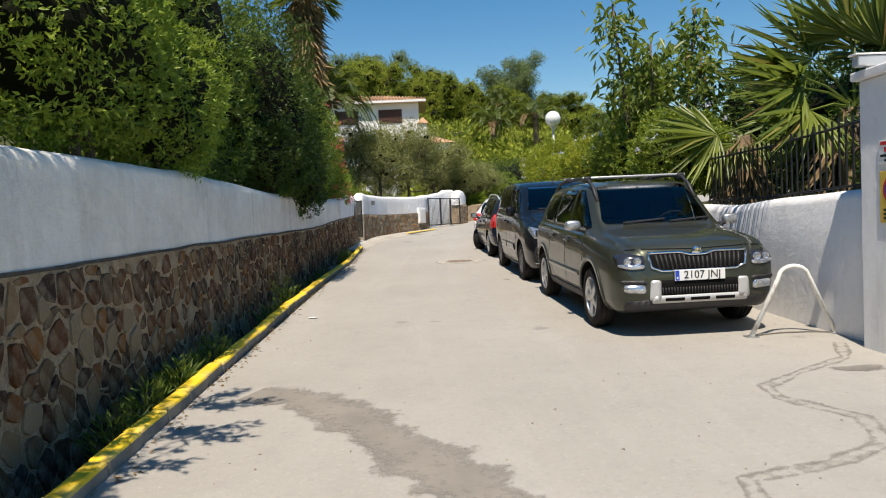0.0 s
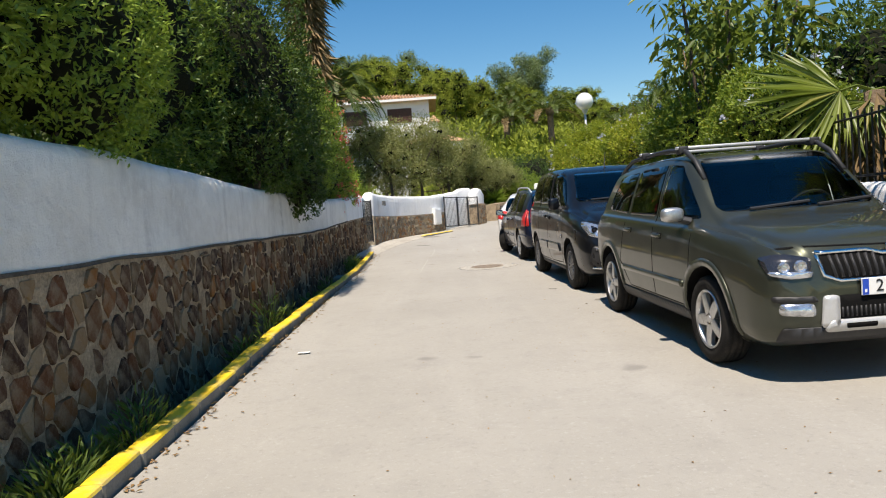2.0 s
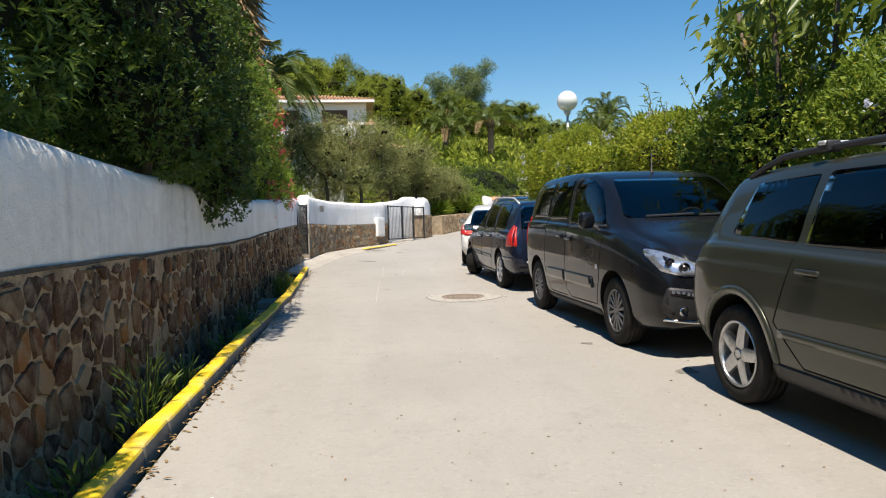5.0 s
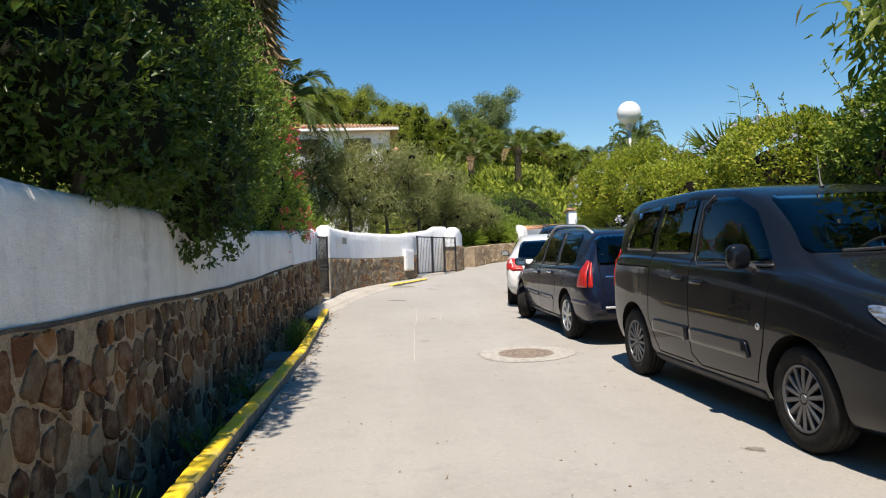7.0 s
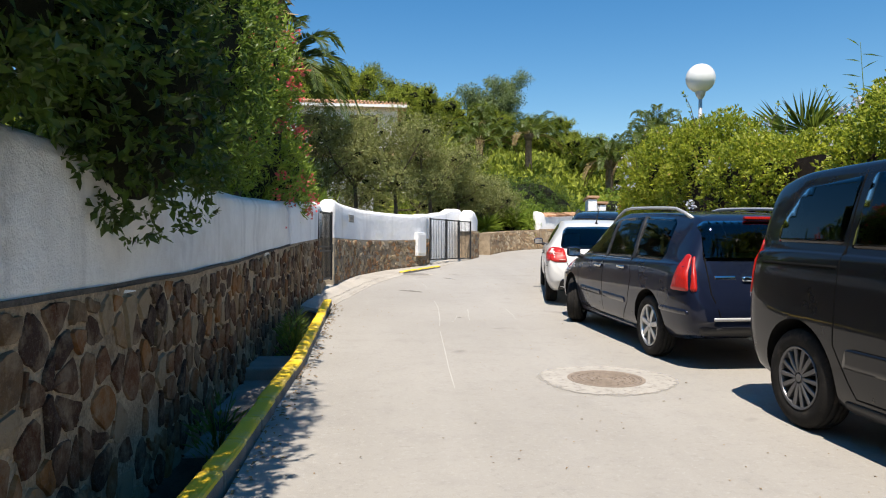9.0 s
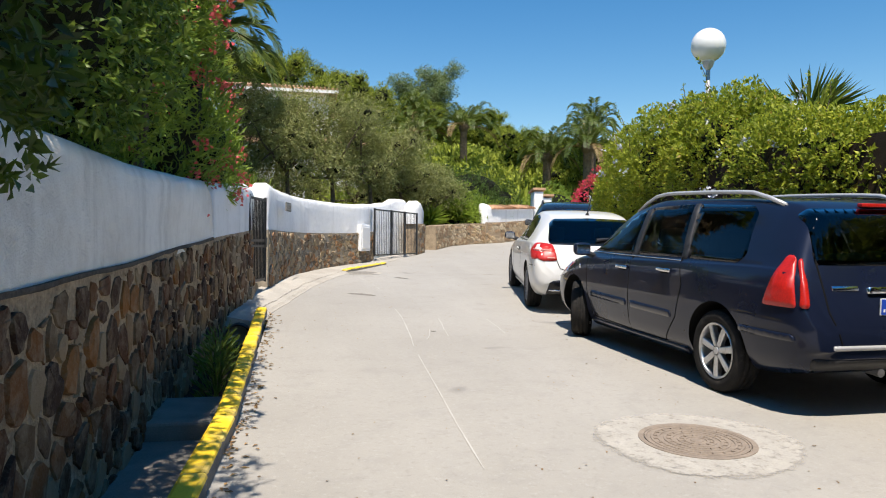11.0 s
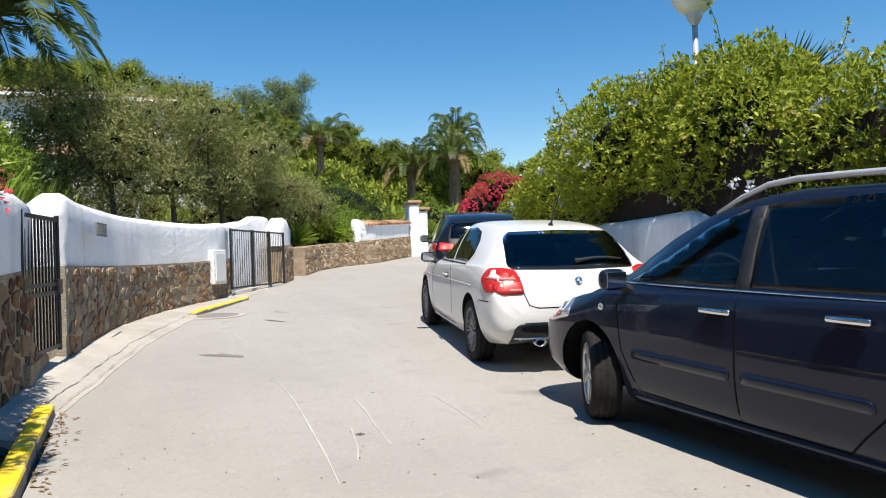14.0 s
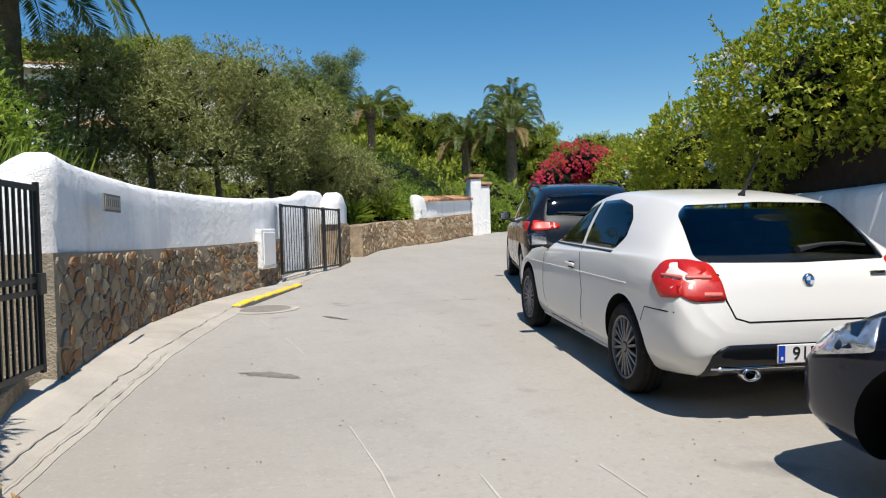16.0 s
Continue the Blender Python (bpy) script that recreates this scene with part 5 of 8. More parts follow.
# -- white three-door hatchback, tail to the camera
base = base_of("parked_hatchback", car_pose(3.008, 24.71, 0.195, 0.981), "white three-door hatchback with red tail lamps, parked tail to the lane", "car", "cars parked along the lane")
HATCH = [(0.00, 0.36, 0.55, 0.60, 0.48, 0.60, 0.52, 0.42, 0.02),
         (0.05, 0.26, 0.66, 0.72, 0.64, 0.73, 0.64, 0.52, 0.03),
         (0.20, 0.21, 0.74, 0.80, 0.73, 0.80, 0.70, 0.56, 0.05),
         (0.60, 0.19, 0.81, 0.89, 0.78, 0.85, 0.78, 0.62, 0.07),
         (1.15, 0.18, 0.87, 0.97, 0.79, 0.86, 0.82, 0.66, 0.09),
         (1.35, 0.18, 0.89, 1.035, 0.79, 0.865, 0.825, 0.65, 0.09),
         (1.75, 0.18, 0.905, 1.25, 0.79, 0.865, 0.83, 0.60, 0.08),
         (2.10, 0.18, 0.92, 1.37, 0.79, 0.865, 0.835, 0.58, 0.06),
         (2.55, 0.18, 0.94, 1.42, 0.79, 0.865, 0.835, 0.58, 0.06),
         (3.20, 0.19, 0.965, 1.385, 0.79, 0.87, 0.835, 0.57, 0.06),
         (3.62, 0.21, 0.975, 1.315, 0.79, 0.872, 0.825, 0.56, 0.06),
         (3.86, 0.24, 0.965, 1.14, 0.78, 0.868, 0.81, 0.60, 0.06),
         (4.00, 0.26, 0.92, 1.00, 0.77, 0.855, 0.79, 0.64, 0.05),
         (4.12, 0.28, 0.84, 0.91, 0.74, 0.83, 0.76, 0.62, 0.04),
         (4.20, 0.32, 0.66, 0.72, 0.66, 0.76, 0.70, 0.56, 0.03),
         (4.24, 0.40, 0.56, 0.60, 0.56, 0.66, 0.60, 0.48, 0.02)]
car = Car(base, HATCH, 2.05, P_WHITE, dict(half_track=0.85, radius=0.316, rim=0.222, base=2.66, width=0.205), arch=0.045)
car.window([(-0.56, 1.03), (0.56, 1.03), (0.50, 1.32), (-0.50, 1.32)], "front", M_GLASS, "windscreen")
for v in ("right", "left"):
    car.window([(0.62, 0.96), (0.38, 1.09), (0.05, 1.26), (-0.22, 1.325), (-0.28, 0.975)], v, M_GLASS, "door_window")
    car.window([(-0.35, 0.98), (-0.30, 1.33), (-0.65, 1.345), (-0.92, 1.30), (-1.08, 1.20), (-1.14, 1.08), (-1.04, 0.985)], v, M_DARKGLASS, "quarter_window", see=False)
    car.strip("window_moulding", [(0.66, 0.945), (-1.04, 0.965)], v, 0.012, M_TRIM, 0.006)
    car.strip("door_gap", [(0.72, 0.90), (0.70, 0.45), (0.60, 0.25), (-0.36, 0.25), (-0.46, 0.60), (-0.33, 0.97)], v, 0.010, M_SEAM, 0.0012)
    car.strip("body_crease", [(1.75, 0.72), (0.8, 0.735), (-1.40, 0.775)], v, 0.008, P_WHITE, 0.004, 0.006)
    car.panel("sill_skirt", [(0.90, 0.19), (0.90, 0.235), (-0.90, 0.235), (-0.90, 0.19)], v, P_WHITE, 0.018, 0.03)
    car.handle(-0.20, 0.80, v, P_WHITE, 0.22)
    car.panel("tail_lamp_side", [(-1.80, 0.865), (-1.86, 0.965), (-1.92, 0.97), (-2.03, 0.92), (-2.085, 0.76), (-1.93, 0.745)], v, M_RED, 0.010, 0.02)
    car.panel("lamp_band", [(-1.90, 0.874), (-1.90, 0.888), (-2.03, 0.882), (-2.03, 0.866)], v, M_PALELENS, 0.013, 0.01, round_r=0.005)
    car.strip("bumper_gap", [(-1.66, 0.56), (-1.72, 0.66), (-2.06, 0.67)], v, 0.008, M_SEAM, 0.0012)
car.window([(-0.60, 0.955), (0, 0.945), (0.60, 0.955), (0.635, 0.99), (0.585, 1.23), (0.52, 1.30), (0, 1.315), (-0.52, 1.30), (-0.585, 1.23), (-0.635, 0.99)], "rear", M_GLASS, "rear_screen")
car.carve()
for sx in (1, -1):
    car.panel("tail_lamp", [(sx * 0.54, 0.74), (sx * 0.55, 0.83), (sx * 0.585, 0.955), (sx * 0.74, 0.965), (sx * 0.815, 0.78), (sx * 0.74, 0.735)], "rear", M_RED, 0.010, 0.02)
    car.panel("lamp_band", [(sx * 0.60, 0.864), (sx * 0.60, 0.882), (sx * 0.75, 0.884), (sx * 0.75, 0.866)], "rear", M_PALELENS, 0.013, 0.01, round_r=0.005)
    car.panel("reverse_lamp", [(sx * 0.56, 0.762), (sx * 0.56, 0.786), (sx * 0.67, 0.788), (sx * 0.67, 0.762)], "rear", M_PALELENS, 0.013, 0.01, round_r=0.005)
car.strip("tailgate_gap", [(-0.57, 0.96), (-0.54, 0.74), (-0.50, 0.64), (-0.42, 0.615), (0.42, 0.615), (0.50, 0.64), (0.54, 0.74), (0.57, 0.96)], "rear", 0.010, M_SEAM, 0.002)
car.panel("bumper_inset", [(-0.68, 0.27), (-0.64, 0.45), (-0.56, 0.485), (0.56, 0.485), (0.64, 0.45), (0.68, 0.27)], "rear", P_BLACK, 0.014, 0.03)
car.strip("bumper_trim", [(-0.64, 0.345), (0.64, 0.345)], "rear", 0.014, M_CHROME, 0.016, 0.01)
car.plate("9159", "rear", 0.0, 0.425)
bm = bmesh.new()
lathe(bm, [(0.001, -0.018), (0.030, -0.016), (0.036, -0.010), (0.040, 0.0)], 24, "y")
bd = part("badge", bm, M_CHROME, base, "round blue and white badge with chrome rim", True)
bd.location = car.on_body((0, 0.845), "rear", 0.004)[0]
for k in range(4):
    q = bmesh.new()
    c = q.verts.new((0, -0.021, 0))
    arc = [q.verts.new((0.026 * math.cos(a), -0.0205, 0.026 * math.sin(a))) for a in [math.pi / 2 * (k + j / 5) for j in range(6)]]
    for a, b in zip(arc, arc[1:]):
        q.faces.new((c, a, b))
    part("badge_quarter", q, M_BLUE if k % 2 == 0 else M_PLATE, bd)
car.panel("model_lettering", [(0.42, 0.86), (0.42, 0.885), (0.53, 0.885), (0.53, 0.86)], "rear", M_CHROME, 0.005, 0.006, round_r=0.003)
bm = bmesh.new()
tube(bm, [car.on_body((0.02 + 0.48 * t, 1.0 + 0.035 * math.sin(2.6 * t)), "rear", 0.025)[0] for t in (0, 0.15, 0.4, 0.7, 1)], [0.026, 0.018, 0.012, 0.01, 0.008], 6)
part("rear_wiper", bm, M_TRIM, base)
for x in (-0.40,):
    bm = bmesh.new()
    lathe(bm, [(0.028, 0.10), (0.028, -0.01), (0.038, -0.014), (0.042, 0.0), (0.042, 0.10)], 18, "y")
    for q in bm.verts:
        q.co.x *= 1.5
    part("exhaust_tip", bm, M_CHROME, base, "", True).location = (x, -2.17, 0.30)
bm = bmesh.new()
a = car.on_body((0.0, -1.36), "top", 0.0)[0]
tube(bm, [a, a + Vector((0, -0.03, 0.035)), a + Vector((0.03, -0.20, 0.34))], [0.028, 0.010, 0.004], 8)
part("aerial", bm, M_TRIM, base)
car.mirror(0.60, 0.97, 0.85, P_BLUE, (0.18, 0.11, 0.13))
car.headrests([(0.0, 0.98), (-0.80, 0.96)], M_SEATCLOTH)
car.wheel_inside(0.42, 0.92)
car.add_wheels(M_DARKALLOY, 9, dict(root=0.05, tip=0.022, double=True, split=0.035, bolts=True))

# -- two dark cars further up the lane
SUV = [(0.00, 0.40, 0.60, 0.65, 0.50, 0.62, 0.55, 0.45, 0.02),
       (0.10, 0.28, 0.82, 0.90, 0.72, 0.82, 0.72, 0.60, 0.05),
       (0.60, 0.23, 0.94, 1.03, 0.82, 0.89, 0.82, 0.68, 0.07),
       (1.10, 0.22, 0.99, 1.12, 0.84, 0.91, 0.86, 0.70, 0.09),
       (1.90, 0.22, 1.03, 1.56, 0.84, 0.915, 0.87, 0.65, 0.07),
       (2.60, 0.22, 1.06, 1.63, 0.84, 0.915, 0.87, 0.64, 0.06),
       (3.60, 0.24, 1.10, 1.57, 0.83, 0.91, 0.865, 0.62, 0.06),
       (4.05, 0.28, 1.10, 1.46, 0.82, 0.90, 0.85, 0.62, 0.07),
       (4.30, 0.34, 1.02, 1.10, 0.78, 0.87, 0.82, 0.68, 0.05),
       (4.43, 0.42, 0.78, 0.84, 0.68, 0.78, 0.72, 0.58, 0.03),
       (4.46, 0.46, 0.66, 0.70, 0.58, 0.68, 0.62, 0.48, 0.02)]
base = base_of("parked_suv", car_pose(4.94, 29.9, 0.34, 0.94), "black crossover with slim red tail lamps", "car", "cars parked along the lane")
car = Car(base, SUV, 2.22, P_BLACK, dict(half_track=0.89, radius=0.34, rim=0.23, base=2.65, width=0.22), arch=0.05)
for v in ("right", "left"):
    car.window([(0.95, 1.06), (0.40, 1.42), (0.10, 1.48), (0.06, 1.08)], v, M_DARKGLASS, "front_window", see=False)
    car.window([(0.0, 1.09), (0.02, 1.49), (-0.70, 1.49), (-1.20, 1.40), (-1.45, 1.22), (-1.30, 1.12)], v, M_DARKGLASS, "rear_window", see=False)
    car.panel("tail_lamp_side", [(-1.62, 0.98), (-1.70, 1.06), (-2.02, 1.06), (-2.05, 0.92)], v, M_RED, 0.008, 0.02)
    car.strip("door_gap", [(0.03, 1.05), (0.03, 0.30), (-0.60, 0.30), (-0.85, 0.60), (-0.80, 1.05)], v, 0.010, M_SEAM, 0.0012)
    car.panel("sill_trim", [(0.90, 0.24), (0.90, 0.32), (-0.90, 0.32), (-0.90, 0.24)], v, M_TRIM, 0.010, 0.02)
car.window([(-0.60, 1.14), (0.60, 1.14), (0.55, 1.44), (-0.55, 1.44)], "rear", M_DARKGLASS, "rear_screen", see=False)
car.carve()
for sx in (1, -1):
    car.panel("tail_lamp", [(sx * 0.42, 0.97), (sx * 0.44, 1.03), (sx * 0.78, 1.08), (sx * 0.82, 0.94), (sx * 0.70, 0.93)], "rear", M_RED, 0.010, 0.02)
    car.panel("rear_reflector", [(sx * 0.55, 0.55), (sx * 0.55, 0.575), (sx * 0.74, 0.58), (sx * 0.74, 0.555)], "rear", M_RED, 0.012, 0.01, round_r=0.005)
bm = bmesh.new()
box(bm, -0.26, -0.006, -0.055, 0.26, 0.006, 0.055, 0.004)
part("number_plate", bm, M_PLATE, base).location = car.on_body((0, 0.82), "rear", 0.012)[0]
car.panel("bumper_lip", [(-0.70, 0.36), (-0.72, 0.50), (0.72, 0.50), (0.70, 0.36)], "rear", M_TRIM, 0.008, 0.02)
bm = bmesh.new()
tube(bm, [car.on_body((-0.02 - 0.42 * t, 1.15 + 0.02 * t), "rear", 0.025)[0] for t in (0, 0.3, 0.7, 1)], [0.022, 0.014, 0.01, 0.008], 6)
part("rear_wiper", bm, M_TRIM, base)
car.mirror(0.82, 1.12, 0.88, P_BLACK, (0.19, 0.12, 0.15))
car.rails(0.40, -1.50, 0.60, 1.6, M_TRIM, 0.05, 0.02)
car.add_wheels(M_ALLOY, 5, dict(root=0.09, tip=0.07))
far_car = copy_thing(base, car_pose(7.7, 34.8, 0.50, 0.866))
tagged(far_car, "dark crossover with roof rails under the bougainvillea", "car")

# ---- plants ----
F_HEDGE = foliage("dark_glossy_hedge_leaf", (0.010, 0.025, 0.007), (0.098, 0.168, 0.027), 0.40, 0.18, bias=2.0)
# brighter copy of the hedge leaf: sunlight is put into its colour
F_SUNLIT = foliage("sunlit_hedge_leaf", (0.020, 0.046, 0.011), (0.215, 0.315, 0.050), 0.42, 0.28, bias=1.6)
F_LIGHT = foliage("light_green_bush_leaf", (0.056, 0.113, 0.018), (0.380, 0.480, 0.065), 0.42, 0.34)
F_YELLOW = foliage("yellow_green_climber_leaf", (0.080, 0.130, 0.014), (0.520, 0.520, 0.050), 0.45, 0.35, (0.30, 0.19, 0.03), 0.03)
F_GREENHEDGE = foliage("mid_green_hedge_leaf", (0.045, 0.085, 0.014), (0.330, 0.410, 0.055), 0.45, 0.32, (0.42, 0.36, 0.04), 0.04)
F_OLIVE = foliage("grey_green_olive_leaf", (0.075, 0.080, 0.030), (0.390, 0.390, 0.150), 0.55, 0.25)
F_PINE = foliage("pine_needle_clump", (0.060, 0.095, 0.012), (0.400, 0.430, 0.050), 0.7, 0.25)
F_EUC = foliage("eucalyptus_leaf", (0.086, 0.125, 0.058), (0.230, 0.288, 0.134), 0.5, 0.25)
F_PALM = foliage("palm_leaflet", (0.030, 0.055, 0.014), (0.150, 0.190, 0.050), 0.4, 0.2, (0.30, 0.21, 0.08), 0.05)
F_FAN = foliage("fan_palm_blade", (0.040, 0.075, 0.014), (0.230, 0.270, 0.055), 0.36, 0.25, (0.32, 0.22, 0.08), 0.06)
F_DRY = foliage("dry_palm_frond", (0.12, 0.075, 0.035), (0.36, 0.25, 0.13), 0.8, 0.15)
F_CRIMSON = foliage("crimson_bougainvillea_bract", (0.42, 0.010, 0.06), (0.85, 0.04, 0.16), 0.6, 0.35)
F_PINK = foliage("pink_oleander_flower", (0.60, 0.03, 0.06), (0.85, 0.16, 0.20), 0.6, 0.3)
F_PALE = foliage("pale_blue_plumbago_flower", (0.50, 0.52, 0.68), (0.75, 0.76, 0.85), 0.6, 0.3)
F_WEED = foliage("ditch_weed_leaf", (0.045, 0.08, 0.015), (0.15, 0.21, 0.04), 0.5, 0.3)
# near-black: the shade inside foliage is put into this colour
M_CORE = plain("painted_inner_shade", (0.012, 0.014, 0.007), 0.95, var=0.4, scale=6, bump=0.6, dist=0.05)
M_BARK = plain("grey_brown_bark", (0.13, 0.10, 0.075), 0.95, var=0.35, scale=8, fine=40, bump=0.8, dist=0.03)
M_PALMBARK = plain("ringed_palm_bark", (0.17, 0.125, 0.085), 0.95, var=0.4, scale=5, fine=25, bump=0.9, dist=0.05)
rng = np.random.default_rng(7)


def unit(v):
    return v / np.maximum(np.linalg.norm(v, axis=-1, keepdims=True), 1e-9)


def leaf_mesh(name, P, D, N, L, W, material, fold=0.22):
    """Many leaves in one mesh: base P, way D, upper side N, length L, width W."""
    n = len(P)
    D = unit(D)
    S = unit(np.cross(D, N))
    U = np.cross(S, D)
    L, W = np.broadcast_to(L, n)[:, None], np.broadcast_to(W, n)[:, None]
    mid = P + D * L * 0.45
    V = np.stack([P, mid + S * W / 2 + U * W * fold, P + D * L - U * L * 0.08, mid - S * W / 2 + U * W * fold], 1).reshape(-1, 3)
    k = np.arange(n)[:, None] * 4
    T = np.concatenate([k + [0, 1, 2], k + [0, 2, 3]], 1).reshape(-1)
    me = bpy.data.meshes.new(name)
    me.vertices.add(4 * n)
    me.vertices.foreach_set("co", V.astype(np.float32).ravel())
    me.loops.add(6 * n)
    me.loops.foreach_set("vertex_index", T.astype(np.int32))
    me.polygons.add(2 * n)
    me.polygons.foreach_set("loop_start", np.arange(0, 6 * n, 3, dtype=np.int32))
    me.update(calc_edges=True)
    me.materials.append(material)
    return me


def attach(name, me, parent, label=""):
    ob = new(name, me)
    ob.parent = parent
    return tagged(ob, label, kind="stuff")


def ripple(P, seed=0.0):
    s = np.sin(P[:, 0] * 2.3 + seed) * np.sin(P[:, 1] * 1.9 + 1.3 * seed) * np.sin(P[:, 2] * 2.6 + 0.7 * seed)
    return s + 0.5 * np.sin(P[:, 0] * 5.1 + seed) * np.sin(P[:, 1] * 4.7) * np.sin(P[:, 2] * 5.7 + seed)


def shell(blobs, n, depth=0.25, lump=0.16, keep=None):
    """Places on the uneven skin of several ellipsoids, with the way outwards."""
    area = np.array([(r[0] * r[1]) ** 0.8 + (r[0] * r[2]) ** 0.8 + (r[1] * r[2]) ** 0.8 for _, r in blobs])
    pick = rng.choice(len(blobs), n, p=area / area.sum())
    C, R = np.array([b[0] for b in blobs], float)[pick], np.array([b[1] for b in blobs], float)[pick]
    d = unit(rng.normal(size=(n, 3)))
    P0 = C + d * R
    P = C + d * R * (1 + lump * ripple(P0, 1.7)[:, None] - depth * rng.random((n, 1)) ** 1.6)
    O = unit(d / R)
    ok = np.ones(n, bool)
    for c, r in blobs:
        ok &= (((P - c) / (np.array(r) * (1 - depth - 0.12))) ** 2).sum(1) > 1
    if keep is not None:
        ok &= keep(P)
    return P[ok], O[ok]


def bush(name, at, blobs, n, size, material, label, category="bush", rosette=6, keep=None, width=0.36, droop=0.0, up=0.25, depth=0.25, lump=0.16, stems=4, core=0.80, group="", inner=M_CORE):
    """A shrub: stems from the ground, a near-black core painting the inner shade, and leaves in rosettes on its skin.
    """
    base = base_of(name, Matrix.Translation(at), label, category, group)
    o = np.array(at, float)
    loc = [(np.array(c, float) - o, r) for c, r in blobs]
    kp = (lambda P: keep(P + o)) if keep else None
    P, O = shell(loc, n // rosette, depth, lump, kp)
    P, O = np.repeat(P, rosette, 0), np.repeat(O, rosette, 0)
    D = unit(O * 0.55 + rng.normal(size=P.shape) * 0.62 + np.array([0, 0, up - droop]))
    N = unit(O * 0.6 + rng.normal(size=P.shape) * 0.35 + np.array([0, 0, 0.5]))
    L = size * (0.6 + 0.7 * rng.random(len(P)))
    attach("leaves", leaf_mesh("leaves", P + rng.normal(size=P.shape) * size * 0.25, D, N, L, L * width, material), base)
    # dark solid added behind the leaves; its colour stands in for inner shade
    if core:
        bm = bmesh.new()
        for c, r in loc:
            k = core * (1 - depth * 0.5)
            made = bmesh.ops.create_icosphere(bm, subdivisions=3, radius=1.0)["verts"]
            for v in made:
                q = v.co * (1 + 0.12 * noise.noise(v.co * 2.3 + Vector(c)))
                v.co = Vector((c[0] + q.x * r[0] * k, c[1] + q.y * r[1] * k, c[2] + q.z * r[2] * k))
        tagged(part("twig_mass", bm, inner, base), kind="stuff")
    bm = bmesh.new()
    for k in range(stems):
        c, r = loc[k % len(loc)]
        foot = Vector((c[0] * 0.5 + 0.25 * math.cos(2.4 * k), c[1] + 0.2 * r[1] * math.sin(1.7 * k), 0)) if len(loc) > 1 else Vector((0.12 * math.cos(2.4 * k), 0.12 * math.sin(2.4 * k), 0))
        foot.z = land(foot.x + at[0], foot.y + at[1]) - at[2] - 0.05
        tube(bm, [foot, (foot + Vector(c)) / 2 + Vector((0.1 * math.sin(k), 0.12 * math.cos(k), 0)), Vector(c)], [0.06, 0.045, 0.02], 6)
    tagged(part("stems", bm, M_BARK, base), kind="stuff")
    return base


def tree(name, at, height, crown, n, size, material, label, trunk=0.14, category="tree", lean=(0, 0), width=0.35, rosette=6, droop=0.0, limbs=7, depth=0.5, core=0.0, lump=0.2):
    """A tapered trunk, limbs to each clump, and a crown of leaves with gaps."""
    base = base_of(name, Matrix.Translation(at), label, category)
    fork = height * 0.38
    bm = bmesh.new()
    top = Vector((lean[0], lean[1], fork))
    tube(bm, [(0, 0, -0.2), (lean[0] * 0.3 + 0.05, lean[1] * 0.3, fork * 0.5), top], [trunk, trunk * 0.8, trunk * 0.62], 9)
    part("trunk", bm, M_BARK, base, "", True)
    for c, r in crown[:limbs]:
        bm = bmesh.new()
        e = Vector(c)
        m = (top + e) / 2 + Vector((0.1 * e.y, -0.1 * e.x, -0.05 * height))
        tube(bm, [top - Vector((0, 0, 0.1)), m, e, e + (e - m) * 0.4], [trunk * 0.55, trunk * 0.35, trunk * 0.16, trunk * 0.05], 6)
        for j in range(5):
            a = m.lerp(e, 0.3 + 0.15 * j)
            w = Vector((math.sin(j * 2.4 + e.x), math.cos(j * 2.4 + e.y), 0.35)) * min(r) * 0.8
            tube(bm, [a, a + w * 0.55 + Vector((0, 0, 0.05)), a + w], [trunk * 0.16, trunk * 0.10, trunk * 0.03], 5)
        part("limb", bm, M_BARK, base, "", True)
    P, O = shell([(np.array(c, float), r) for c, r in crown], n // rosette, depth, lump)
    P, O = np.repeat(P, rosette, 0), np.repeat(O, rosette, 0)
    D = unit(O * 0.5 + rng.normal(size=P.shape) * 0.7 + np.array([0, 0, 0.15 - droop]))
    N = unit(O + rng.normal(size=P.shape) * 0.5 + np.array([0, 0, 0.4]))
    L = size * (0.6 + 0.8 * rng.random(len(P)))
    attach("crown", leaf_mesh("crown", P + rng.normal(size=P.shape) * size * 0.5, D, N, L, L * width, material), base)
    # dark solids added in the crown clumps, inner shade painted as colour
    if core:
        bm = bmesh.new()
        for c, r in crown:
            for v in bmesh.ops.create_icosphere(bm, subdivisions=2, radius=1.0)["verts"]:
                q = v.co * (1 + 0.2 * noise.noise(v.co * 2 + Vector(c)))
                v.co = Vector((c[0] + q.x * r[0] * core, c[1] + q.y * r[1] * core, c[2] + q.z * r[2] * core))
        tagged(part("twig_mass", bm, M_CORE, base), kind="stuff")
    return base


def frond_leaflets(reach, rise, fall, yaw, n=34, length=0.42, width=0.035):
    """Rachis points and leaflets of one feather frond."""
    t = np.linspace(0, 1, 9)
    r = reach * (t - 0.18 * t ** 3)
    z = rise * np.sin(np.minimum(t * 1.9, 3.0)) - fall * t ** 2.6
    ca, sa = math.cos(yaw), math.sin(yaw)
    line = np.stack([r * ca, r * sa, z], 1)
    s = np.linspace(0.14, 0.99, n)
    P = np.stack([np.interp(s, t, line[:, k]) for k in range(3)], 1)
    T = unit(np.gradient(P, axis=0))
    side = np.array([-sa, ca, 0.0])
    up = unit(np.cross(T, side)) * -1
    up = np.where(up[:, 2:3] < 0, -up, up)
    size = length * (0.55 + 0.9 * np.sin(np.pi * np.clip(s * 0.92 + 0.05, 0, 1)))
    out = []
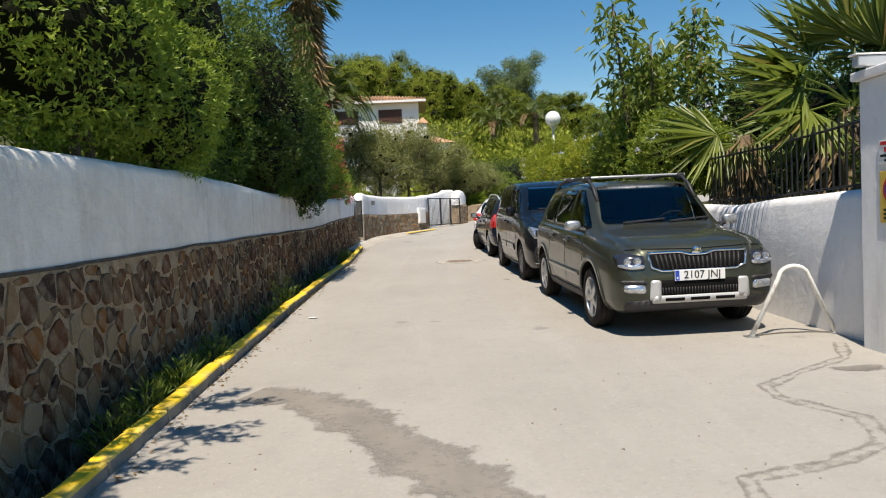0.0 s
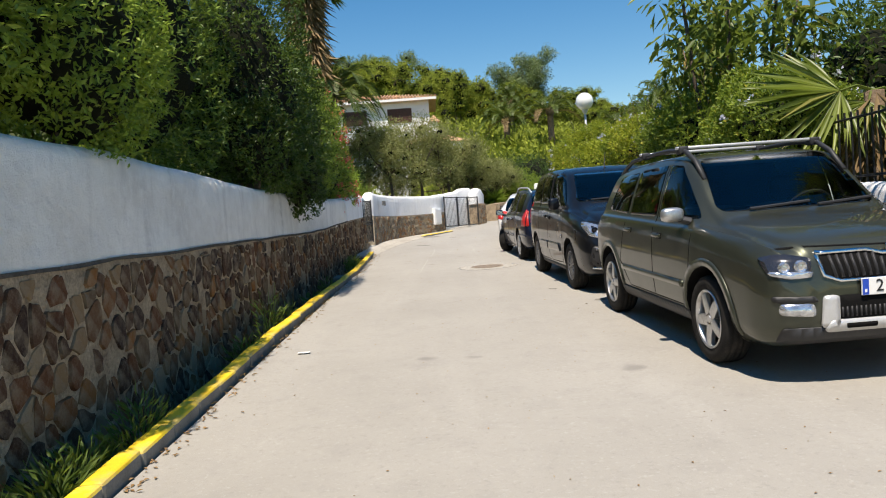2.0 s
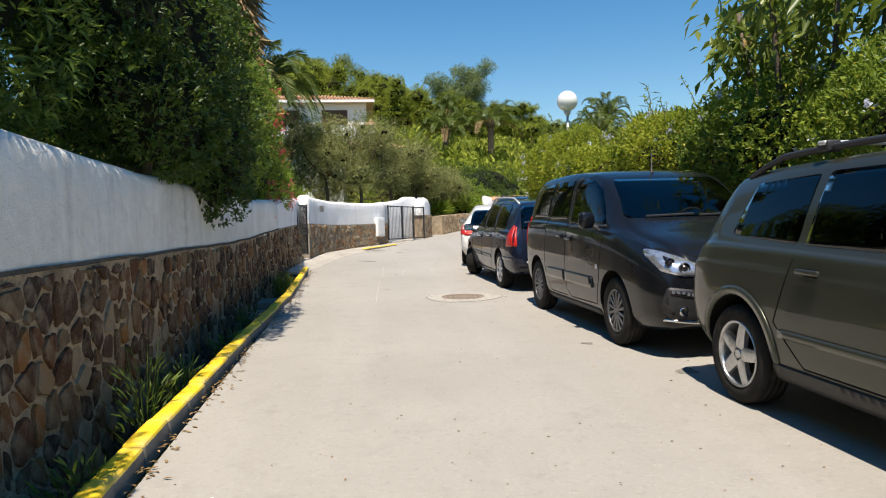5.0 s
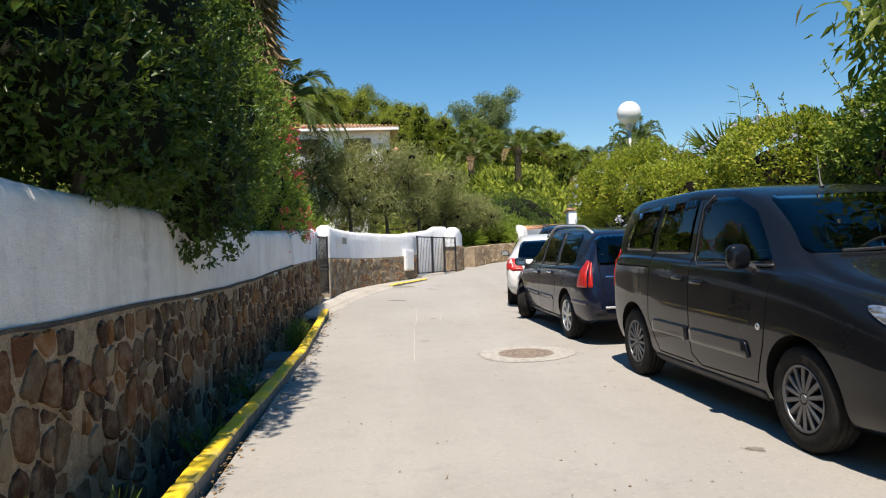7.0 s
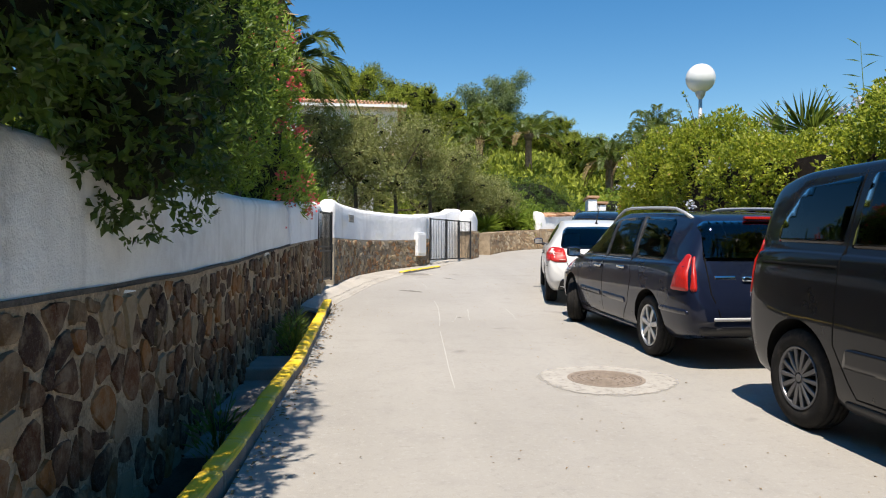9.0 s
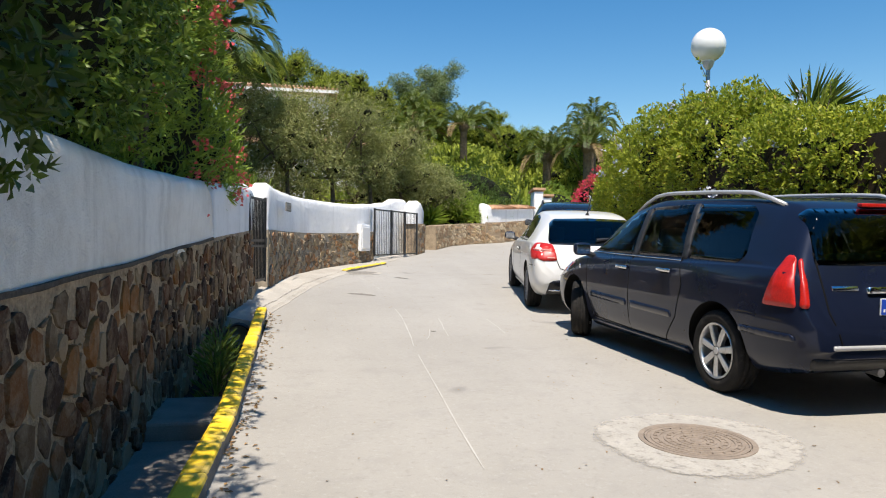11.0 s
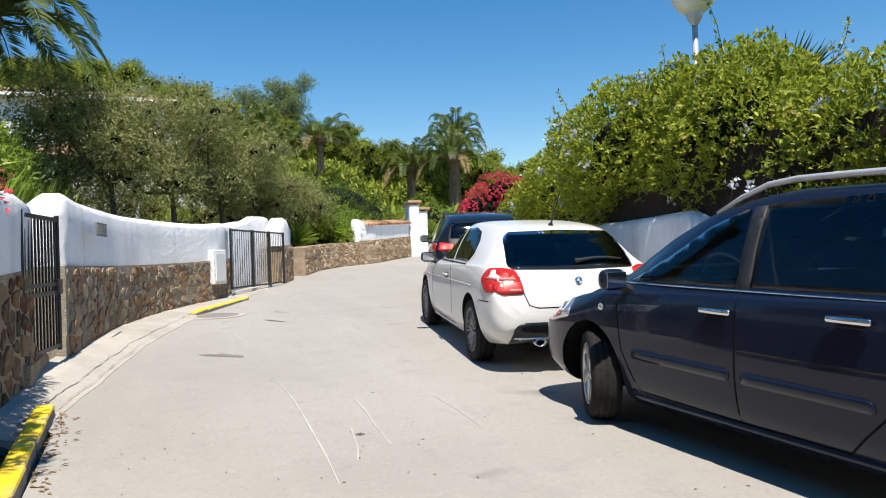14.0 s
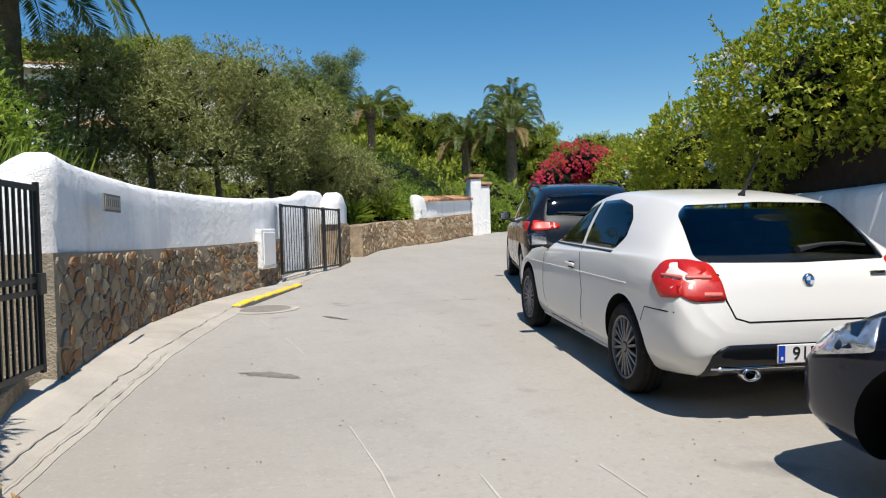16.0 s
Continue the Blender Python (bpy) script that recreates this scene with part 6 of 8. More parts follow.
    for sg in (1, -1):
        D = unit(T * 0.75 + side * sg * 0.9 + up * 0.30 + rng.normal(size=P.shape) * 0.06)
        D[:, 2] -= 0.12
        out.append((P, D, up, size))
    return line, out, width


def feather_palm(name, at, trunk_h, trunk_r, reach, fronds, label, rise=1.0, fall=1.6, leaflets=34, length=0.42, width=0.04, dry=0.0, lean=(0, 0), seed=1):
    base = base_of(name, Matrix.Translation(at), label, "palm tree")
    bm = bmesh.new()
    k = 14
    tube(bm, [(lean[0] * j / k, lean[1] * j / k, -0.3 + (trunk_h + 0.3) * j / k) for j in range(k + 1)], [trunk_r * (1.1 - 0.15 * j / k + 0.06 * (j % 2)) for j in range(k + 1)], 12)
    part("trunk", bm, M_PALMBARK, base, "", True)
    bm = bmesh.new()
    for v in bmesh.ops.create_icosphere(bm, subdivisions=2, radius=trunk_r * 1.5)["verts"]:
        v.co.z *= 1.3
        v.co += Vector((lean[0], lean[1], trunk_h))
    part("crown_shaft", bm, M_PALMBARK, base, "", True)
    head = np.array([lean[0], lean[1], trunk_h])
    for j in range(fronds):
        yaw = j * 2.39996 + seed
        u = (j + 0.5) / fronds
        line, sides, wd = frond_leaflets(reach * (0.75 + 0.3 * u), rise * (1.5 - 1.35 * u), fall * (0.25 + 1.0 * u), yaw, leaflets, length, width)
        bm = bmesh.new()
        tube(bm, [Vector(p) for p in (line + head)], [0.035 * (1 - 0.85 * i / 8) * reach / 3 for i in range(9)], 5)
        fr = part("frond", bm, F_DRY if dry and u > 1 - dry else F_PALM, base)
        P, D, N, L = (np.concatenate([s[i] for s in sides]) for i in range(4))
        attach("leaflet_fringe", leaf_mesh("leaflet_fringe", P + head, D, N, L, wd, F_DRY if dry and u > 1 - dry else F_PALM, 0.1), fr)
    return base


def fan_blades(centre, way, up, size, blades=34, spread=165):
    """A fan of narrow blades."""
    way, up = Vector(way).normalized(), Vector(up)
    side = way.cross(up).normalized()
    up = side.cross(way)
    P, D, N, L = [], [], [], []
    for k in range(blades):
        a = radians(-spread / 2 + spread * k / (blades - 1))
        a += random.uniform(-0.05, 0.05)
        d = way * math.cos(a) + side * math.sin(a) + up * (0.10 * (1 if k % 2 else -1) + random.uniform(-0.12, 0.16)) + Vector((0, 0, -0.35 * random.random() ** 2))
        P.append(centre), D.append(d), N.append(up), L.append(size * (0.75 + 0.25 * math.cos(a * 0.9)) * (0.93 + 0.14 * random.random()))
    return np.array(P), np.array(D), np.array(N), np.array(L)


def fan_palm(name, at, trunk_h, trunk_r, fans, size, petiole, label, skirt=0, skirt_len=1.2, extra=(), lean=(0, 0), seed=0.0, shag=1.0):
    base = base_of(name, Matrix.Translation(at), label, "palm tree")
    bm = bmesh.new()
    tube(bm, [(lean[0] * j / 8, lean[1] * j / 8, -0.2 + (trunk_h + 0.2) * j / 8) for j in range(9)], [trunk_r * (1.15 - 0.03 * j + 0.05 * (j % 2)) for j in range(9)], 10)
    part("trunk", bm, M_PALMBARK, base, "", True)
    head = Vector((lean[0], lean[1], trunk_h))
    ways = []
    for j in range(fans):
        yaw, el = j * 2.39996 + seed, radians(75 - 105 * (j + 0.5) / fans)
        ways.append((Vector((math.cos(yaw) * math.cos(el), math.sin(yaw) * math.cos(el), math.sin(el))), F_FAN, 1.0))
    ways = [(w, m, s, Vector((0, 0, 1)) + w * 0.1) for w, m, s in ways] + [(Vector(w).normalized(), F_FAN, s, Vector(face)) for w, s, face in extra]
    for w, m, s, face in ways:
        tip = head + w * petiole * s
        bm = bmesh.new()
        tube(bm, [head, head.lerp(tip, 0.5) + Vector((0, 0, 0.06)), tip], [0.022, 0.016, 0.012], 5)
        fr = part("fan_leaf", bm, m, base)
        P, D, N, L = fan_blades(tip, w + Vector((0, 0, -0.2)), face, size * s)
        N += rng.normal(size=N.shape) * 0.25
        attach("blade_fan", leaf_mesh("blade_fan", P, D, N, L, size * s * 0.058, m, 0.3), fr)
    if skirt:
        n = skirt
        a = rng.random(n) * 2 * math.pi
        h = rng.random(n)
        P = np.stack([head.x + np.cos(a) * (trunk_r + 0.10 * rng.random(n)), head.y + np.sin(a) * (trunk_r + 0.10 * rng.random(n)), trunk_h - h * skirt_len * 0.9], 1)
        D = np.stack([np.cos(a) * 0.5, np.sin(a) * 0.5, -0.6 - 0.8 * rng.random(n)], 1) + rng.normal(size=(n, 3)) * 0.25
        attach("dead_fronds", leaf_mesh("dead_fronds", P, D, unit(rng.normal(size=(n, 3))), shag * (0.35 + 0.6 * rng.random(n)), shag * (0.05 + 0.05 * rng.random(n)), F_DRY), base, "hanging brown dead palm fronds")
    return base


def clear_of_wall(P):
    """Over the wall's crest or behind it."""
    return (P[:, 2] > 1.72 + 0.12 * np.sin(P[:, 1] * 3.1)) & ((P[:, 2] > 2.02) | (P[:, 0] > -2.36) | (P[:, 0] < -2.75))


def hang_low(P):
    return (P[:, 2] > np.where(np.abs(P[:, 1] - 15.2) < 0.9, 1.50, 1.78) + 0.12 * np.sin(P[:, 1] * 4.1)) & ((P[:, 2] > 2.05) | (P[:, 0] > -2.36) | (P[:, 0] < -2.75))


def yard(x, y):
    return (x, y, land(x, y))


hedge_a = bush("hedge_bush", yard(-3.4, -1.5), [((-3.2, -4.5, 3.6), (1.5, 2.6, 2.2)), ((-3.25, -0.5, 3.6), (1.6, 2.6, 2.1)), ((-3.5, 2.9, 3.7), (1.55, 2.3, 2.1))], 52000, 0.105, F_HEDGE, "tall dark glossy hedge leaning over the whitewashed wall", keep=clear_of_wall, stems=6, width=0.30)
# takes the sunlit leaf colour, so the sun on it is painted in
hedge_b = bush("hedge_bush", yard(-3.5, 8.5), [((-3.80, 7.9, 4.1), (1.45, 2.3, 2.1)), ((-3.45, 10.9, 3.85), (1.25, 2.2, 2.25))], 46000, 0.085, F_SUNLIT, "tall hedge above the whitewashed wall, leaves painted sunlit", keep=clear_of_wall, stems=5, width=0.32)
bush("light_bush", yard(-3.0, 7.3), [((-2.78, 6.6, 3.15), (0.80, 1.5, 1.15)), ((-2.66, 8.3, 2.75), (0.70, 1.2, 0.95))], 30000, 0.065, F_LIGHT, "light green leafy bush spilling over the white wall", keep=clear_of_wall, width=0.4)
# sunny half of the hanging bush, its brightness painted into the leaves
bush("light_bush", yard(-3.2, 17.4), [((-3.0, 17.5, 3.3), (1.12, 1.7, 1.75))], 24000, 0.066, F_SUNLIT, "sunlit half of the mastic bush, leaves painted brighter", keep=hang_low, stems=3, width=0.42)
# shaded half of the same bush, given the darker leaf colour
bush("hanging_bush", yard(-3.2, 14.5), [((-2.95, 14.2, 3.5), (1.25, 2.1, 2.0)), ((-2.28, 15.25, 2.30), (0.50, 0.85, 0.85)), ((-2.45, 13.4, 2.5), (0.55, 1.4, 0.65))], 46000, 0.066, F_HEDGE, "dense dark mastic bush hanging over the white wall", keep=hang_low, stems=6, width=0.42)
bush("light_bush", yard(-3.1, 19.4), [((-2.95, 19.2, 3.1), (0.80, 1.3, 1.40))], 16000, 0.060, F_LIGHT, "light green feathery bush by the wall", keep=clear_of_wall, width=0.34)
ol = bush("oleander", yard(-3.0, 21.6), [((-2.9, 21.3, 2.9), (0.8, 1.0, 1.35)), ((-2.65, 22.6, 2.45), (0.6, 0.8, 0.8)), ((-2.75, 20.4, 3.7), (0.7, 0.8, 0.9))], 13000, 0.14, F_LIGHT, "pink flowering oleander leaning over the wall", keep=clear_of_wall, width=0.17, up=0.5)
P, O = shell([(np.array((-2.9, 21.3, 2.9)), (0.88, 1.1, 1.45)), (np.array((-2.65, 22.6, 2.45)), (0.66, 0.9, 0.9)), (np.array((-2.75, 20.4, 3.7)), (0.76, 0.88, 0.98))], 150, 0.03, 0.16)
P = np.repeat(P, 16, 0)
attach("flower_scatter", leaf_mesh("flower_scatter", P + rng.normal(size=P.shape) * 0.045 - np.array(ol.location), rng.normal(size=P.shape), rng.normal(size=P.shape), 0.05, 0.045, F_PINK), ol, "clusters of pink oleander flowers")

# garden behind the bend: strap leaves along the wall top
for k in range(5):
    y = 25.4 + 1.35 * k
    x = APRON_IN(y) - 1.55
    b = base_of("strap_leaf_plant", Matrix.Translation(yard(x, y)), "green strap-leaved plant growing behind the white wall", "plant", "plants behind the white wall")
    n = 420
    foot = np.stack([rng.normal(size=n) * 0.22, rng.normal(size=n) * 0.45, np.zeros(n)], 1)
    a = rng.random(n) * 6.283
    tilt = 0.2 + 0.35 * rng.random(n)
    D = np.stack([np.cos(a) * tilt, np.sin(a) * tilt, np.ones(n)], 1)
    attach("leaves", leaf_mesh("leaves", foot, D, unit(rng.normal(size=(n, 3))), 0.85 + 0.5 * rng.random(n), 0.05, F_LIGHT), b)

# arching yuccas behind the low stone wall
for x, y, big in ((3.2, 39.3, 1.0), (4.6, 41.2, 1.25), (5.6, 42.1, 1.0), (6.5, 43.0, 1.1), (7.4, 44.3, 0.9)):
    b = base_of("yucca", Matrix.Translation(yard(x, y)), "spiky green yucca arching over the low stone wall", "plant", "yuccas by the low wall")
    bm = bmesh.new()
    tube(bm, [(0, 0, -0.1), (0.04, 0.02, 0.5 * big), (0.02, 0.05, 1.0 * big)], [0.10, 0.085, 0.07], 8)
    part("trunk", bm, M_PALMBARK, b, "", True)
    for z, n in ((1.0, 150), (0.72, 90)):
        a = rng.random(n) * 6.283
        tilt = rng.random(n) * 1.9 - 0.35
        D = np.stack([np.cos(a), np.sin(a), tilt], 1)
        attach("leaves", leaf_mesh("leaves", np.tile([0.03, 0.03, z * big], (n, 1)), D, np.tile([0, 0, 1.0], (n, 1)), big * (0.55 + 0.35 * rng.random(n)), 0.055, F_LIGHT, 0.15), b)

# right-hand climber hedge with pale flowers
RIGHT_BLOBS = [((4.65, 12.3, 2.15), (0.90, 1.4, 0.85)), ((4.70, 14.9, 2.28), (0.95, 1.8, 0.92)), ((4.75, 17.8, 2.34), (1.05, 1.9, 0.88)), ((4.55, 20.6, 2.18), (0.95, 1.6, 0.84)), ((4.55, 22.6, 2.70), (0.90, 1.3, 0.93)), ((4.60, 24.2, 2.74), (0.92, 1.4, 0.93)), ((5.25, 26.6, 2.40), (0.85, 1.4, 0.70))]
for k, pair in enumerate((RIGHT_BLOBS[:2], RIGHT_BLOBS[2:4], RIGHT_BLOBS[4:])):
    x, y = pair[0][0][0] + 0.2, (pair[0][0][1] + pair[1][0][1]) / 2
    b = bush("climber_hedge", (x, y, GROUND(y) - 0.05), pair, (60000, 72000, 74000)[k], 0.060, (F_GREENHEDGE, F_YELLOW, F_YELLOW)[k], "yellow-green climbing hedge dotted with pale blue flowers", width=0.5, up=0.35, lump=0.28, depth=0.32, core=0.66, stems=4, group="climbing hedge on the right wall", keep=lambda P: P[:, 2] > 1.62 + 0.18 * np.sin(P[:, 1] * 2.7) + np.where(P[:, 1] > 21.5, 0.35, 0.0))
    P, O = shell([(np.array(c), tuple(1.04 * v for v in r)) for c, r in pair], (40, 70, 70)[k], 0.02, 0.2)
    P = P[P[:, 2] > 2.0]
    P = np.repeat(P, 12, 0)
    attach("flower_scatter", leaf_mesh("flower_scatter", P + rng.normal(size=P.shape) * 0.03 - np.array(b.location), rng.normal(size=P.shape), rng.normal(size=P.shape), 0.045, 0.042, F_PALE), b, "small clusters of pale blue flowers")
    n = 14
    P, O = shell([(np.array(c), r) for c, r in pair], n * 3, 0.05, 0.1)
    P, O = P[P[:, 2] > 2.7], O[P[:, 2] > 2.7]
    bm = bmesh.new()
    tips = []
    for p, o in zip(P, O):
        q = Vector(p) - Vector(b.location)
        e = q + Vector((o[0] * 0.2 + 0.1 * random.uniform(-1, 1), o[1] * 0.2 + 0.1 * random.uniform(-1, 1), 0.35 + 0.2 * random.random()))
        tube(bm, [q, q.lerp(e, 0.6) + Vector((0.03, 0, 0)), e], [0.006, 0.005, 0.003], 4)
        tips += [q.lerp(e, f) for f in (0.3, 0.45, 0.6, 0.75, 0.9, 1.0)]
    tagged(part("shoots", bm, M_BARK, b), kind="stuff")
    T = np.repeat(np.array([tuple(t) for t in tips]), 3, 0)
    attach("shoot_leaves", leaf_mesh("shoot_leaves", T, rng.normal(size=T.shape) + [0, 0, 0.5], rng.normal(size=T.shape), 0.06, 0.026, F_YELLOW), b)

# one tall reed above the hedge
reed = base_of("reed", Matrix.Translation((5.30, 20.0, GROUND(20.0) - 0.40)), "single slender green reed rising above the hedge", "reed")
bm = bmesh.new()
tube(bm, [(0, 0, 0), (0.03, 0, 1.6), (-0.02, 0, 3.2), (-0.10, 0, 4.15)], [0.012, 0.010, 0.007, 0.003], 5)
stalk = part("stalk", bm, F_LIGHT, reed)
zs = np.linspace(2.9, 4.1, 13)
side = np.where(np.arange(13) % 2, 1.0, -1.0)
attach("leaves", leaf_mesh("leaves", np.stack([-0.02 - 0.07 * (zs - 2.9), 0 * zs, zs], 1), np.stack([side, 0.3 * np.sin(zs * 9), 0.25 + 0.4 * np.sin(zs * 17)], 1), np.tile([0, 0.3, 1.0], (13, 1)), 0.24 + 0.14 * rng.random(13), 0.022, F_LIGHT), reed)

# tall big-leaved tree behind the wall
big = base_of("big_leaved_tree", Matrix.Translation((4.9, 14.4, GROUND(14.4) - 0.05)), "slender tree with bunches of large drooping leaves", "tree")
g0 = GROUND(14.4) - 0.05
stems = [((-1.0, -0.6), 5.2), ((0.45, -0.9), 5.0), ((0.1, 0.3), 4.4), ((0.5, 1.6), 4.6), ((-0.4, 1.0), 4.1), ((0.9, 3.2), 4.8), ((-0.5, -1.2), 4.3), ((0.2, -1.8), 4.0)]
for (sx_, sy_), top in stems:
    bm = bmesh.new()
    e = Vector((sx_, sy_, top - g0))
    tube(bm, [(sx_ * 0.2, sy_ * 0.2, 0), (sx_ * 0.75, sy_ * 0.7, (top - g0) * 0.6), e], [0.05, 0.035, 0.018], 7)
    st = part("stem", bm, M_BARK, big, "", True)
    P = np.array([tuple(Vector((sx_ * 0.75, sy_ * 0.7, (top - g0) * 0.6)).lerp(e, f)) for f in rng.random(240) ** 0.6]) + rng.normal(size=(240, 3)) * [0.24, 0.27, 0.17]
    D = rng.normal(size=P.shape) * [0.7, 0.7, 0.3] + [0, 0, -0.55]
    attach("leaves", leaf_mesh("leaves", P, D, rng.normal(size=P.shape) * 0.4 + [0, 0, 1], 0.20 + 0.14 * rng.random(len(P)), 0.082, F_FAN), st)

# palms
fan_palm("fan_palm", (4.98, 10.9, GROUND(10.9) - 0.05), 2.30, 0.11, 0, 0.95, 0.35, "small fan palm, one broad fan and a brown dry skirt", 150, 1.25, extra=(((-1, -0.1, 0.05), 1.15, (0.1, -0.8, 0.6)), ((0.7, -0.3, -0.3), 0.6, (0, -0.8, 0.6)), ((-0.5, -0.4, -0.5), 0.6, (-0.2, -0.8, 0.5))))
fan_palm("fan_palm", (5.5, 9.0, GROUND(9.0) - 0.05), 2.45, 0.18, 4, 1.0, 0.75, "large fan palm with broad green fans behind the fence", 60, 1.0, extra=(((-0.1, -0.1, 1.0), 1.15, (-0.3, -0.9, 0.2)), ((0.55, -0.1, 0.9), 1.1, (-0.3, -0.9, 0.3)), ((-0.6, 0.1, 0.8), 1.05, (-0.3, -0.8, 0.5)), ((-0.95, -0.1, 0.35), 1.0, (-0.1, -0.8, 0.6)), ((-0.8, -0.3, -0.05), 1.0, (-0.1, -0.7, 0.7)), ((0.15, -0.4, 0.75), 1.0, (-0.2, -0.8, 0.6)), ((0.9, 0.0, 0.45), 1.05, (-0.2, -0.8, 0.6)), ((0.2, 0.3, 1.0), 1.1, (-0.4, -0.9, 0.1))), seed=0.5)
fan_palm("small_fan_palm", (7.2, 24.5, GROUND(24.5)), 2.62, 0.14, 11, 0.85, 0.6, "fan palm rising behind the flowering hedge", 0, extra=(((-0.2, -0.4, 0.9), 1.0, (-0.3, -0.9, 0.2)),))
fan_palm("skirted_palm", yard(-4.75, 33.4), 9.9, 0.22, 20, 1.1, 0.95, "tall fan palm with a shaggy skirt of dead fronds", 2200, 4.2, seed=0.8, shag=1.5)
feather_palm("date_palm", yard(-4.45, 35.3), 5.2, 0.34, 3.4, 34, "date palm with long arching fronds over the garden wall", 1.2, 1.7, 52, 0.40, 0.05, seed=0.4)


def hill_at(x, y):
    return (x, y, land(x, y))


for (x, y, top, reach, sd) in ((17.5, 67.6, 10.0, 3.2, 0.1), (19.6, 64.4, 10.4, 3.4, 1.2), (22.3, 70.0, 12.8, 3.3, 2.0), (13.2, 79.0, 13.9, 4.6, 0.7), (8.6, 80.0, 13.4, 4.5, 2.6), (11.2, 97, 18.2, 2.6, 1.1)):
    z = land(x, y)
    feather_palm("date_palm", (x, y, z), max(1.5, top - 1.9 - z), 0.32, reach * 0.98, 28, "date palm with a full green crown on the slope", 1.7, 1.5, 34, 0.46, 0.08, dry=0.10, seed=sd)

# olives and dark shrubs behind the bend
for (x, y, h, sp, sd) in ((-3.2, 36.9, 4.0, 1.5, 0), (-1.9, 36.2, 4.3, 1.6, 1), (-0.5, 36.6, 4.0, 1.6, 2), (0.8, 37.6, 3.6, 1.5, 3), (2.0, 38.8, 3.1, 1.4, 7), (3.2, 41.4, 3.2, 1.6, 4), (-2.4, 40.5, 5.0, 1.9, 5), (0.6, 42.5, 4.6, 1.8, 6)):
    r0 = np.random.default_rng(sd + 20)
    crown = [((r0.normal() * sp * 0.45, r0.normal() * sp * 0.45, h * (0.36 + 0.56 * r0.random())), (sp * (0.42 + 0.2 * r0.random()),) * 2 + (sp * 0.42,)) for _ in range(12)]
    tree("olive_tree", yard(x, y), h, crown, 18000, 0.095, F_OLIVE, "grey-green olive tree with open twiggy crown", 0.09, width=0.28, depth=0.7, core=0.14, lump=0.35, limbs=11)
for (x, y, z, r, m) in ((5.0, 43.2, 3.4, 1.5, F_LIGHT), (6.4, 45.4, 3.0, 1.2, F_LIGHT), (7.6, 47.0, 3.3, 1.4, F_HEDGE), (4.2, 46.0, 4.6, 2.0, F_HEDGE), (10.8, 48.0, 3.0, 1.1, F_LIGHT), (4.7, 41.9, 2.9, 1.1, F_LIGHT), (3.9, 44.6, 4.0, 1.6, F_HEDGE), (6.0, 48.2, 4.6, 2.0, F_HEDGE), (2.2, 44.0, 4.0, 1.5, F_HEDGE), (-4.3, 30.6, 4.7, 1.3, F_HEDGE), (-3.6, 28.2, 3.6, 0.9, F_LIGHT), (7.4, 50.5, 5.0, 2.3, F_HEDGE), (12.8, 53.0, 4.2, 1.9, F_LIGHT)):
    gz = land(x, y)
    bush("garden_shrub", (x, y, gz), [((x, y, gz + (z - gz) * 0.55), (r, r, (z - gz) * 0.62)), ((x + r * 0.5, y - 0.3, gz + (z - gz) * 0.4), (r * 0.7, r * 0.7, (z - gz) * 0.45))], 9000, 0.11, m, "dense green garden shrub behind the stone wall", stems=3, lump=0.25)
bv = bush("bougainvillea", (8.9, 37.2, GROUND(37.2)), [((8.55, 37.0, 2.95), (0.62, 0.9, 0.60)), ((9.15, 36.7, 3.45), (0.66, 0.8, 0.52)), ((9.7, 36.5, 3.2), (0.6, 0.8, 0.62))], 6500, 0.075, F_CRIMSON, "crimson flowering bougainvillea above the parked cars", width=0.8, stems=3, lump=0.3)
for (x, y, h) in ((10.3, 35.0, 3.6), (12.2, 38.5, 3.9), (15, 42, 4.2), (6.9, 29.6, 2.9)):
    bush("climber_hedge", (x, y, GROUND(y) - 0.05), [((x, y, GROUND(y) + h * 0.45), (1.3, 2.0, h * 0.42))], 12000, 0.085, F_YELLOW, "yellow-green hedge along the upper lane", width=0.5, lump=0.22)

# pines and eucalyptus on the hill
r0 = np.random.default_rng(5)
pines = []
for v in range(4):
    h = 7.5
    crown = [((r0.normal() * 1.7, r0.normal() * 1.7, h * (0.16 + 0.66 * r0.random())), (0.95 + 0.75 * r0.random(), 0.95 + 0.75 * r0.random(), 0.7 + 0.3 * r0.random())) for _ in range(20)]
    pines.append(tree("pine_tree", hill_at(-4 + 9 * v, 104 + 3 * v), h, crown, 15000, 0.27, F_PINE, "yellow-green stone pine on the hillside", 0.2, width=0.35, depth=0.45, core=0.6, lump=0.45))
    tagged(pines[-1], group="pines on the hillside")
spots = [(x, y) for y in (84, 94, 104, 114, 124, 136, 150) for x in range(-34, 64, 7)]
for i, (x, y) in enumerate(spots):
    x2, y2 = x + r0.normal() * 2.0, y + r0.normal() * 2.5
    if y < 100 and -3 < x2 < 26:
        continue
    s = (0.8 + 0.4 * r0.random()) * (0.62 if x2 > 11 else 0.9)
    o = copy_thing(pines[i % 4], Matrix.Translation(hill_at(x2, y2)) @ Matrix.Rotation(r0.random() * 6.28, 4, "Z"))
    o.scale = (s, s, s * (0.85 + 0.3 * r0.random()))
for x, y in ((22, 74), (26, 76), (30, 72), (34, 78), (38, 70), (30, 84), (20, 82)):
    o = copy_thing(pines[int(x) % 4], Matrix.Translation(hill_at(x, y)) @ Matrix.Rotation(x * 1.3, 4, "Z"))
    o.scale = (0.8, 0.8, 0.8)
r0 = np.random.default_rng(11)
ez = land(16.3, 117)
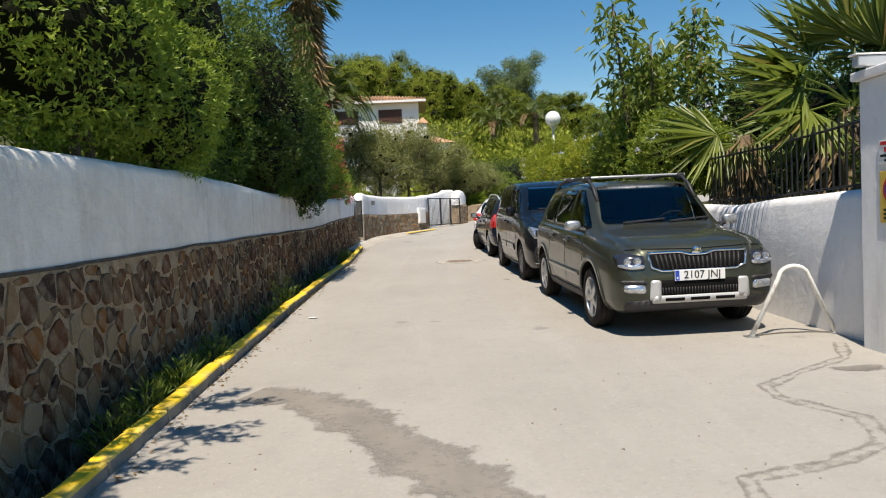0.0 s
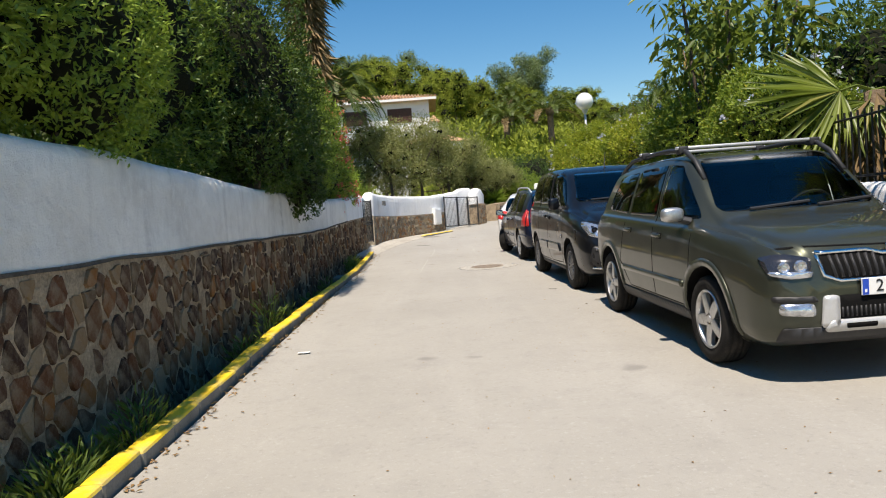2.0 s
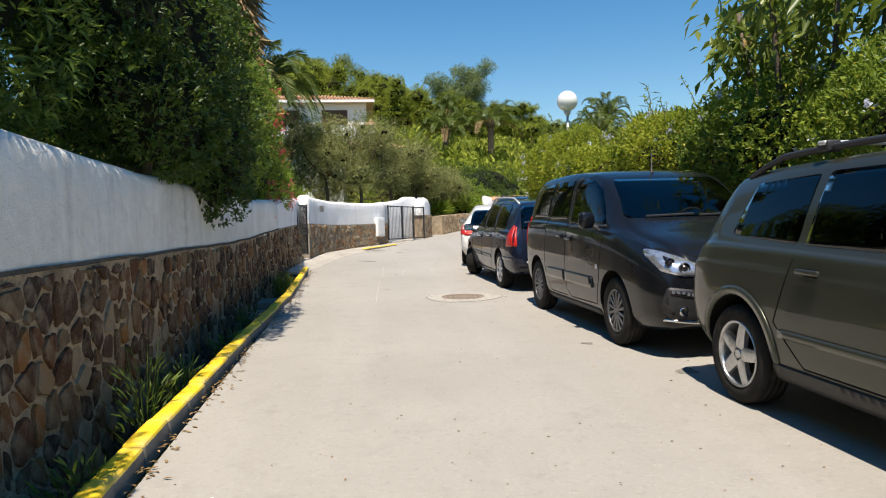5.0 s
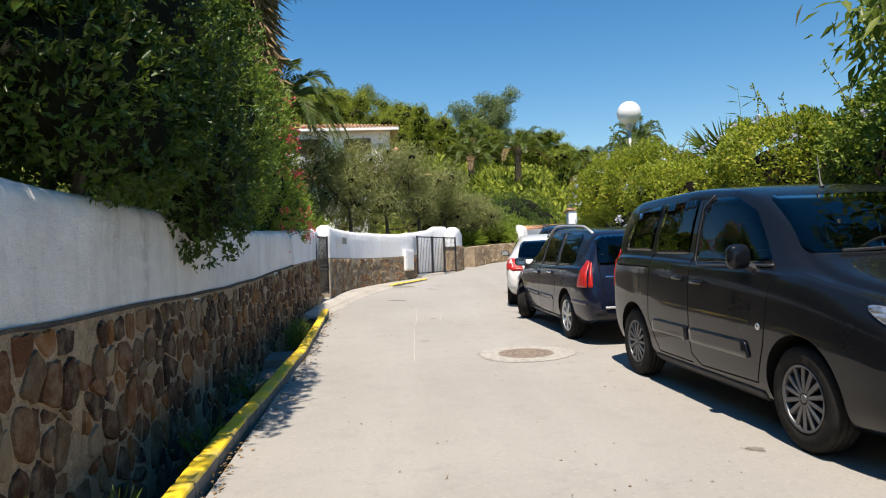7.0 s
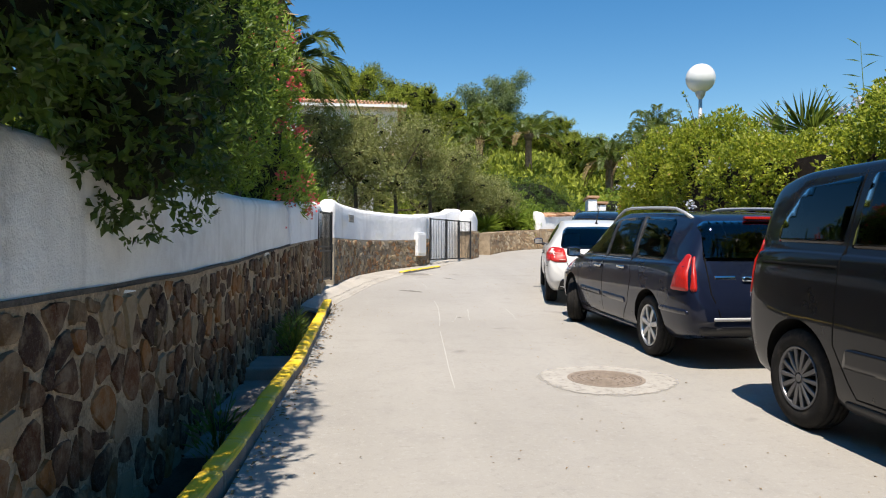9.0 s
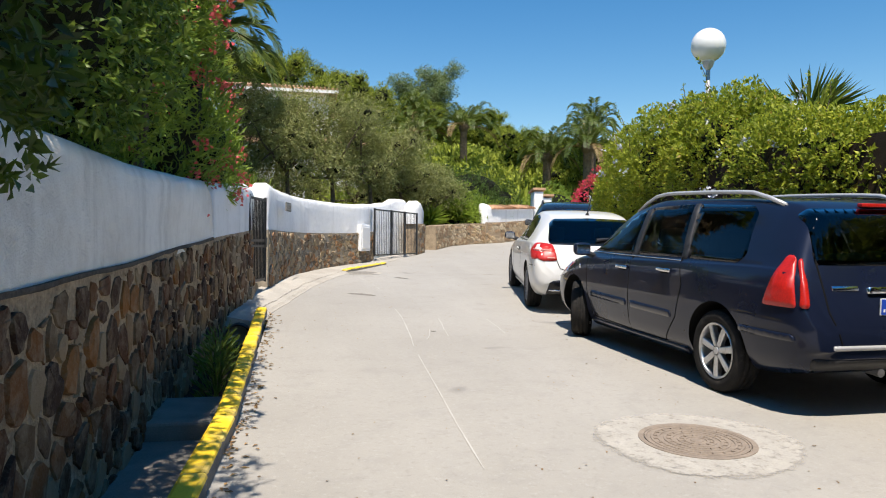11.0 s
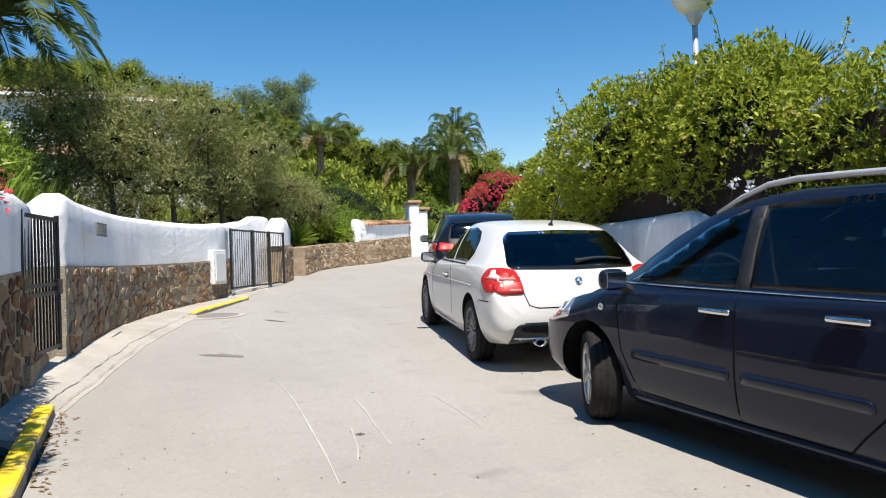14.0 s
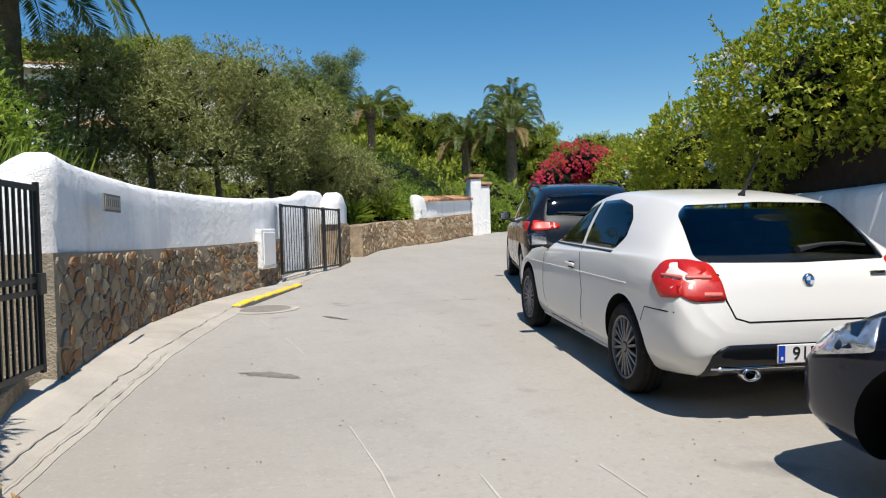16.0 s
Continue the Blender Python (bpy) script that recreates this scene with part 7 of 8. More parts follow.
crown = [((r0.normal() * 2.3, r0.normal() * 1.8, 26.3 - ez - 7.5 * r0.random() ** 0.8), (1.4 + 0.9 * r0.random(),) * 2 + (1.3,)) for _ in range(22)]
tree("eucalyptus_tree", (16.3, 117, ez), 27 - ez, crown, 26000, 0.34, F_EUC, "tall grey-green eucalyptus rising over the hilltop", 0.4, width=0.3, droop=0.35, depth=0.8, limbs=15)
crown = [((r0.normal() * 3.2, r0.normal() * 2, 5.5 + 2.4 * r0.random()), (1.8, 1.8, 1.3)) for _ in range(12)]
tree("broad_tree", hill_at(-7.5, 128), 9.0, crown, 16000, 0.32, F_EUC, "broad grey-green tree on the skyline", 0.3, width=0.3, depth=0.45, core=0.4)

# undergrowth between the pines
n = 24000
X, Y = -45 + 120 * rng.random(n), 78 + 80 * rng.random(n)
X[15000:], Y[15000:] = -6 + 34 * rng.random(9000), 45 + 36 * rng.random(9000)
free = X < np.array([LEFT_EDGE(v) for v in Y]) - 2.5
X, Y = X[free | (Y > 78)], Y[free | (Y > 78)]
n = len(X)
tuft = np.abs(np.sin(X * 0.55 + 1.3 * np.sin(Y * 0.4)) * np.sin(Y * 0.5 + np.sin(X * 0.3)))
P = np.stack([X, Y, np.array([land(a, b) for a, b in zip(X, Y)]) + tuft * 1.5 * rng.random(n)], 1)
P = np.repeat(P, 5, 0) + rng.normal(size=(5 * n, 3)) * [0.45, 0.45, 0.22]
scrub = attach("hillside_scrub", leaf_mesh("hillside_scrub", P, rng.normal(size=P.shape) + [0, -0.3, 0.8], rng.normal(size=P.shape) * 0.6 + [0, -0.5, 1], 0.5 + 0.5 * rng.random(len(P)), 0.26, F_PINE), None)
tagged(scrub, "dense yellow-green scrub covering the hillside", "scrub", kind="stuff")

# sprigs of the hedge reaching out over the kerb
for hedge, spans in ((hedge_a, (3.2, 4.7)),):
    for k in range(7):
        y = spans[0] + (spans[1] - spans[0]) * (k + 0.5 * random.random()) / 7
        a = Vector((-2.0, y, 2.75 + 0.9 * random.random()))
        e = Vector((-1.72 + 0.42 * random.random() ** 2.2, y + random.uniform(-0.35, 0.35), a.z + random.uniform(-0.25, 0.2)))
        off = Vector(hedge.location)
        bm = bmesh.new()
        tube(bm, [a - off, a.lerp(e, 0.5) + Vector((0, 0, 0.05)) - off, e - off], [0.010, 0.007, 0.003], 5)
        sp = part("sprig", bm, M_BARK, hedge)
        m = 70
        f = 0.25 + 0.75 * rng.random(m)
        P = np.array([tuple(a.lerp(e, v) - off) for v in f]) + rng.normal(size=(m, 3)) * 0.04
        attach("leaves", leaf_mesh("leaves", P, rng.normal(size=(m, 3)) * 0.7 + np.array(e - a) * 1.2, rng.normal(size=(m, 3)) * 0.3 + [0, 0, 1], 0.08 + 0.06 * rng.random(m), 0.034, F_HEDGE), sp)

# dense shrubs behind the iron fence
bush("garden_shrub", (5.9, 9.4, GROUND(9.4) - 0.05), [((5.95, 8.4, 1.9), (0.75, 1.2, 1.0)), ((6.1, 10.4, 2.2), (0.85, 1.3, 1.15))], 12000, 0.10, F_HEDGE, "dense dark green shrub behind the iron fence", stems=4, lump=0.25)
bush("garden_shrub", (6.3, 12.6, GROUND(12.6) - 0.05), [((5.9, 12.4, 2.5), (0.9, 1.3, 1.25)), ((7.2, 13.6, 2.7), (1.2, 1.6, 1.4))], 12000, 0.10, F_HEDGE, "dense dark green shrub behind the hedge", stems=4, lump=0.25)

# weeds in the ditch
for (x, y, h, n) in ((-2.02, 6.6, 0.40, 420), (-1.98, 7.5, 0.44, 420), (-2.1, 7.0, 0.34, 360), (-2.06, 6.0, 0.36, 300), (-2.05, 11.4, 0.66, 130), (-2.0, 10.1, 0.32, 220), (-2.1, 12.6, 0.3, 200), (-2.0, 14.2, 0.28, 160), (-2.02, 19.9, 0.42, 240), (-2.1, 20.8, 0.36, 220), (-2.08, 5.4, 0.3, 180), (-2.1, 16.4, 0.28, 120)):
    b = base_of("weed_clump", Matrix.Translation((x, y, GROUND(y) - 0.30)), "green weeds growing in the shaded ditch", "weed", "weeds in the ditch")
    a = rng.random(n) * 6.283
    rr = np.sqrt(rng.random(n)) * 0.16
    hh = rng.random(n)
    P = np.stack([np.cos(a) * rr * 0.9, np.sin(a) * rr * 2.2, hh * (h + 0.16) * (1 - rr * 2)], 1)
    D = np.stack([np.cos(a) * 0.7, np.sin(a) * 0.7, 0.3 + 0.7 * rng.random(n)], 1)
    attach("leaves", leaf_mesh("leaves", P, D, rng.normal(size=(n, 3)), 0.07 + 0.07 * rng.random(n), 0.018, F_WEED), b)
    bm = bmesh.new()
    for k in range(9):
        q = Vector((0.10 * math.cos(k * 2.4), 0.22 * math.sin(k * 2.4), (h + 0.2) * (0.6 + 0.05 * k)))
        tube(bm, [(0, 0.02 * k - 0.08, 0), q * 0.5 + Vector((0, 0, 0.03)), q], [0.005, 0.004, 0.002], 4)
    tagged(part("stalks", bm, F_WEED, b), kind="stuff")

# ---- the right-hand side: wall, fence, gate pillar, lamp ----
RW = [(4.25, 6.75), (4.18, 9), (4.12, 14), (3.86, 20), (3.78, 22.25)]
RW2 = [(3.80, 22.3), (4.0, 23.8), (4.5, 25.4), (5.2, 27.0), (6.7, 30.0), (8.6, 33.5)]
RW_TOP = table([(6, 1.47), (9.5, 1.34), (14, 1.42), (22.25, 1.70)])
RW2_TOP = table([(22.3, 1.93), (24, 1.88), (27, 1.95), (34, 2.3)])


def flipped(path):
    return path[::-1]


wall_along("wall_right", flipped(RW), 0.22, lambda x, y: GROUND(y) - 0.4, lambda x, y: RW_TOP(y), M_GREYWALL, "grey rendered boundary wall with cracks and patches", 0.03)
wall_along("wall_right_upper", flipped(RW2), 0.22, lambda x, y: GROUND(y) - 0.4, lambda x, y: RW2_TOP(y), M_GREYWALL, "pale grey boundary wall beside the white car", 0.015)
M_REED = plain("dark_heather_screen", (0.045, 0.032, 0.024), 0.95, var=0.4, scale=14, fine=120, bump=0.8, dist=0.02)
bm = bmesh.new()
pts = [(x + 0.14, y) for x, y in RW[2:] + RW2[1:5]]
for (ax, ay), (bx, by) in zip(pts, pts[1:]):
    n = max(1, int(math.hypot(bx - ax, by - ay) / 0.5))
    for k in range(n):
        x0, y0, x1, y1 = ax + (bx - ax) * k / n, ay + (by - ay) * k / n, ax + (bx - ax) * (k + 1) / n, ay + (by - ay) * (k + 1) / n
        zt = 2.0 + 0.05 * y0 * 0.5 + 0.04 * math.sin(3.1 * y0)
        q = [bm.verts.new(p) for p in ((x0, y0, GROUND(y0) + 0.9), (x1, y1, GROUND(y1) + 0.9), (x1, y1, zt), (x0, y0, zt), (x0 + 0.03, y0, GROUND(y0) + 0.9), (x1 + 0.03, y1, GROUND(y1) + 0.9), (x1 + 0.03, y1, zt), (x0 + 0.03, y0, zt))]
        for f in ((0, 1, 2, 3), (5, 4, 7, 6), (3, 2, 6, 7)):
            bm.faces.new([q[i] for i in f])
tagged(part("heather_screen", bm, M_REED), "dark brown heather screen on top of the boundary wall", "fence", kind="structure")

fence = base_of("iron_fence", Matrix.Translation((4.35, 8.6, 0)), "black iron bar fence standing on the grey wall", "fence")
for k in range(34):
    y = -1.75 + 0.115 * k
    z0 = RW_TOP(8.6 + y) - 0.05
    bm = bmesh.new()
    box(bm, -0.008, y - 0.008, z0, 0.008, y + 0.008, z0 + 0.78)
    part("bar", bm, M_IRON, fence)
for zz in (0.10, 0.70):
    bm = bmesh.new()
    tube(bm, [(0, -1.78, RW_TOP(6.8) + zz - 0.05), (0, 0.2, RW_TOP(8.8) + zz - 0.05), (0, 2.08, RW_TOP(10.7) + zz - 0.05)], 0.014, 6)
    part("rail", bm, M_IRON, fence)

pillar = base_of("gate_pillar", Matrix.Translation((4.42, 6.3, GROUND(6.3))), "white rendered gate pillar carrying small signs", "pillar")
bm = bmesh.new()
box(bm, -0.32, -0.42, -0.3, 0.34, 0.40, 2.40, 0.02)
part("shaft", bm, M_GREYWALL, pillar)
bm = bmesh.new()
box(bm, -0.37, -0.47, 2.40, 0.39, 0.45, 2.48, 0.015)
part("cap", bm, M_GREYWALL, pillar)
sign = base_of("warning_sign", pillar.matrix_world @ Matrix.Translation((-0.325, -0.06, 0)), "small white warning sign with red print on the pillar", "sign")
M_RED_PRINT = plain("red_sign_print", (0.55, 0.03, 0.03), 0.5, var=0.1, bump=0)
M_YELLOWSIGN = plain("faded_yellow_sign", (0.62, 0.42, 0.07), 0.5, var=0.12, scale=10, bump=0.03)
bm = bmesh.new()
box(bm, -0.008, -0.17, 1.64, 0.0, 0.17, 1.84, 0.003)
part("board", bm, M_PLATE, sign)
for k, (z0, z1) in enumerate(((1.80, 1.83), (1.74, 1.78), (1.70, 1.72), (1.66, 1.68))):
    bm = bmesh.new()
    box(bm, -0.011, -0.15, z0, -0.007, 0.15 - 0.05 * (k % 2), z1)
    part("print_bar", bm, M_RED_PRINT if k < 2 else M_INK, sign)
sign = base_of("no_parking_sign", pillar.matrix_world @ Matrix.Translation((-0.325, -0.06, 0)), "yellow plate with a red and blue no-parking roundel", "sign")
bm = bmesh.new()
box(bm, -0.008, -0.17, 1.14, 0.0, 0.17, 1.58, 0.004)
part("board", bm, M_YELLOWSIGN, sign)
for r, m, d in ((0.125, M_RED_PRINT, 0.010), (0.095, M_EU, 0.013)):
    bm = bmesh.new()
    lathe(bm, [(0.001, -d), (r, -d), (r, -0.004)], 24, "x", (0, 0, 1.42))
    part("roundel", bm, m, sign)
bm = bmesh.new()
for v in box(bm, -0.016, -0.11, -0.013, -0.012, 0.11, 0.013):
    v.co = Matrix.Rotation(radians(45), 3, "X") @ v.co + Vector((0, 0, 1.42))
part("slash", bm, M_RED_PRINT, sign)
for k in range(3):
    bm = bmesh.new()
    box(bm, -0.011, -0.12, 1.17 + 0.035 * k, -0.007, 0.12, 1.19 + 0.035 * k)
    part("print_bar", bm, M_INK, sign)
cctv = base_of("security_camera", Matrix.Translation((4.28, 6.55, GROUND(6.3) + 2.48)), "white box security camera on the gate pillar", "camera")
bm = bmesh.new()
box(bm, -0.30, -0.05, 0.02, 0.14, 0.05, 0.11, 0.012)
part("housing", bm, M_SILVER, cctv)
bm = bmesh.new()
box(bm, -0.33, -0.06, 0.115, 0.16, 0.06, 0.13, 0.004)
part("sunshade", bm, M_PLATE, cctv)
bm = bmesh.new()
tube(bm, [(0.02, 0, -0.01), (0.02, 0, 0.03)], 0.02, 8)
part("bracket", bm, M_SILVER, cctv)

# white hoop barrier by the first car
hoop = base_of("hoop_barrier", Matrix.Translation((3.80, 7.36, GROUND(7.36))), "white painted steel hoop barrier folded by the wall", "barrier")
M_HOOP = plain("chipped_white_paint", (0.72, 0.72, 0.68), 0.5, var=0.12, scale=12, bump=0.1, dirt=(0.35, 0.25, 0.15))
bm = bmesh.new()
arc = [(-0.42, 0, 0.0), (-0.14, 0.0, 0.56)] + [(0.02 + 0.15 * math.cos(a), 0, 0.58 + 0.11 * math.sin(a)) for a in [radians(150 - 20 * k) for k in range(7)]] + [(0.44, 0.0, 0.0)]
tube(bm, arc, 0.024, 10)
part("tube", bm, M_HOOP, hoop, "", True)
for x in (-0.42, 0.44):
    bm = bmesh.new()
    box(bm, x - 0.06, -0.06, -0.005, x + 0.06, 0.06, 0.010, 0.003)
    part("foot_plate", bm, M_ALLOY, hoop)
bm = bmesh.new()
tube(bm, [(-0.40, 0.02, 0.012), (-0.1, 0.10, 0.012), (0.2, 0.09, 0.012), (0.44, 0.0, 0.014)], 0.008, 5)
part("lock_bar", bm, M_KERB, hoop)

lamp = base_of("street_lamp", Matrix.Translation((4.45, 23.0, GROUND(23))), "grey steel lamp post with a white globe above the hedge", "street lamp")
M_GLOBE = plain("opal_white_globe", (0.82, 0.81, 0.76), 0.25, var=0.04, scale=3, bump=0.0, coat=0.5)
bm = bmesh.new()
tube(bm, [(0, 0, -0.05), (0, 0, 0.9), (0, 0, 0.92), (0, 0, 3.58)], [0.06, 0.06, 0.036, 0.03], 12)
part("post", bm, M_SILVER, lamp, "", True)
bm = bmesh.new()
lathe(bm, [(0.03, 3.50), (0.07, 3.56), (0.09, 3.62), (0.09, 3.66)], 16, "z")
part("collar", bm, M_SILVER, lamp, "", True)
bm = bmesh.new()
bmesh.ops.create_uvsphere(bm, u_segments=32, v_segments=20, radius=0.245, matrix=Matrix.Translation((0, 0, 3.86)))
part("globe", bm, M_GLOBE, lamp, "opal white glass globe", True)

# ---- kerb of painted blocks along the ditch ----
kerb = base_of("yellow_kerb", Matrix.Translation((-1.78, 0, 0)), "yellow painted concrete kerb between lane and ditch", "kerb", kind="structure")
block = None
blocks = []
for k in range(6):
    bm = bmesh.new()
    box(bm, -0.064, -0.246, -0.45, 0.064, 0.246, 0.098, 0.022)
    for v in bm.verts:
        v.co += Vector((0.008 * noise.noise(v.co * 7 + Vector((k, 0, 0))), 0, 0.010 * noise.noise(v.co * 6 + Vector((0, k, 0)))))
    me = mesh_of(bm, "kerb_block", [M_KERB, M_YELLOW])
    for f in me.polygons:
        f.material_index = 1 if f.center.z > 0.04 and f.normal.z > 0.2 else 0
    blocks.append(me)
KERB_X = table([(-20, -1.76), (4, -1.77), (10, -1.85), (14, -1.84), (18, -1.75), (20, -1.78), (22.7, -1.83)])
for k in range(86):
    y = -20 + k * 0.5 + 0.25
    o = new("kerb_block", blocks[(k * 7) % 6])
    o.parent = kerb
    o.location = (KERB_X(y) + 1.78 + random.uniform(-0.006, 0.006), y, GROUND(y) + random.uniform(-0.008, 0.008))
    o.rotation_euler = (math.atan((GROUND(y + 0.5) - GROUND(y - 0.5))), random.uniform(-0.02, 0.02), random.uniform(-0.012, 0.012) + math.atan(-(KERB_X(y + 0.3) - KERB_X(y - 0.3)) / 0.6))
kerb2 = base_of("short_yellow_kerb", Matrix.Translation((0, 0, 0)), "short yellow kerb strip before the drive gate", "kerb", kind="structure")
for k in range(6):
    t = (k + 0.5) / 6
    x, y = -0.46 + 1.12 * t, 28.9 + 2.5 * t
    o = new("kerb_block", blocks[k])
    o.parent = kerb2
    o.location = (x, y, GROUND(y) - 0.02 - 0.03 * t)
    o.rotation_euler = (0.045, 0, -math.atan2(1.12, 2.5))

# drain pipe, slab, fallen leaves, litter
pipe = base_of("drain_pipe", Matrix.Translation((-2.05, 22.15, GROUND(22) - 0.12)), "black drain pipe opening under the concrete apron", "pipe")
bm = bmesh.new()
lathe(bm, [(0.115, 0.5), (0.125, 0.0), (0.145, 0.0), (0.145, 0.5)], 24, "y")
part("rim", bm, M_IRON, pipe, "", True)
bm = bmesh.new()
lathe(bm, [(0.001, 0.25), (0.12, 0.25)], 24, "y")
part("bore", bm, M_SEAM, pipe)
bm = bmesh.new()
for k, (y0, y1, dz) in enumerate(((17.3, 18.6, -0.20), (18.6, 19.4, -0.12), (16.4, 17.3, -0.28))):
    box(bm, WALL_X(y0) + 0.03, y0, GROUND(y0) - 0.6, -1.84, y1, GROUND(y0) + dz, 0.02)
tagged(part("ditch_step", bm, M_KERB), "stepped concrete slab in the bottom of the ditch", "step", kind="structure")
M_DEADLEAF = foliage("fallen_dry_leaf", (0.14, 0.07, 0.03), (0.42, 0.26, 0.12), 0.8, 0.1)
n = 620
Y = 3 + 20 * rng.random(n) ** 0.8
X = np.array([KERB_X(v) for v in Y]) + 0.07 + np.abs(rng.normal(size=n)) * 0.07
Z = np.array([GROUND(v) for v in Y]) + 0.006
D = np.stack([rng.normal(size=n), rng.normal(size=n), 0.15 * rng.random(n)], 1)
litter = attach("fallen_leaves", leaf_mesh("fallen_leaves", np.stack([X, Y, Z], 1), D, np.tile([0.1, 0.1, 1.0], (n, 1)), 0.03 + 0.03 * rng.random(n), 0.02, M_DEADLEAF), None)
tagged(litter, "dry brown leaves gathered along the yellow kerb", "leaves", kind="stuff")
n = 1500
Y = 2 + 40 * rng.random(n)
X = np.array([LEFT_EDGE(v) for v in Y]) + np.array([RIGHT_EDGE(v) - LEFT_EDGE(v) for v in Y]) * rng.random(n)
Z = np.array([GROUND(v) for v in Y]) + 0.003
D = np.stack([rng.normal(size=n), rng.normal(size=n), 0.3 * rng.random(n)], 1)
grit = attach("road_grit", leaf_mesh("road_grit", np.stack([X, Y, Z], 1), D, np.tile([0.1, 0.1, 1.0], (n, 1)), 0.012 + 0.02 * rng.random(n) ** 3, 0.012, M_DEADLEAF), None)
tagged(grit, "scattered grit and leaf crumbs on the lane", "grit", kind="stuff")
paper = base_of("paper_scrap", Matrix.Translation((-1.36, 9.85, GROUND(9.85) + 0.004)), "crumpled white paper scrap beside the kerb", "litter")
bm = bmesh.new()
g = [[bm.verts.new((0.03 * i - 0.06, 0.022 * j - 0.03, 0.012 + 0.012 * noise.noise(Vector((i * 0.9, j * 1.1, 0))))) for i in range(5)] for j in range(4)]
for a, b in zip(g, g[1:]):
    for k in range(4):
        bm.faces.new((a[k], a[k + 1], b[k + 1], b[k]))
part("sheet", bm, M_PLATE, paper)

M_CUT = plain("filled_trench_asphalt", (0.43, 0.405, 0.36), 0.95, var=0.2, scale=5, fine=90, bump=0.7, dist=0.02)
def soft_edged(m):
    """Lets a thin film thin out to nothing at its rim, in a ragged line."""
    nt = m.node_tree
    att = nt.nodes.new("ShaderNodeAttribute")
    att.attribute_name = "body"
    out = nt.nodes["Material Output"]
    clear = nt.nodes.new("ShaderNodeBsdfTransparent")
    mx = nt.nodes.new("ShaderNodeMixShader")
    edge = noised(nt, 14, 5, 0.7)
    add = nt.nodes.new("ShaderNodeMath")
    add.operation = "ADD"
    nt.links.new(att.outputs["Fac"], add.inputs[0])
    nt.links.new(ramp(nt, edge, 0.3, 0.7, -0.45, 0.25), add.inputs[1])
    nt.links.new(ramp(nt, add.outputs[0], 0.2, 0.8, 0.0, 0.9), mx.inputs[0])
    nt.links.new(clear.outputs[0], mx.inputs[1])
    nt.links.new(nt.nodes["Principled BSDF"].outputs[0], mx.inputs[2])
    nt.links.new(mx.outputs[0], out.inputs["Surface"])
    return m


M_COLLAR = soft_edged(plain("pale_worn_concrete", (0.43, 0.405, 0.36), 0.95, var=0.2, scale=5, fine=90, bump=0.6, dist=0.015))
# manhole with its pale concrete ring
hole = base_of("manhole_cover", Matrix.Translation((1.0, 17.36, GROUND(17.36) + 0.005)) @ pose(0, 0, 0, 1.76), "rusty round manhole cover set in pale concrete", "manhole")
M_RUST = plain("rusty_cast_iron", (0.25, 0.205, 0.165), 0.85, 0.0, var=0.22, scale=9, fine=60, bump=0.4, dist=0.006)
bm = bmesh.new()
body = bm.verts.layers.float.new("body")
rows = []
for r, z, full in ((0.64, 0.000, 0.0), (0.56, 0.002, 0.9), (0.335, 0.006, 1.0)):
    rows.append([bm.verts.new(((r + 0.03 * math.sin(3 * a + 1) * (r > 0.4)) * math.cos(a), (r * 0.97 + 0.02 * math.sin(2 * a) * (r > 0.4)) * math.sin(a), z)) for a in [2 * math.pi * k / 40 for k in range(40)]])
    for v in rows[-1]:
        v[body] = full
for outer, inner in zip(rows, rows[1:]):
    for k in range(40):
        bm.faces.new((outer[k], outer[(k + 1) % 40], inner[(k + 1) % 40], inner[k]))
part("concrete_ring", bm, M_COLLAR, hole, "pale worn concrete collar")
bm = bmesh.new()
lathe(bm, [(0.335, -0.01), (0.335, 0.010), (0.305, 0.010), (0.300, 0.002)], 40)
part("frame", bm, M_RUST, hole)
bm = bmesh.new()
prof = [(0.297, 0.002), (0.297, 0.009)]
for k in range(7):
    r = 0.275 - 0.038 * k
    prof += [(r + 0.012, 0.009), (r + 0.010, 0.004), (r - 0.010, 0.004), (r - 0.012, 0.009)]
prof += [(0.001, 0.009)]
lathe(bm, prof, 40)
part("cover", bm, M_RUST, hole)
for rr in range(3):
    for k in range(10 + 6 * rr):
        a = 2 * math.pi * k / (10 + 6 * rr)
        bm = bmesh.new()
        r = 0.085 + 0.076 * rr
        for v in box(bm, -0.012, -0.006, 0.003, 0.012, 0.006, 0.011):
            v.co = Matrix.Rotation(a, 3, "Z") @ (v.co + Vector((r, 0, 0)))
        part("raised_stud", bm, M_RUST, hole)
small = base_of("drain_cover", Matrix.Translation((-0.12, 28.75, GROUND(28.75) + 0.006)) @ pose(0, 0, 0, 2), "round drain cover with pale worn rim", "manhole")
bm = bmesh.new()
lathe(bm, [(0.44, 0.0), (0.40, 0.004), (0.34, 0.004)], 32)
part("concrete_ring", bm, M_CONC, small)
bm = bmesh.new()
lathe(bm, [(0.34, 0.003), (0.33, 0.007), (0.001, 0.007)], 32)
part("cover", bm, M_KERB, small)

# patches and scratches in the road
M_STAIN = soft_edged(plain("worn_dark_asphalt_film", (0.245, 0.225, 0.195), 0.9, var=0.22, scale=2.2, fine=150, bump=0.3, dist=0.006))
M_SOAK = soft_edged(plain("dark_oil_soaked_asphalt", (0.215, 0.197, 0.172), 0.9, var=0.25, scale=4, fine=120, bump=0.3, dist=0.006))


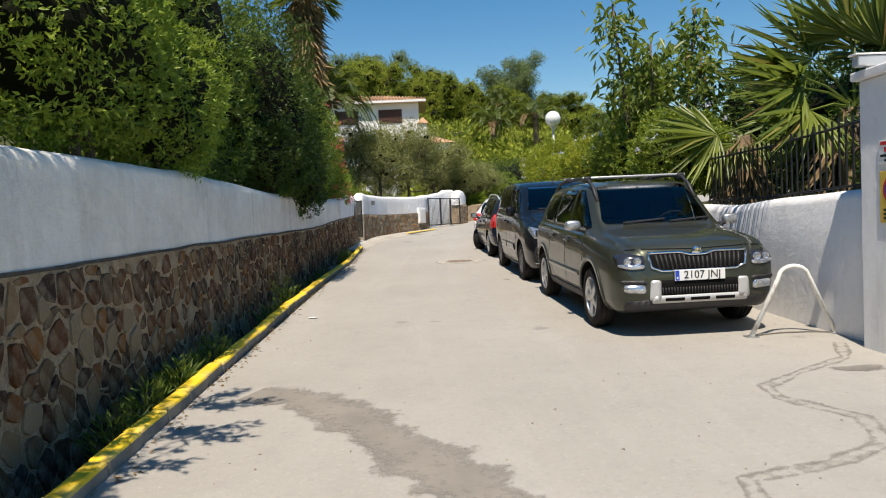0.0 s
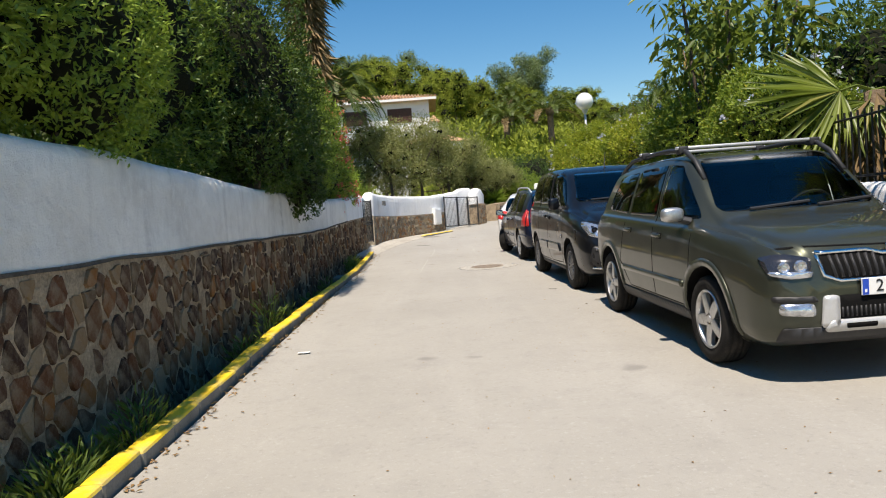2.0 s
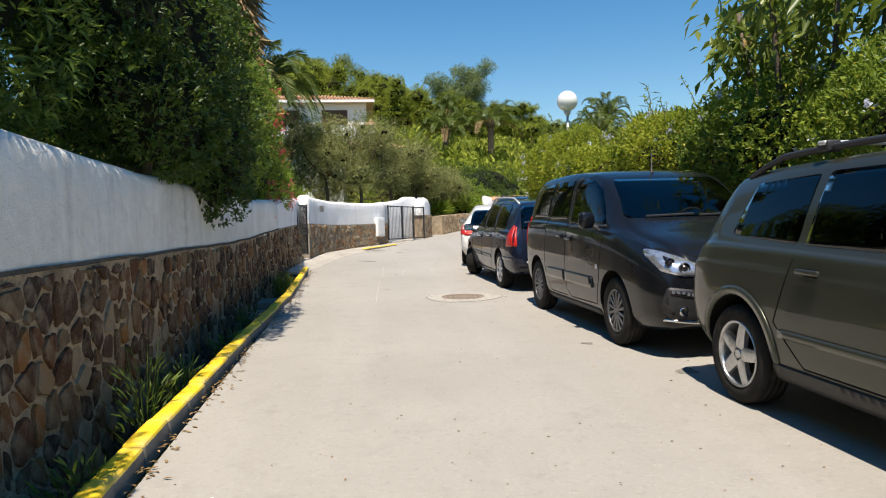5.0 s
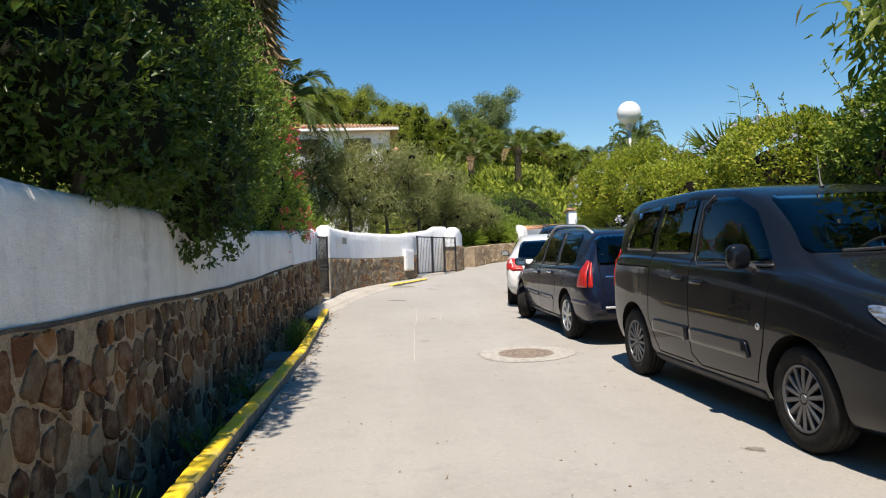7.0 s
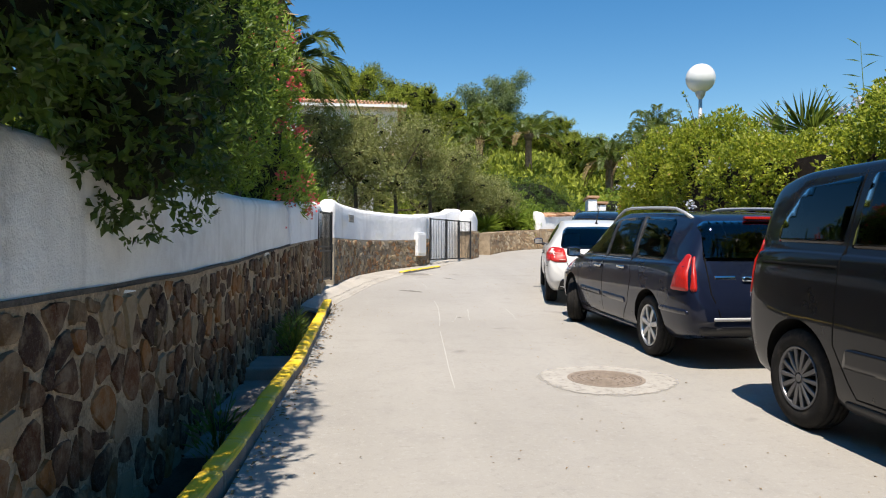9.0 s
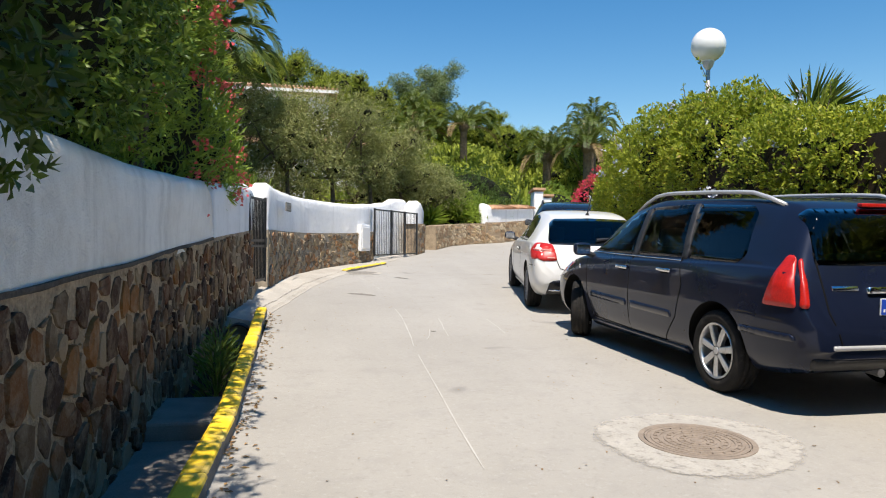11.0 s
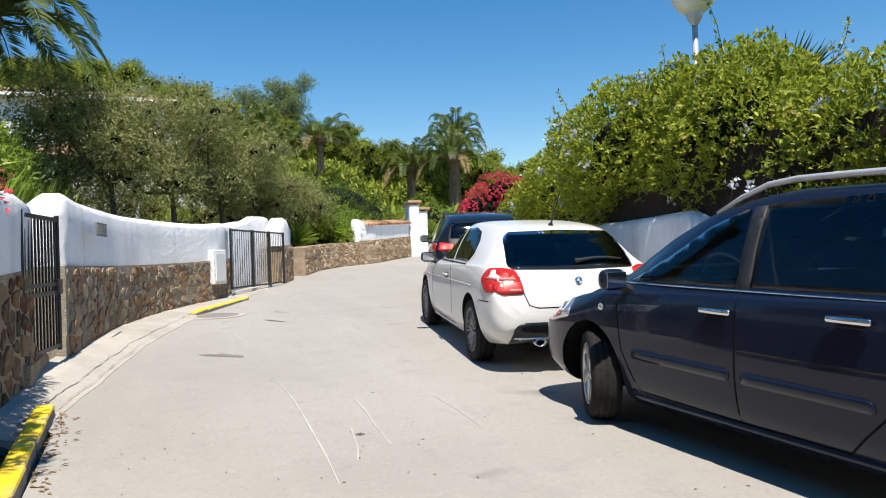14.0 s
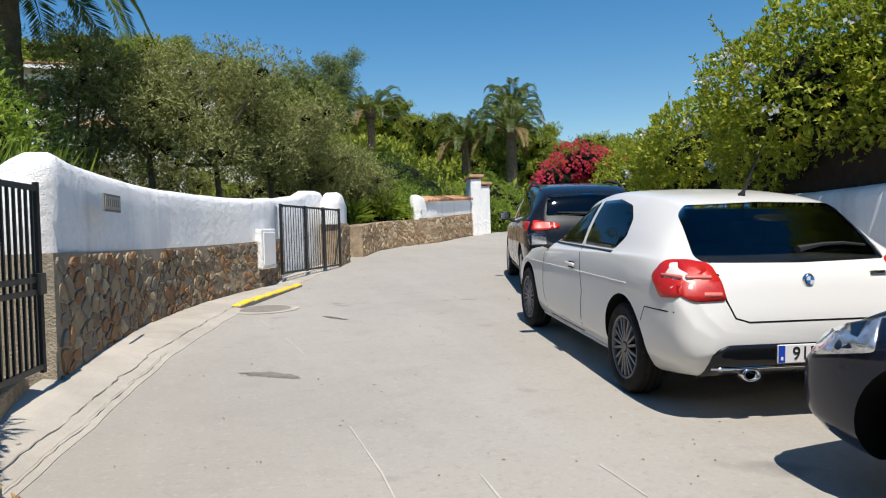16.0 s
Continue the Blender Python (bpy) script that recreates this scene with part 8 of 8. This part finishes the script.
def road_patch(name, outline, material, label, lift=0.004, rim=0.22):
    bm = bmesh.new()
    poly = [Vector(p) for p in rounded(outline, 0.25, 4)]
    c = sum(poly, Vector((0, 0)) if len(poly[0]) == 2 else Vector()) / len(poly)
    vs = [bm.verts.new((p.x + 0.06 * noise.noise(Vector((p.x * 3, p.y * 3, 0))), p.y + 0.06 * noise.noise(Vector((p.x * 3, p.y * 3, 5))), 0)) for p in poly]
    f = bm.faces.new(vs)
    f.normal_update()
    if f.normal.z < 0:
        f.normal_flip()
    body = bm.verts.layers.float.new("body")
    bmesh.ops.inset_region(bm, faces=[f], thickness=rim, use_even_offset=False, use_boundary=True)
    for v in bm.verts:
        v[body] = 0.0 if v.is_boundary else 1.0
    bmesh.ops.triangulate(bm, faces=[f])
    for v in bm.verts:
        v.co.z = GROUND(v.co.y) + lift
    return tagged(part(name, bm, material), label, "road patch", kind="structure")


def scar(name, line, width, material, label, film=(0, 0.62, 0.3, 0.3, 0.62, 0)):
    """A band of uneven width laid on the road along a line."""
    bm = bmesh.new()
    pts = []
    for a, b in zip(line, line[1:]):
        n = max(2, int(math.dist(a, b) / 0.08))
        pts += [Vector((a[0] + (b[0] - a[0]) * k / n, a[1] + (b[1] - a[1]) * k / n, 0)) for k in range(n)]
    prev = None
    body = bm.verts.layers.float.new("body")
    for k, p in enumerate(pts):
        d = (pts[min(k + 2, len(pts) - 1)] - pts[max(k - 2, 0)]).normalized()
        w = Vector((-d.y, d.x, 0)) * width * (0.5 + 0.35 * noise.noise(p * 4))
        row = [bm.verts.new((q.x, q.y, GROUND(q.y) + 0.0045)) for q in (p - w, p - w * 0.6, p - w * 0.2, p + w * 0.2, p + w * 0.6, p + w)]
        for v, a in zip(row, film):
            v[body] = a
        if prev:
            for j in range(5):
                bm.faces.new((prev[j], prev[j + 1], row[j + 1], row[j]))
        prev = row
    return tagged(part(name, bm, material), label, "road scar", kind="structure")


scar("trench_scar", [(4.0, 6.9), (3.72, 6.35), (3.1, 5.95), (2.66, 5.6), (2.62, 5.3), (2.9, 4.8), (2.75, 4.35), (2.3, 4.1), (1.75, 3.95), (1.6, 3.2)], 0.17, M_STAIN, "rough filled trench scar in the asphalt")
scar("road_stain", [(-1.30, 6.15), (-0.85, 5.95), (-0.45, 5.45), (-0.05, 4.75), (0.35, 4.05), (0.55, 3.3), (0.55, 2.4), (0.45, 1.4)], 0.62, M_STAIN, "darker repaired strip of asphalt across the lane", (0, 0.75, 1.0, 1.0, 0.7, 0))
road_patch("oil_stain", [(3.35, 6.15), (3.9, 6.1), (3.85, 5.8), (3.4, 5.85)], M_SOAK, "dark stained asphalt spot by the pillar", 0.005, 0.08)
for k, o in enumerate(([(1.95, 12.0), (2.2, 12.1), (2.15, 11.75), (1.9, 11.8)], [(1.5, 13.3), (1.75, 13.35), (1.7, 13.1)], [(-0.62, 25.25), (-0.1, 24.95), (-0.12, 24.72), (-0.6, 25.0)], [(0.45, 27.9), (0.8, 27.45), (0.7, 27.3), (0.4, 27.65)], [(0.1, 21.6), (0.25, 21.6), (0.22, 21.45)])):
    road_patch("oil_stain", o, M_SOAK, "faint dark stain on the asphalt", 0.004, 0.07)
M_SCRATCH = plain("pale_scratch_in_asphalt", (0.46, 0.445, 0.41), 0.9, var=0.1, bump=0)
for line in ([(-0.05, 23.5), (-0.05, 22.7), (-0.09, 22.0), (-0.14, 21.2), (-0.2, 20.6)], [(0.15, 21.7), (0.08, 21.3), (0.0, 21.0)], [(0.4, 22.5), (0.37, 22.1), (0.32, 21.7), (0.28, 21.2)], [(1.01, 22.4), (1.0, 21.8), (0.96, 21.3)], [(-0.22, 20.2), (-0.29, 18.7), (-0.33, 17.9), (-0.36, 17.0)], [(-0.1, 26.5), (-0.02, 25.6)], [(-0.25, 27.8), (-0.15, 26.9)]):
    bm = bmesh.new()
    pts = []
    for a, b in zip(line, line[1:]):
        pts += [Vector((a[0] + (b[0] - a[0]) * k / 8, a[1] + (b[1] - a[1]) * k / 8, 0)) for k in range(8)]
    prev = None
    for k, p in enumerate(pts):
        w = 0.0045 + 0.004 * noise.noise(p * 3)
        z = GROUND(p.y) + 0.0035
        row = (bm.verts.new((p.x - w, p.y, z)), bm.verts.new((p.x + w, p.y, z)))
        if prev:
            bm.faces.new((prev[0], prev[1], row[1], row[0]))
        prev = row
    tagged(part("road_scratch", bm, M_SCRATCH), "pale scratch line in the asphalt", "scratch", kind="structure")

# ---- gates, name plate, meter box at the bend ----
gate = base_of("iron_gate", Matrix.Translation((-2.06, 23.62, GROUND(23.8) + 0.30)) @ pose(0, 0, 0, 0, 0, -10.5), "narrow black iron garden gate between the white walls", "gate")
bm = bmesh.new()
tube(bm, [(0, 0.04, 0), (0, 0.04, 1.26)], 0.022, 6)
part("post", bm, M_IRON, gate)
bm = bmesh.new()
tube(bm, [(0, 0.96, 0), (0, 0.96, 1.26)], 0.022, 6)
part("post", bm, M_IRON, gate)
for z in (0.04, 0.54, 0.62, 1.22):
    bm = bmesh.new()
    box(bm, -0.012, 0.04, z - 0.018, 0.012, 0.96, z + 0.018)
    part("rail", bm, M_IRON, gate)
for k in range(10):
    bm = bmesh.new()
    y = 0.12 + 0.085 * k
    box(bm, -0.008, y - 0.009, 0.04, 0.008, y + 0.009, 1.24)
    part("bar", bm, M_IRON, gate)
bm = bmesh.new()
box(bm, -0.03, 0.90, 0.52, 0.03, 1.0, 0.66, 0.005)
part("lock", bm, M_IRON, gate)
bm = bmesh.new()
box(bm, -2.5, 23.6, GROUND(23.8) - 0.3, -1.99, 24.66, GROUND(23.8) + 0.28, 0.02)
step = tagged(part("gate_step", bm, M_MORTAR), "concrete threshold under the iron gate", "step", kind="structure")

plate = base_of("name_plate", Matrix.Translation((-1.585, 25.93, 1.97)) @ pose(0, 0, 0, 0, 0, -9), "small framed house name plate on the white wall", "sign")
bm = bmesh.new()
box(bm, 0.0, -0.24, -0.075, 0.016, 0.24, 0.075, 0.004)
part("frame", bm, M_KERB, plate)
bm = bmesh.new()
box(bm, 0.012, -0.215, -0.055, 0.020, 0.215, 0.055)
part("panel", bm, M_CONC, plate)
for k in range(6):
    bm = bmesh.new()
    box(bm, 0.018, -0.175 + 0.06 * k, -0.03, 0.023, -0.145 + 0.06 * k, 0.03)
    part("letter_bar", bm, M_KERB, plate)

box_ = base_of("meter_box", Matrix.Translation((0.10, 31.35, GROUND(31.4) + 0.33)) @ pose(0, 0, 0, 0, 0, -29), "white plastic meter box set in the stone wall", "meter box")
bm = bmesh.new()
box(bm, -0.02, -0.28, 0, 0.10, 0.28, 0.66, 0.02)
part("housing", bm, M_WHITE, box_)
bm = bmesh.new()
box(bm, 0.095, -0.22, 0.06, 0.115, 0.22, 0.60, 0.01)
part("door", bm, M_PLATE, box_)

# drive gate
g0, g1 = Vector((0.45, 31.95, 0)), Vector((2.0, 34.70, 0))
span = (g1 - g0).length
gate = base_of("drive_gate", Matrix.Translation((g0.x, g0.y, GROUND(33.2) + 0.10)) @ pose(0, 0, 0, 0, 0, math.degrees(math.atan2(g1.y - g0.y, g1.x - g0.x))), "wide black iron drive gate with thin upright bars", "gate")
for x0, x1 in ((0.0, span * 0.37), (span * 0.37, span * 0.68), (span * 0.68, span)):
    leaf = bmesh.new()
    for z in (0.03, 1.22):
        box(leaf, x0, -0.015, z - 0.018, x1, 0.015, z + 0.018)
    lf = part("gate_leaf", leaf, M_IRON, gate)
    for x in (x0 + 0.02, x1 - 0.02):
        bm = bmesh.new()
        box(bm, x - 0.022, -0.02, 0.0, x + 0.022, 0.02, 1.25)
        part("stile", bm, M_IRON, lf)
    n = max(3, int((x1 - x0) / 0.11))
    for k in range(1, n):
        bm = bmesh.new()
        x = x0 + (x1 - x0) * k / n
        box(bm, x - 0.0045, -0.0045, 0.03, x + 0.0045, 0.0045, 1.22)
        part("bar", bm, M_IRON, lf)
wall_along("wall_behind_gate", [(0.05, 32.4), (0.55, 33.2), (1.35, 34.9), (2.02, 36.1)], 0.3, lambda x, y: GROUND(y) - 0.3, lambda x, y: table([(32.4, 2.36), (33.4, 2.42), (34.4, 2.50), (34.9, 2.66), (35.6, 2.68), (36.1, 2.45)])(y), M_WHITE, "white plastered wall with a rounded end behind the drive gate", 0.04)
pier = wall_along("stone_pier", [(2.04, 34.85), (2.42, 35.75)], 0.45, lambda x, y: GROUND(y) - 0.3, lambda x, y: 1.92, M_MORTAR, "rubble stone pier at the end of the drive gate", 0.015, False, category="pier")
wall_along("wall_pier_top", [(2.00, 34.80), (2.36, 35.72)], 0.40, lambda x, y: 1.90, lambda x, y: table([(34.8, 2.55), (35.2, 2.64), (35.72, 2.50)])(y), M_WHITE, "white rounded wall end above the stone pier", 0.03)

# upper garden walls round the bend
LOW = [(3.0, 37.0), (3.9, 39.0), (5.0, 40.4), (5.7, 40.96)]
low_wall = wall_along("low_stone_wall", LOW, 0.5, lambda x, y: GROUND(y) - 0.4, lambda x, y: GROUND(y) + 0.80, M_MORTAR, "low golden dry-stone garden wall", 0.02, False)
UP = [(5.7, 40.96), (6.5, 41.6), (7.6, 43.0), (8.9, 44.6)]
up_wall = wall_along("upper_stone_base", [(x + 0.04, y - 0.03) for x, y in UP], 0.4, lambda x, y: GROUND(y) - 0.4, lambda x, y: GROUND(y) + 0.85, M_MORTAR, "stone base under the white upper wall", 0.02, False)
wall_along("upper_white_wall", UP, 0.32, lambda x, y: GROUND(y) + 0.8, lambda x, y: GROUND(y) + 1.42 + 0.28 * max(0, (6.1 - x) / 0.4), M_WHITE, "white upper garden wall with tiled coping", 0.02)
coping = base_of("tiled_coping", Matrix.Translation((0, 0, 0)), "terracotta tile coping along the white upper wall", "coping", kind="structure")
bm = bmesh.new()
lathe_half = [(0.09 * math.cos(a), 0.09 * math.sin(a)) for a in [math.pi * k / 6 for k in range(7)]]
rows = [[bm.verts.new((u, y, w)) for u, w in lathe_half] for y in (-0.24, 0.24)]
for k in range(6):
    bm.faces.new((rows[0][k], rows[0][k + 1], rows[1][k + 1], rows[1][k]))
bmesh.ops.solidify(bm, geom=bm.faces[:], thickness=0.012)
tile = mesh_of(bm, "tile", M_TILE)
for k in range(19):
    x = 6.08 + 2.78 * k / 18
    y = table([(5.7, 40.96), (6.5, 41.6), (7.6, 43.0), (8.9, 44.6)])(x)
    o = new("tile", tile)
    o.parent = coping
    o.location = (x - 0.12, y + 0.08, GROUND(y) + 1.42)
    o.rotation_euler = (0.25, 0, radians(51))
for (x, y, h) in ((9.15, 44.9, 2.15), (9.95, 46.0, 1.9)):
    pl = base_of("entrance_pillar", Matrix.Translation((x, y, GROUND(y))), "white entrance pillar with sloping tiled cap", "pillar", "entrance pillars")
    bm = bmesh.new()
    box(bm, -0.22, -0.28, -0.3, 0.22, 0.28, h, 0.03)
    part("shaft", bm, M_WHITE, pl)
    bm = bmesh.new()
    for v in box(bm, -0.30, -0.36, h, 0.30, 0.36, h + 0.09):
        v.co.z += -0.22 * v.co.y
    part("cap", bm, M_TILE, pl)

# ---- the white house on the slope ----
house = base_of("white_house", Matrix.Translation((-6.0, 68.0, 5.4)), "white two-storey villa with terracotta roof among the trees", "house")
bm = bmesh.new()
box(bm, -9, 0, -1.5, 6.3, 8, 7.1)
part("wall", bm, M_HOUSE, house)
bm = bmesh.new()
v = [bm.verts.new(p) for p in ((-9.7, -0.7, 7.1), (7.0, -0.7, 7.1), (7.0, 8.7, 7.1), (-9.7, 8.7, 7.1), (-5.5, 4, 8.2), (2.6, 4, 8.2))]
for f in ((0, 1, 5, 4), (1, 2, 5), (2, 3, 4, 5), (3, 0, 4), (3, 2, 1, 0)):
    bm.faces.new([v[i] for i in f])
roof = part("roof", bm, M_TILE, house)
for k in range(56):
    bm = bmesh.new()
    x = -9.5 + 16.4 * k / 55
    t = min(1.0, (x + 9.7) / 4.2, (7.0 - x) / 4.4)
    tube(bm, [(x, -0.75, 7.16), (x, -0.7 + 4.7 * t, 7.16 + 1.1 * t)], 0.10, 6)
    part("roof_tile", bm, M_TILE, roof)
bm = bmesh.new()
box(bm, -9.7, -0.72, 6.86, 7.02, -0.5, 7.08)
part("eave", bm, M_HOUSE, house)
M_SHUTTER = plain("brown_shutter", (0.10, 0.045, 0.03), 0.7, var=0.2, bump=0.2)
for x in (3.6, -0.5, -4.5):
    bm = bmesh.new()
    box(bm, x - 1.1, -0.06, 5.0, x + 1.1, 0.05, 6.3, 0.03)
    w = part("window", bm, M_SHUTTER, house)
    for k in range(9):
        bm = bmesh.new()
        box(bm, x - 1.05, -0.10, 5.06 + 0.135 * k, x + 1.05, -0.05, 5.13 + 0.135 * k)
        part("slat", bm, M_SHUTTER, w)
annex = base_of("house_annex", Matrix.Translation((1.6, 62.5, 3.6)), "low white annex with tiled roof and chimney", "house")
bm = bmesh.new()
box(bm, -3.5, 0, -1.5, 1.4, 4, 4.2)
part("wall", bm, M_HOUSE, annex)
bm = bmesh.new()
v = [bm.verts.new(p) for p in ((-3.9, -0.4, 4.2), (1.8, -0.4, 4.2), (1.8, 4.4, 4.2), (-3.9, 4.4, 4.2), (-2, 2, 5.0), (0, 2, 5.0))]
for f in ((0, 1, 5, 4), (1, 2, 5), (2, 3, 4, 5), (3, 0, 4), (3, 2, 1, 0)):
    bm.faces.new([v[i] for i in f])
part("roof", bm, M_TILE, annex)
bm = bmesh.new()
box(bm, -1.35, 0.2, 3.9, -0.65, 0.9, 6.0, 0.03)
ch = part("chimney", bm, M_HOUSE, annex)
bm = bmesh.new()
v = [bm.verts.new(p) for p in ((-1.5, 0.05, 6.0), (-0.5, 0.05, 6.0), (-0.5, 1.05, 6.0), (-1.5, 1.05, 6.0), (-1.0, 0.55, 6.6))]
for f in ((0, 1, 4), (1, 2, 4), (2, 3, 4), (3, 0, 4), (3, 2, 1, 0)):
    bm.faces.new([v[i] for i in f])
part("chimney_cap", bm, M_TILE, ch)

wing = base_of("garden_house", Matrix.Translation((-3.5, 50.0, land(-3.5, 50.0))), "white plastered garden house half hidden behind the olive trees", "house")
bm = bmesh.new()
box(bm, -3.0, 0, -0.5, 2.1, 5, 4.3, 0.04)
part("wall", bm, M_HOUSE, wing)
bm = bmesh.new()
v = [bm.verts.new(p) for p in ((-3.4, -0.4, 4.3), (2.5, -0.4, 4.3), (2.5, 5.4, 4.3), (-3.4, 5.4, 4.3), (-1.0, 2.5, 5.2), (0.3, 2.5, 5.2))]
for f in ((0, 1, 5, 4), (1, 2, 5), (2, 3, 4, 5), (3, 0, 4), (3, 2, 1, 0)):
    bm.faces.new([v[i] for i in f])
part("roof", bm, M_TILE, wing)
bm = bmesh.new()
box(bm, -1.6, -0.06, 1.4, -0.4, 0.05, 3.0, 0.03)
part("window", bm, M_SHUTTER, wing)

# far mountain
M_FAR = plain("hazy_mountain_scrub", (0.10, 0.12, 0.13), 0.95, var=0.3, scale=0.02, fine=0.2, bump=0)
bm = bmesh.new()
prev = None
for k in range(60):
    x = -700 + 40 * k
    h = 62 + 26 * noise.noise(Vector((x * 0.004, 0, 2))) + (24 if 60 < x < 500 else 0) * math.sin(max(0, min(1, (x - 60) / 440)) * math.pi) + 8 * noise.noise(Vector((x * 0.02, 1, 0)))
    row = [bm.verts.new((x, 560, -10)), bm.verts.new((x, 600 + 20 * noise.noise(Vector((x * 0.01, 3, 0))), h * 0.6)), bm.verts.new((x, 680, h)), bm.verts.new((x, 800, h * 0.8))]
    if prev:
        for j in range(3):
            bm.faces.new((prev[j], row[j], row[j + 1], prev[j + 1]))
    prev = row
tagged(part("backdrop", bm, M_FAR, smooth=True), "distant scrub-covered mountain ridge", "mountain", kind="structure")

# ---- rubble stones of the walls, piece by piece ----
def cells(u0, u1, v0, v1, size, seed, squash=1.0):
    """Irregular stone outlines: jittered sites, each cut off half-way to its neighbours."""
    r = random.Random(seed)
    nu, nv = max(1, round((u1 - u0) / size)), max(1, round((v1 - v0) / (size * squash)))
    du, dv = (u1 - u0) / nu, (v1 - v0) / nv
    site = {(i, j): Vector((u0 + (i + 0.5 + r.uniform(-0.55, 0.55) + (0.5 if j % 2 else 0)) * du, v0 + (j + 0.5 + r.uniform(-0.52, 0.52)) * dv)) for i in range(-2, nu + 2) for j in range(-2, nv + 2)}
    weight = {k: r.uniform(-0.22, 0.22) * du * dv * (2.0 if r.random() < 0.25 else 1.0) for k in site}
    out = []
    for i in range(nu):
        for j in range(nv):
            p = site[i, j]
            poly = [p + Vector((a * du * 1.6, b * dv * 1.6)) for a, b in ((-1, -1), (1, -1), (1, 1), (-1, 1))]
            for a in range(-2, 3):
                for b in range(-2, 3):
                    if (a or b) and (i + a, j + b) in site:
                        q = site[i + a, j + b]
                        n = q - p
                        half = n.length / 2 + (weight[i, j] - weight[i + a, j + b]) / (2 * max(n.length, 0.03))
                        n.normalize()
                        cut = []
                        for k, s in enumerate(poly):
                            e = poly[(k + 1) % len(poly)]
                            ds, de = (s - p).dot(n) - half, (e - p).dot(n) - half
                            if ds <= 0:
                                cut.append(s)
                            if ds * de < 0:
                                cut.append(s + (e - s) * (ds / (ds - de)))
                        poly = cut
                        if len(poly) < 3:
                            break
            if len(poly) >= 3:
                if r.random() < 0.04:
                    continue
                gap = r.uniform(0.80, 0.95)
                poly = [Vector((min(max(c.x, u0), u1), min(max(c.y, v0 + 0.01), v1 - 0.015))) for c in poly]
                c = sum(poly, Vector((0, 0))) / len(poly)
                poly = [c + (s - c) * gap for s in poly]
                out.append((c, poly))
    return out


def stones(owner, path, foot, top, size, material, seed, single, squash=0.8, proud=(0.006, 0.024)):
    """Lays stones on the street face of a wall. single: the stretch (of y) whose stones are parts of their own."""
    seg = []
    run = 0.0
    for (ax, ay), (bx, by) in zip(path, path[1:]):
        d = math.hypot(bx - ax, by - ay)
        seg.append((run, d, ax, ay, (bx - ax) / d, (by - ay) / d))
        run += d
    rr = random.Random(seed + 1)
    rest = bmesh.new()
    made = 0

    def spot(u, v, off):
        for s, d, ax, ay, tx, ty in seg:
            if u <= s + d or s == seg[-1][0]:
                k = u - s
                return Vector((ax + tx * k + ty * off, ay + ty * k - tx * off, v))

    def base_z(u):
        p = spot(u, 0, 0)
        return foot(p.x, p.y), top(p.x, p.y)
    for c, poly in cells_of(run, base_z, size, seed, squash):
        out = rr.uniform(*proud)
        centre = spot(c.x, c.y, 0)
        alone = single[0] < centre.y < single[1] and made < 300
        bm = bmesh.new() if alone else rest
        n = len(poly)
        pts = []
        for k, s in enumerate(poly):
            e = poly[(k + 1) % n]
            for f in (0.22, 0.78):
                pts.append(s.lerp(e, f) + Vector((rr.uniform(-1, 1), rr.uniform(-1, 1))) * size * 0.06)
        off = centre if alone else Vector()
        lo = [bm.verts.new(spot(p.x, p.y, -0.01) - off) for p in pts]
        hi = [bm.verts.new(spot(c.x + (p.x - c.x) * 0.92, c.y + (p.y - c.y) * 0.92, out + rr.uniform(-0.007, 0.005)) - off) for p in pts]
        mid = bm.verts.new(spot(c.x, c.y, out + rr.uniform(-0.004, 0.010)) - off)
        k2 = len(pts)
        for k in range(k2):
            j = (k + 1) % k2
            bm.faces.new((lo[k], lo[j], hi[j], hi[k]))
            bm.faces.new((hi[k], hi[j], mid))
        if alone:
            o = part("stone", bm, material, owner)
            o.location = centre
            made += 1
    if rest.verts:
        tagged(part("stones", rest, material, owner), kind="stuff")
    else:
        rest.free()


def cells_of(run, base_z, size, seed, squash):
    """Stone outlines over a wall whose foot and top vary along it."""
    out = []
    for c, poly in cells(0, run, 0.0, 1.25, size, seed, squash):
        z0, z1 = base_z(c.x)
        k = (z1 - z0) / 1.25
        out.append((Vector((c.x, z0 + c.y * k)), [Vector((p.x, z0 + p.y * k)) for p in poly]))
    return out


W1_NEAR = [(x + 0.035, y) for x, y in W1 if y >= 0]
stones(stone_left, [(x + 0.035, y) for x, y in W1 if -8 <= y <= 0], lambda x, y: GROUND(y) - 0.35, lambda x, y: SEAM(y), 0.22, M_STONE, 3, (99, 99))
stones(stone_left, W1_NEAR, lambda x, y: GROUND(y) - 0.35, lambda x, y: SEAM(y) - 0.01, 0.185, M_STONE, 4, (3.5, 17.0))
stones(stone_bend, [(x + 0.035, y - 0.01) for x, y in W2], lambda x, y: GROUND(y) + APRON_Z(y) * 0.5, lambda x, y: W2_SEAM(y) - 0.01, 0.175, M_STONE2, 5, (24, 33), 1.0)
stones(pier, [(2.04, 34.85), (2.42, 35.75)], lambda x, y: GROUND(y), lambda x, y: 1.9, 0.17, M_STONE2, 6, (30, 40))
stones(low_wall, LOW, lambda x, y: GROUND(y), lambda x, y: GROUND(y) + 0.80, 0.26, M_STONE3, 7, (30, 50), 0.55)
stones(up_wall, [(x + 0.04, y - 0.03) for x, y in UP], lambda x, y: GROUND(y), lambda x, y: GROUND(y) + 0.84, 0.28, M_STONE3, 8, (30, 50), 0.7)
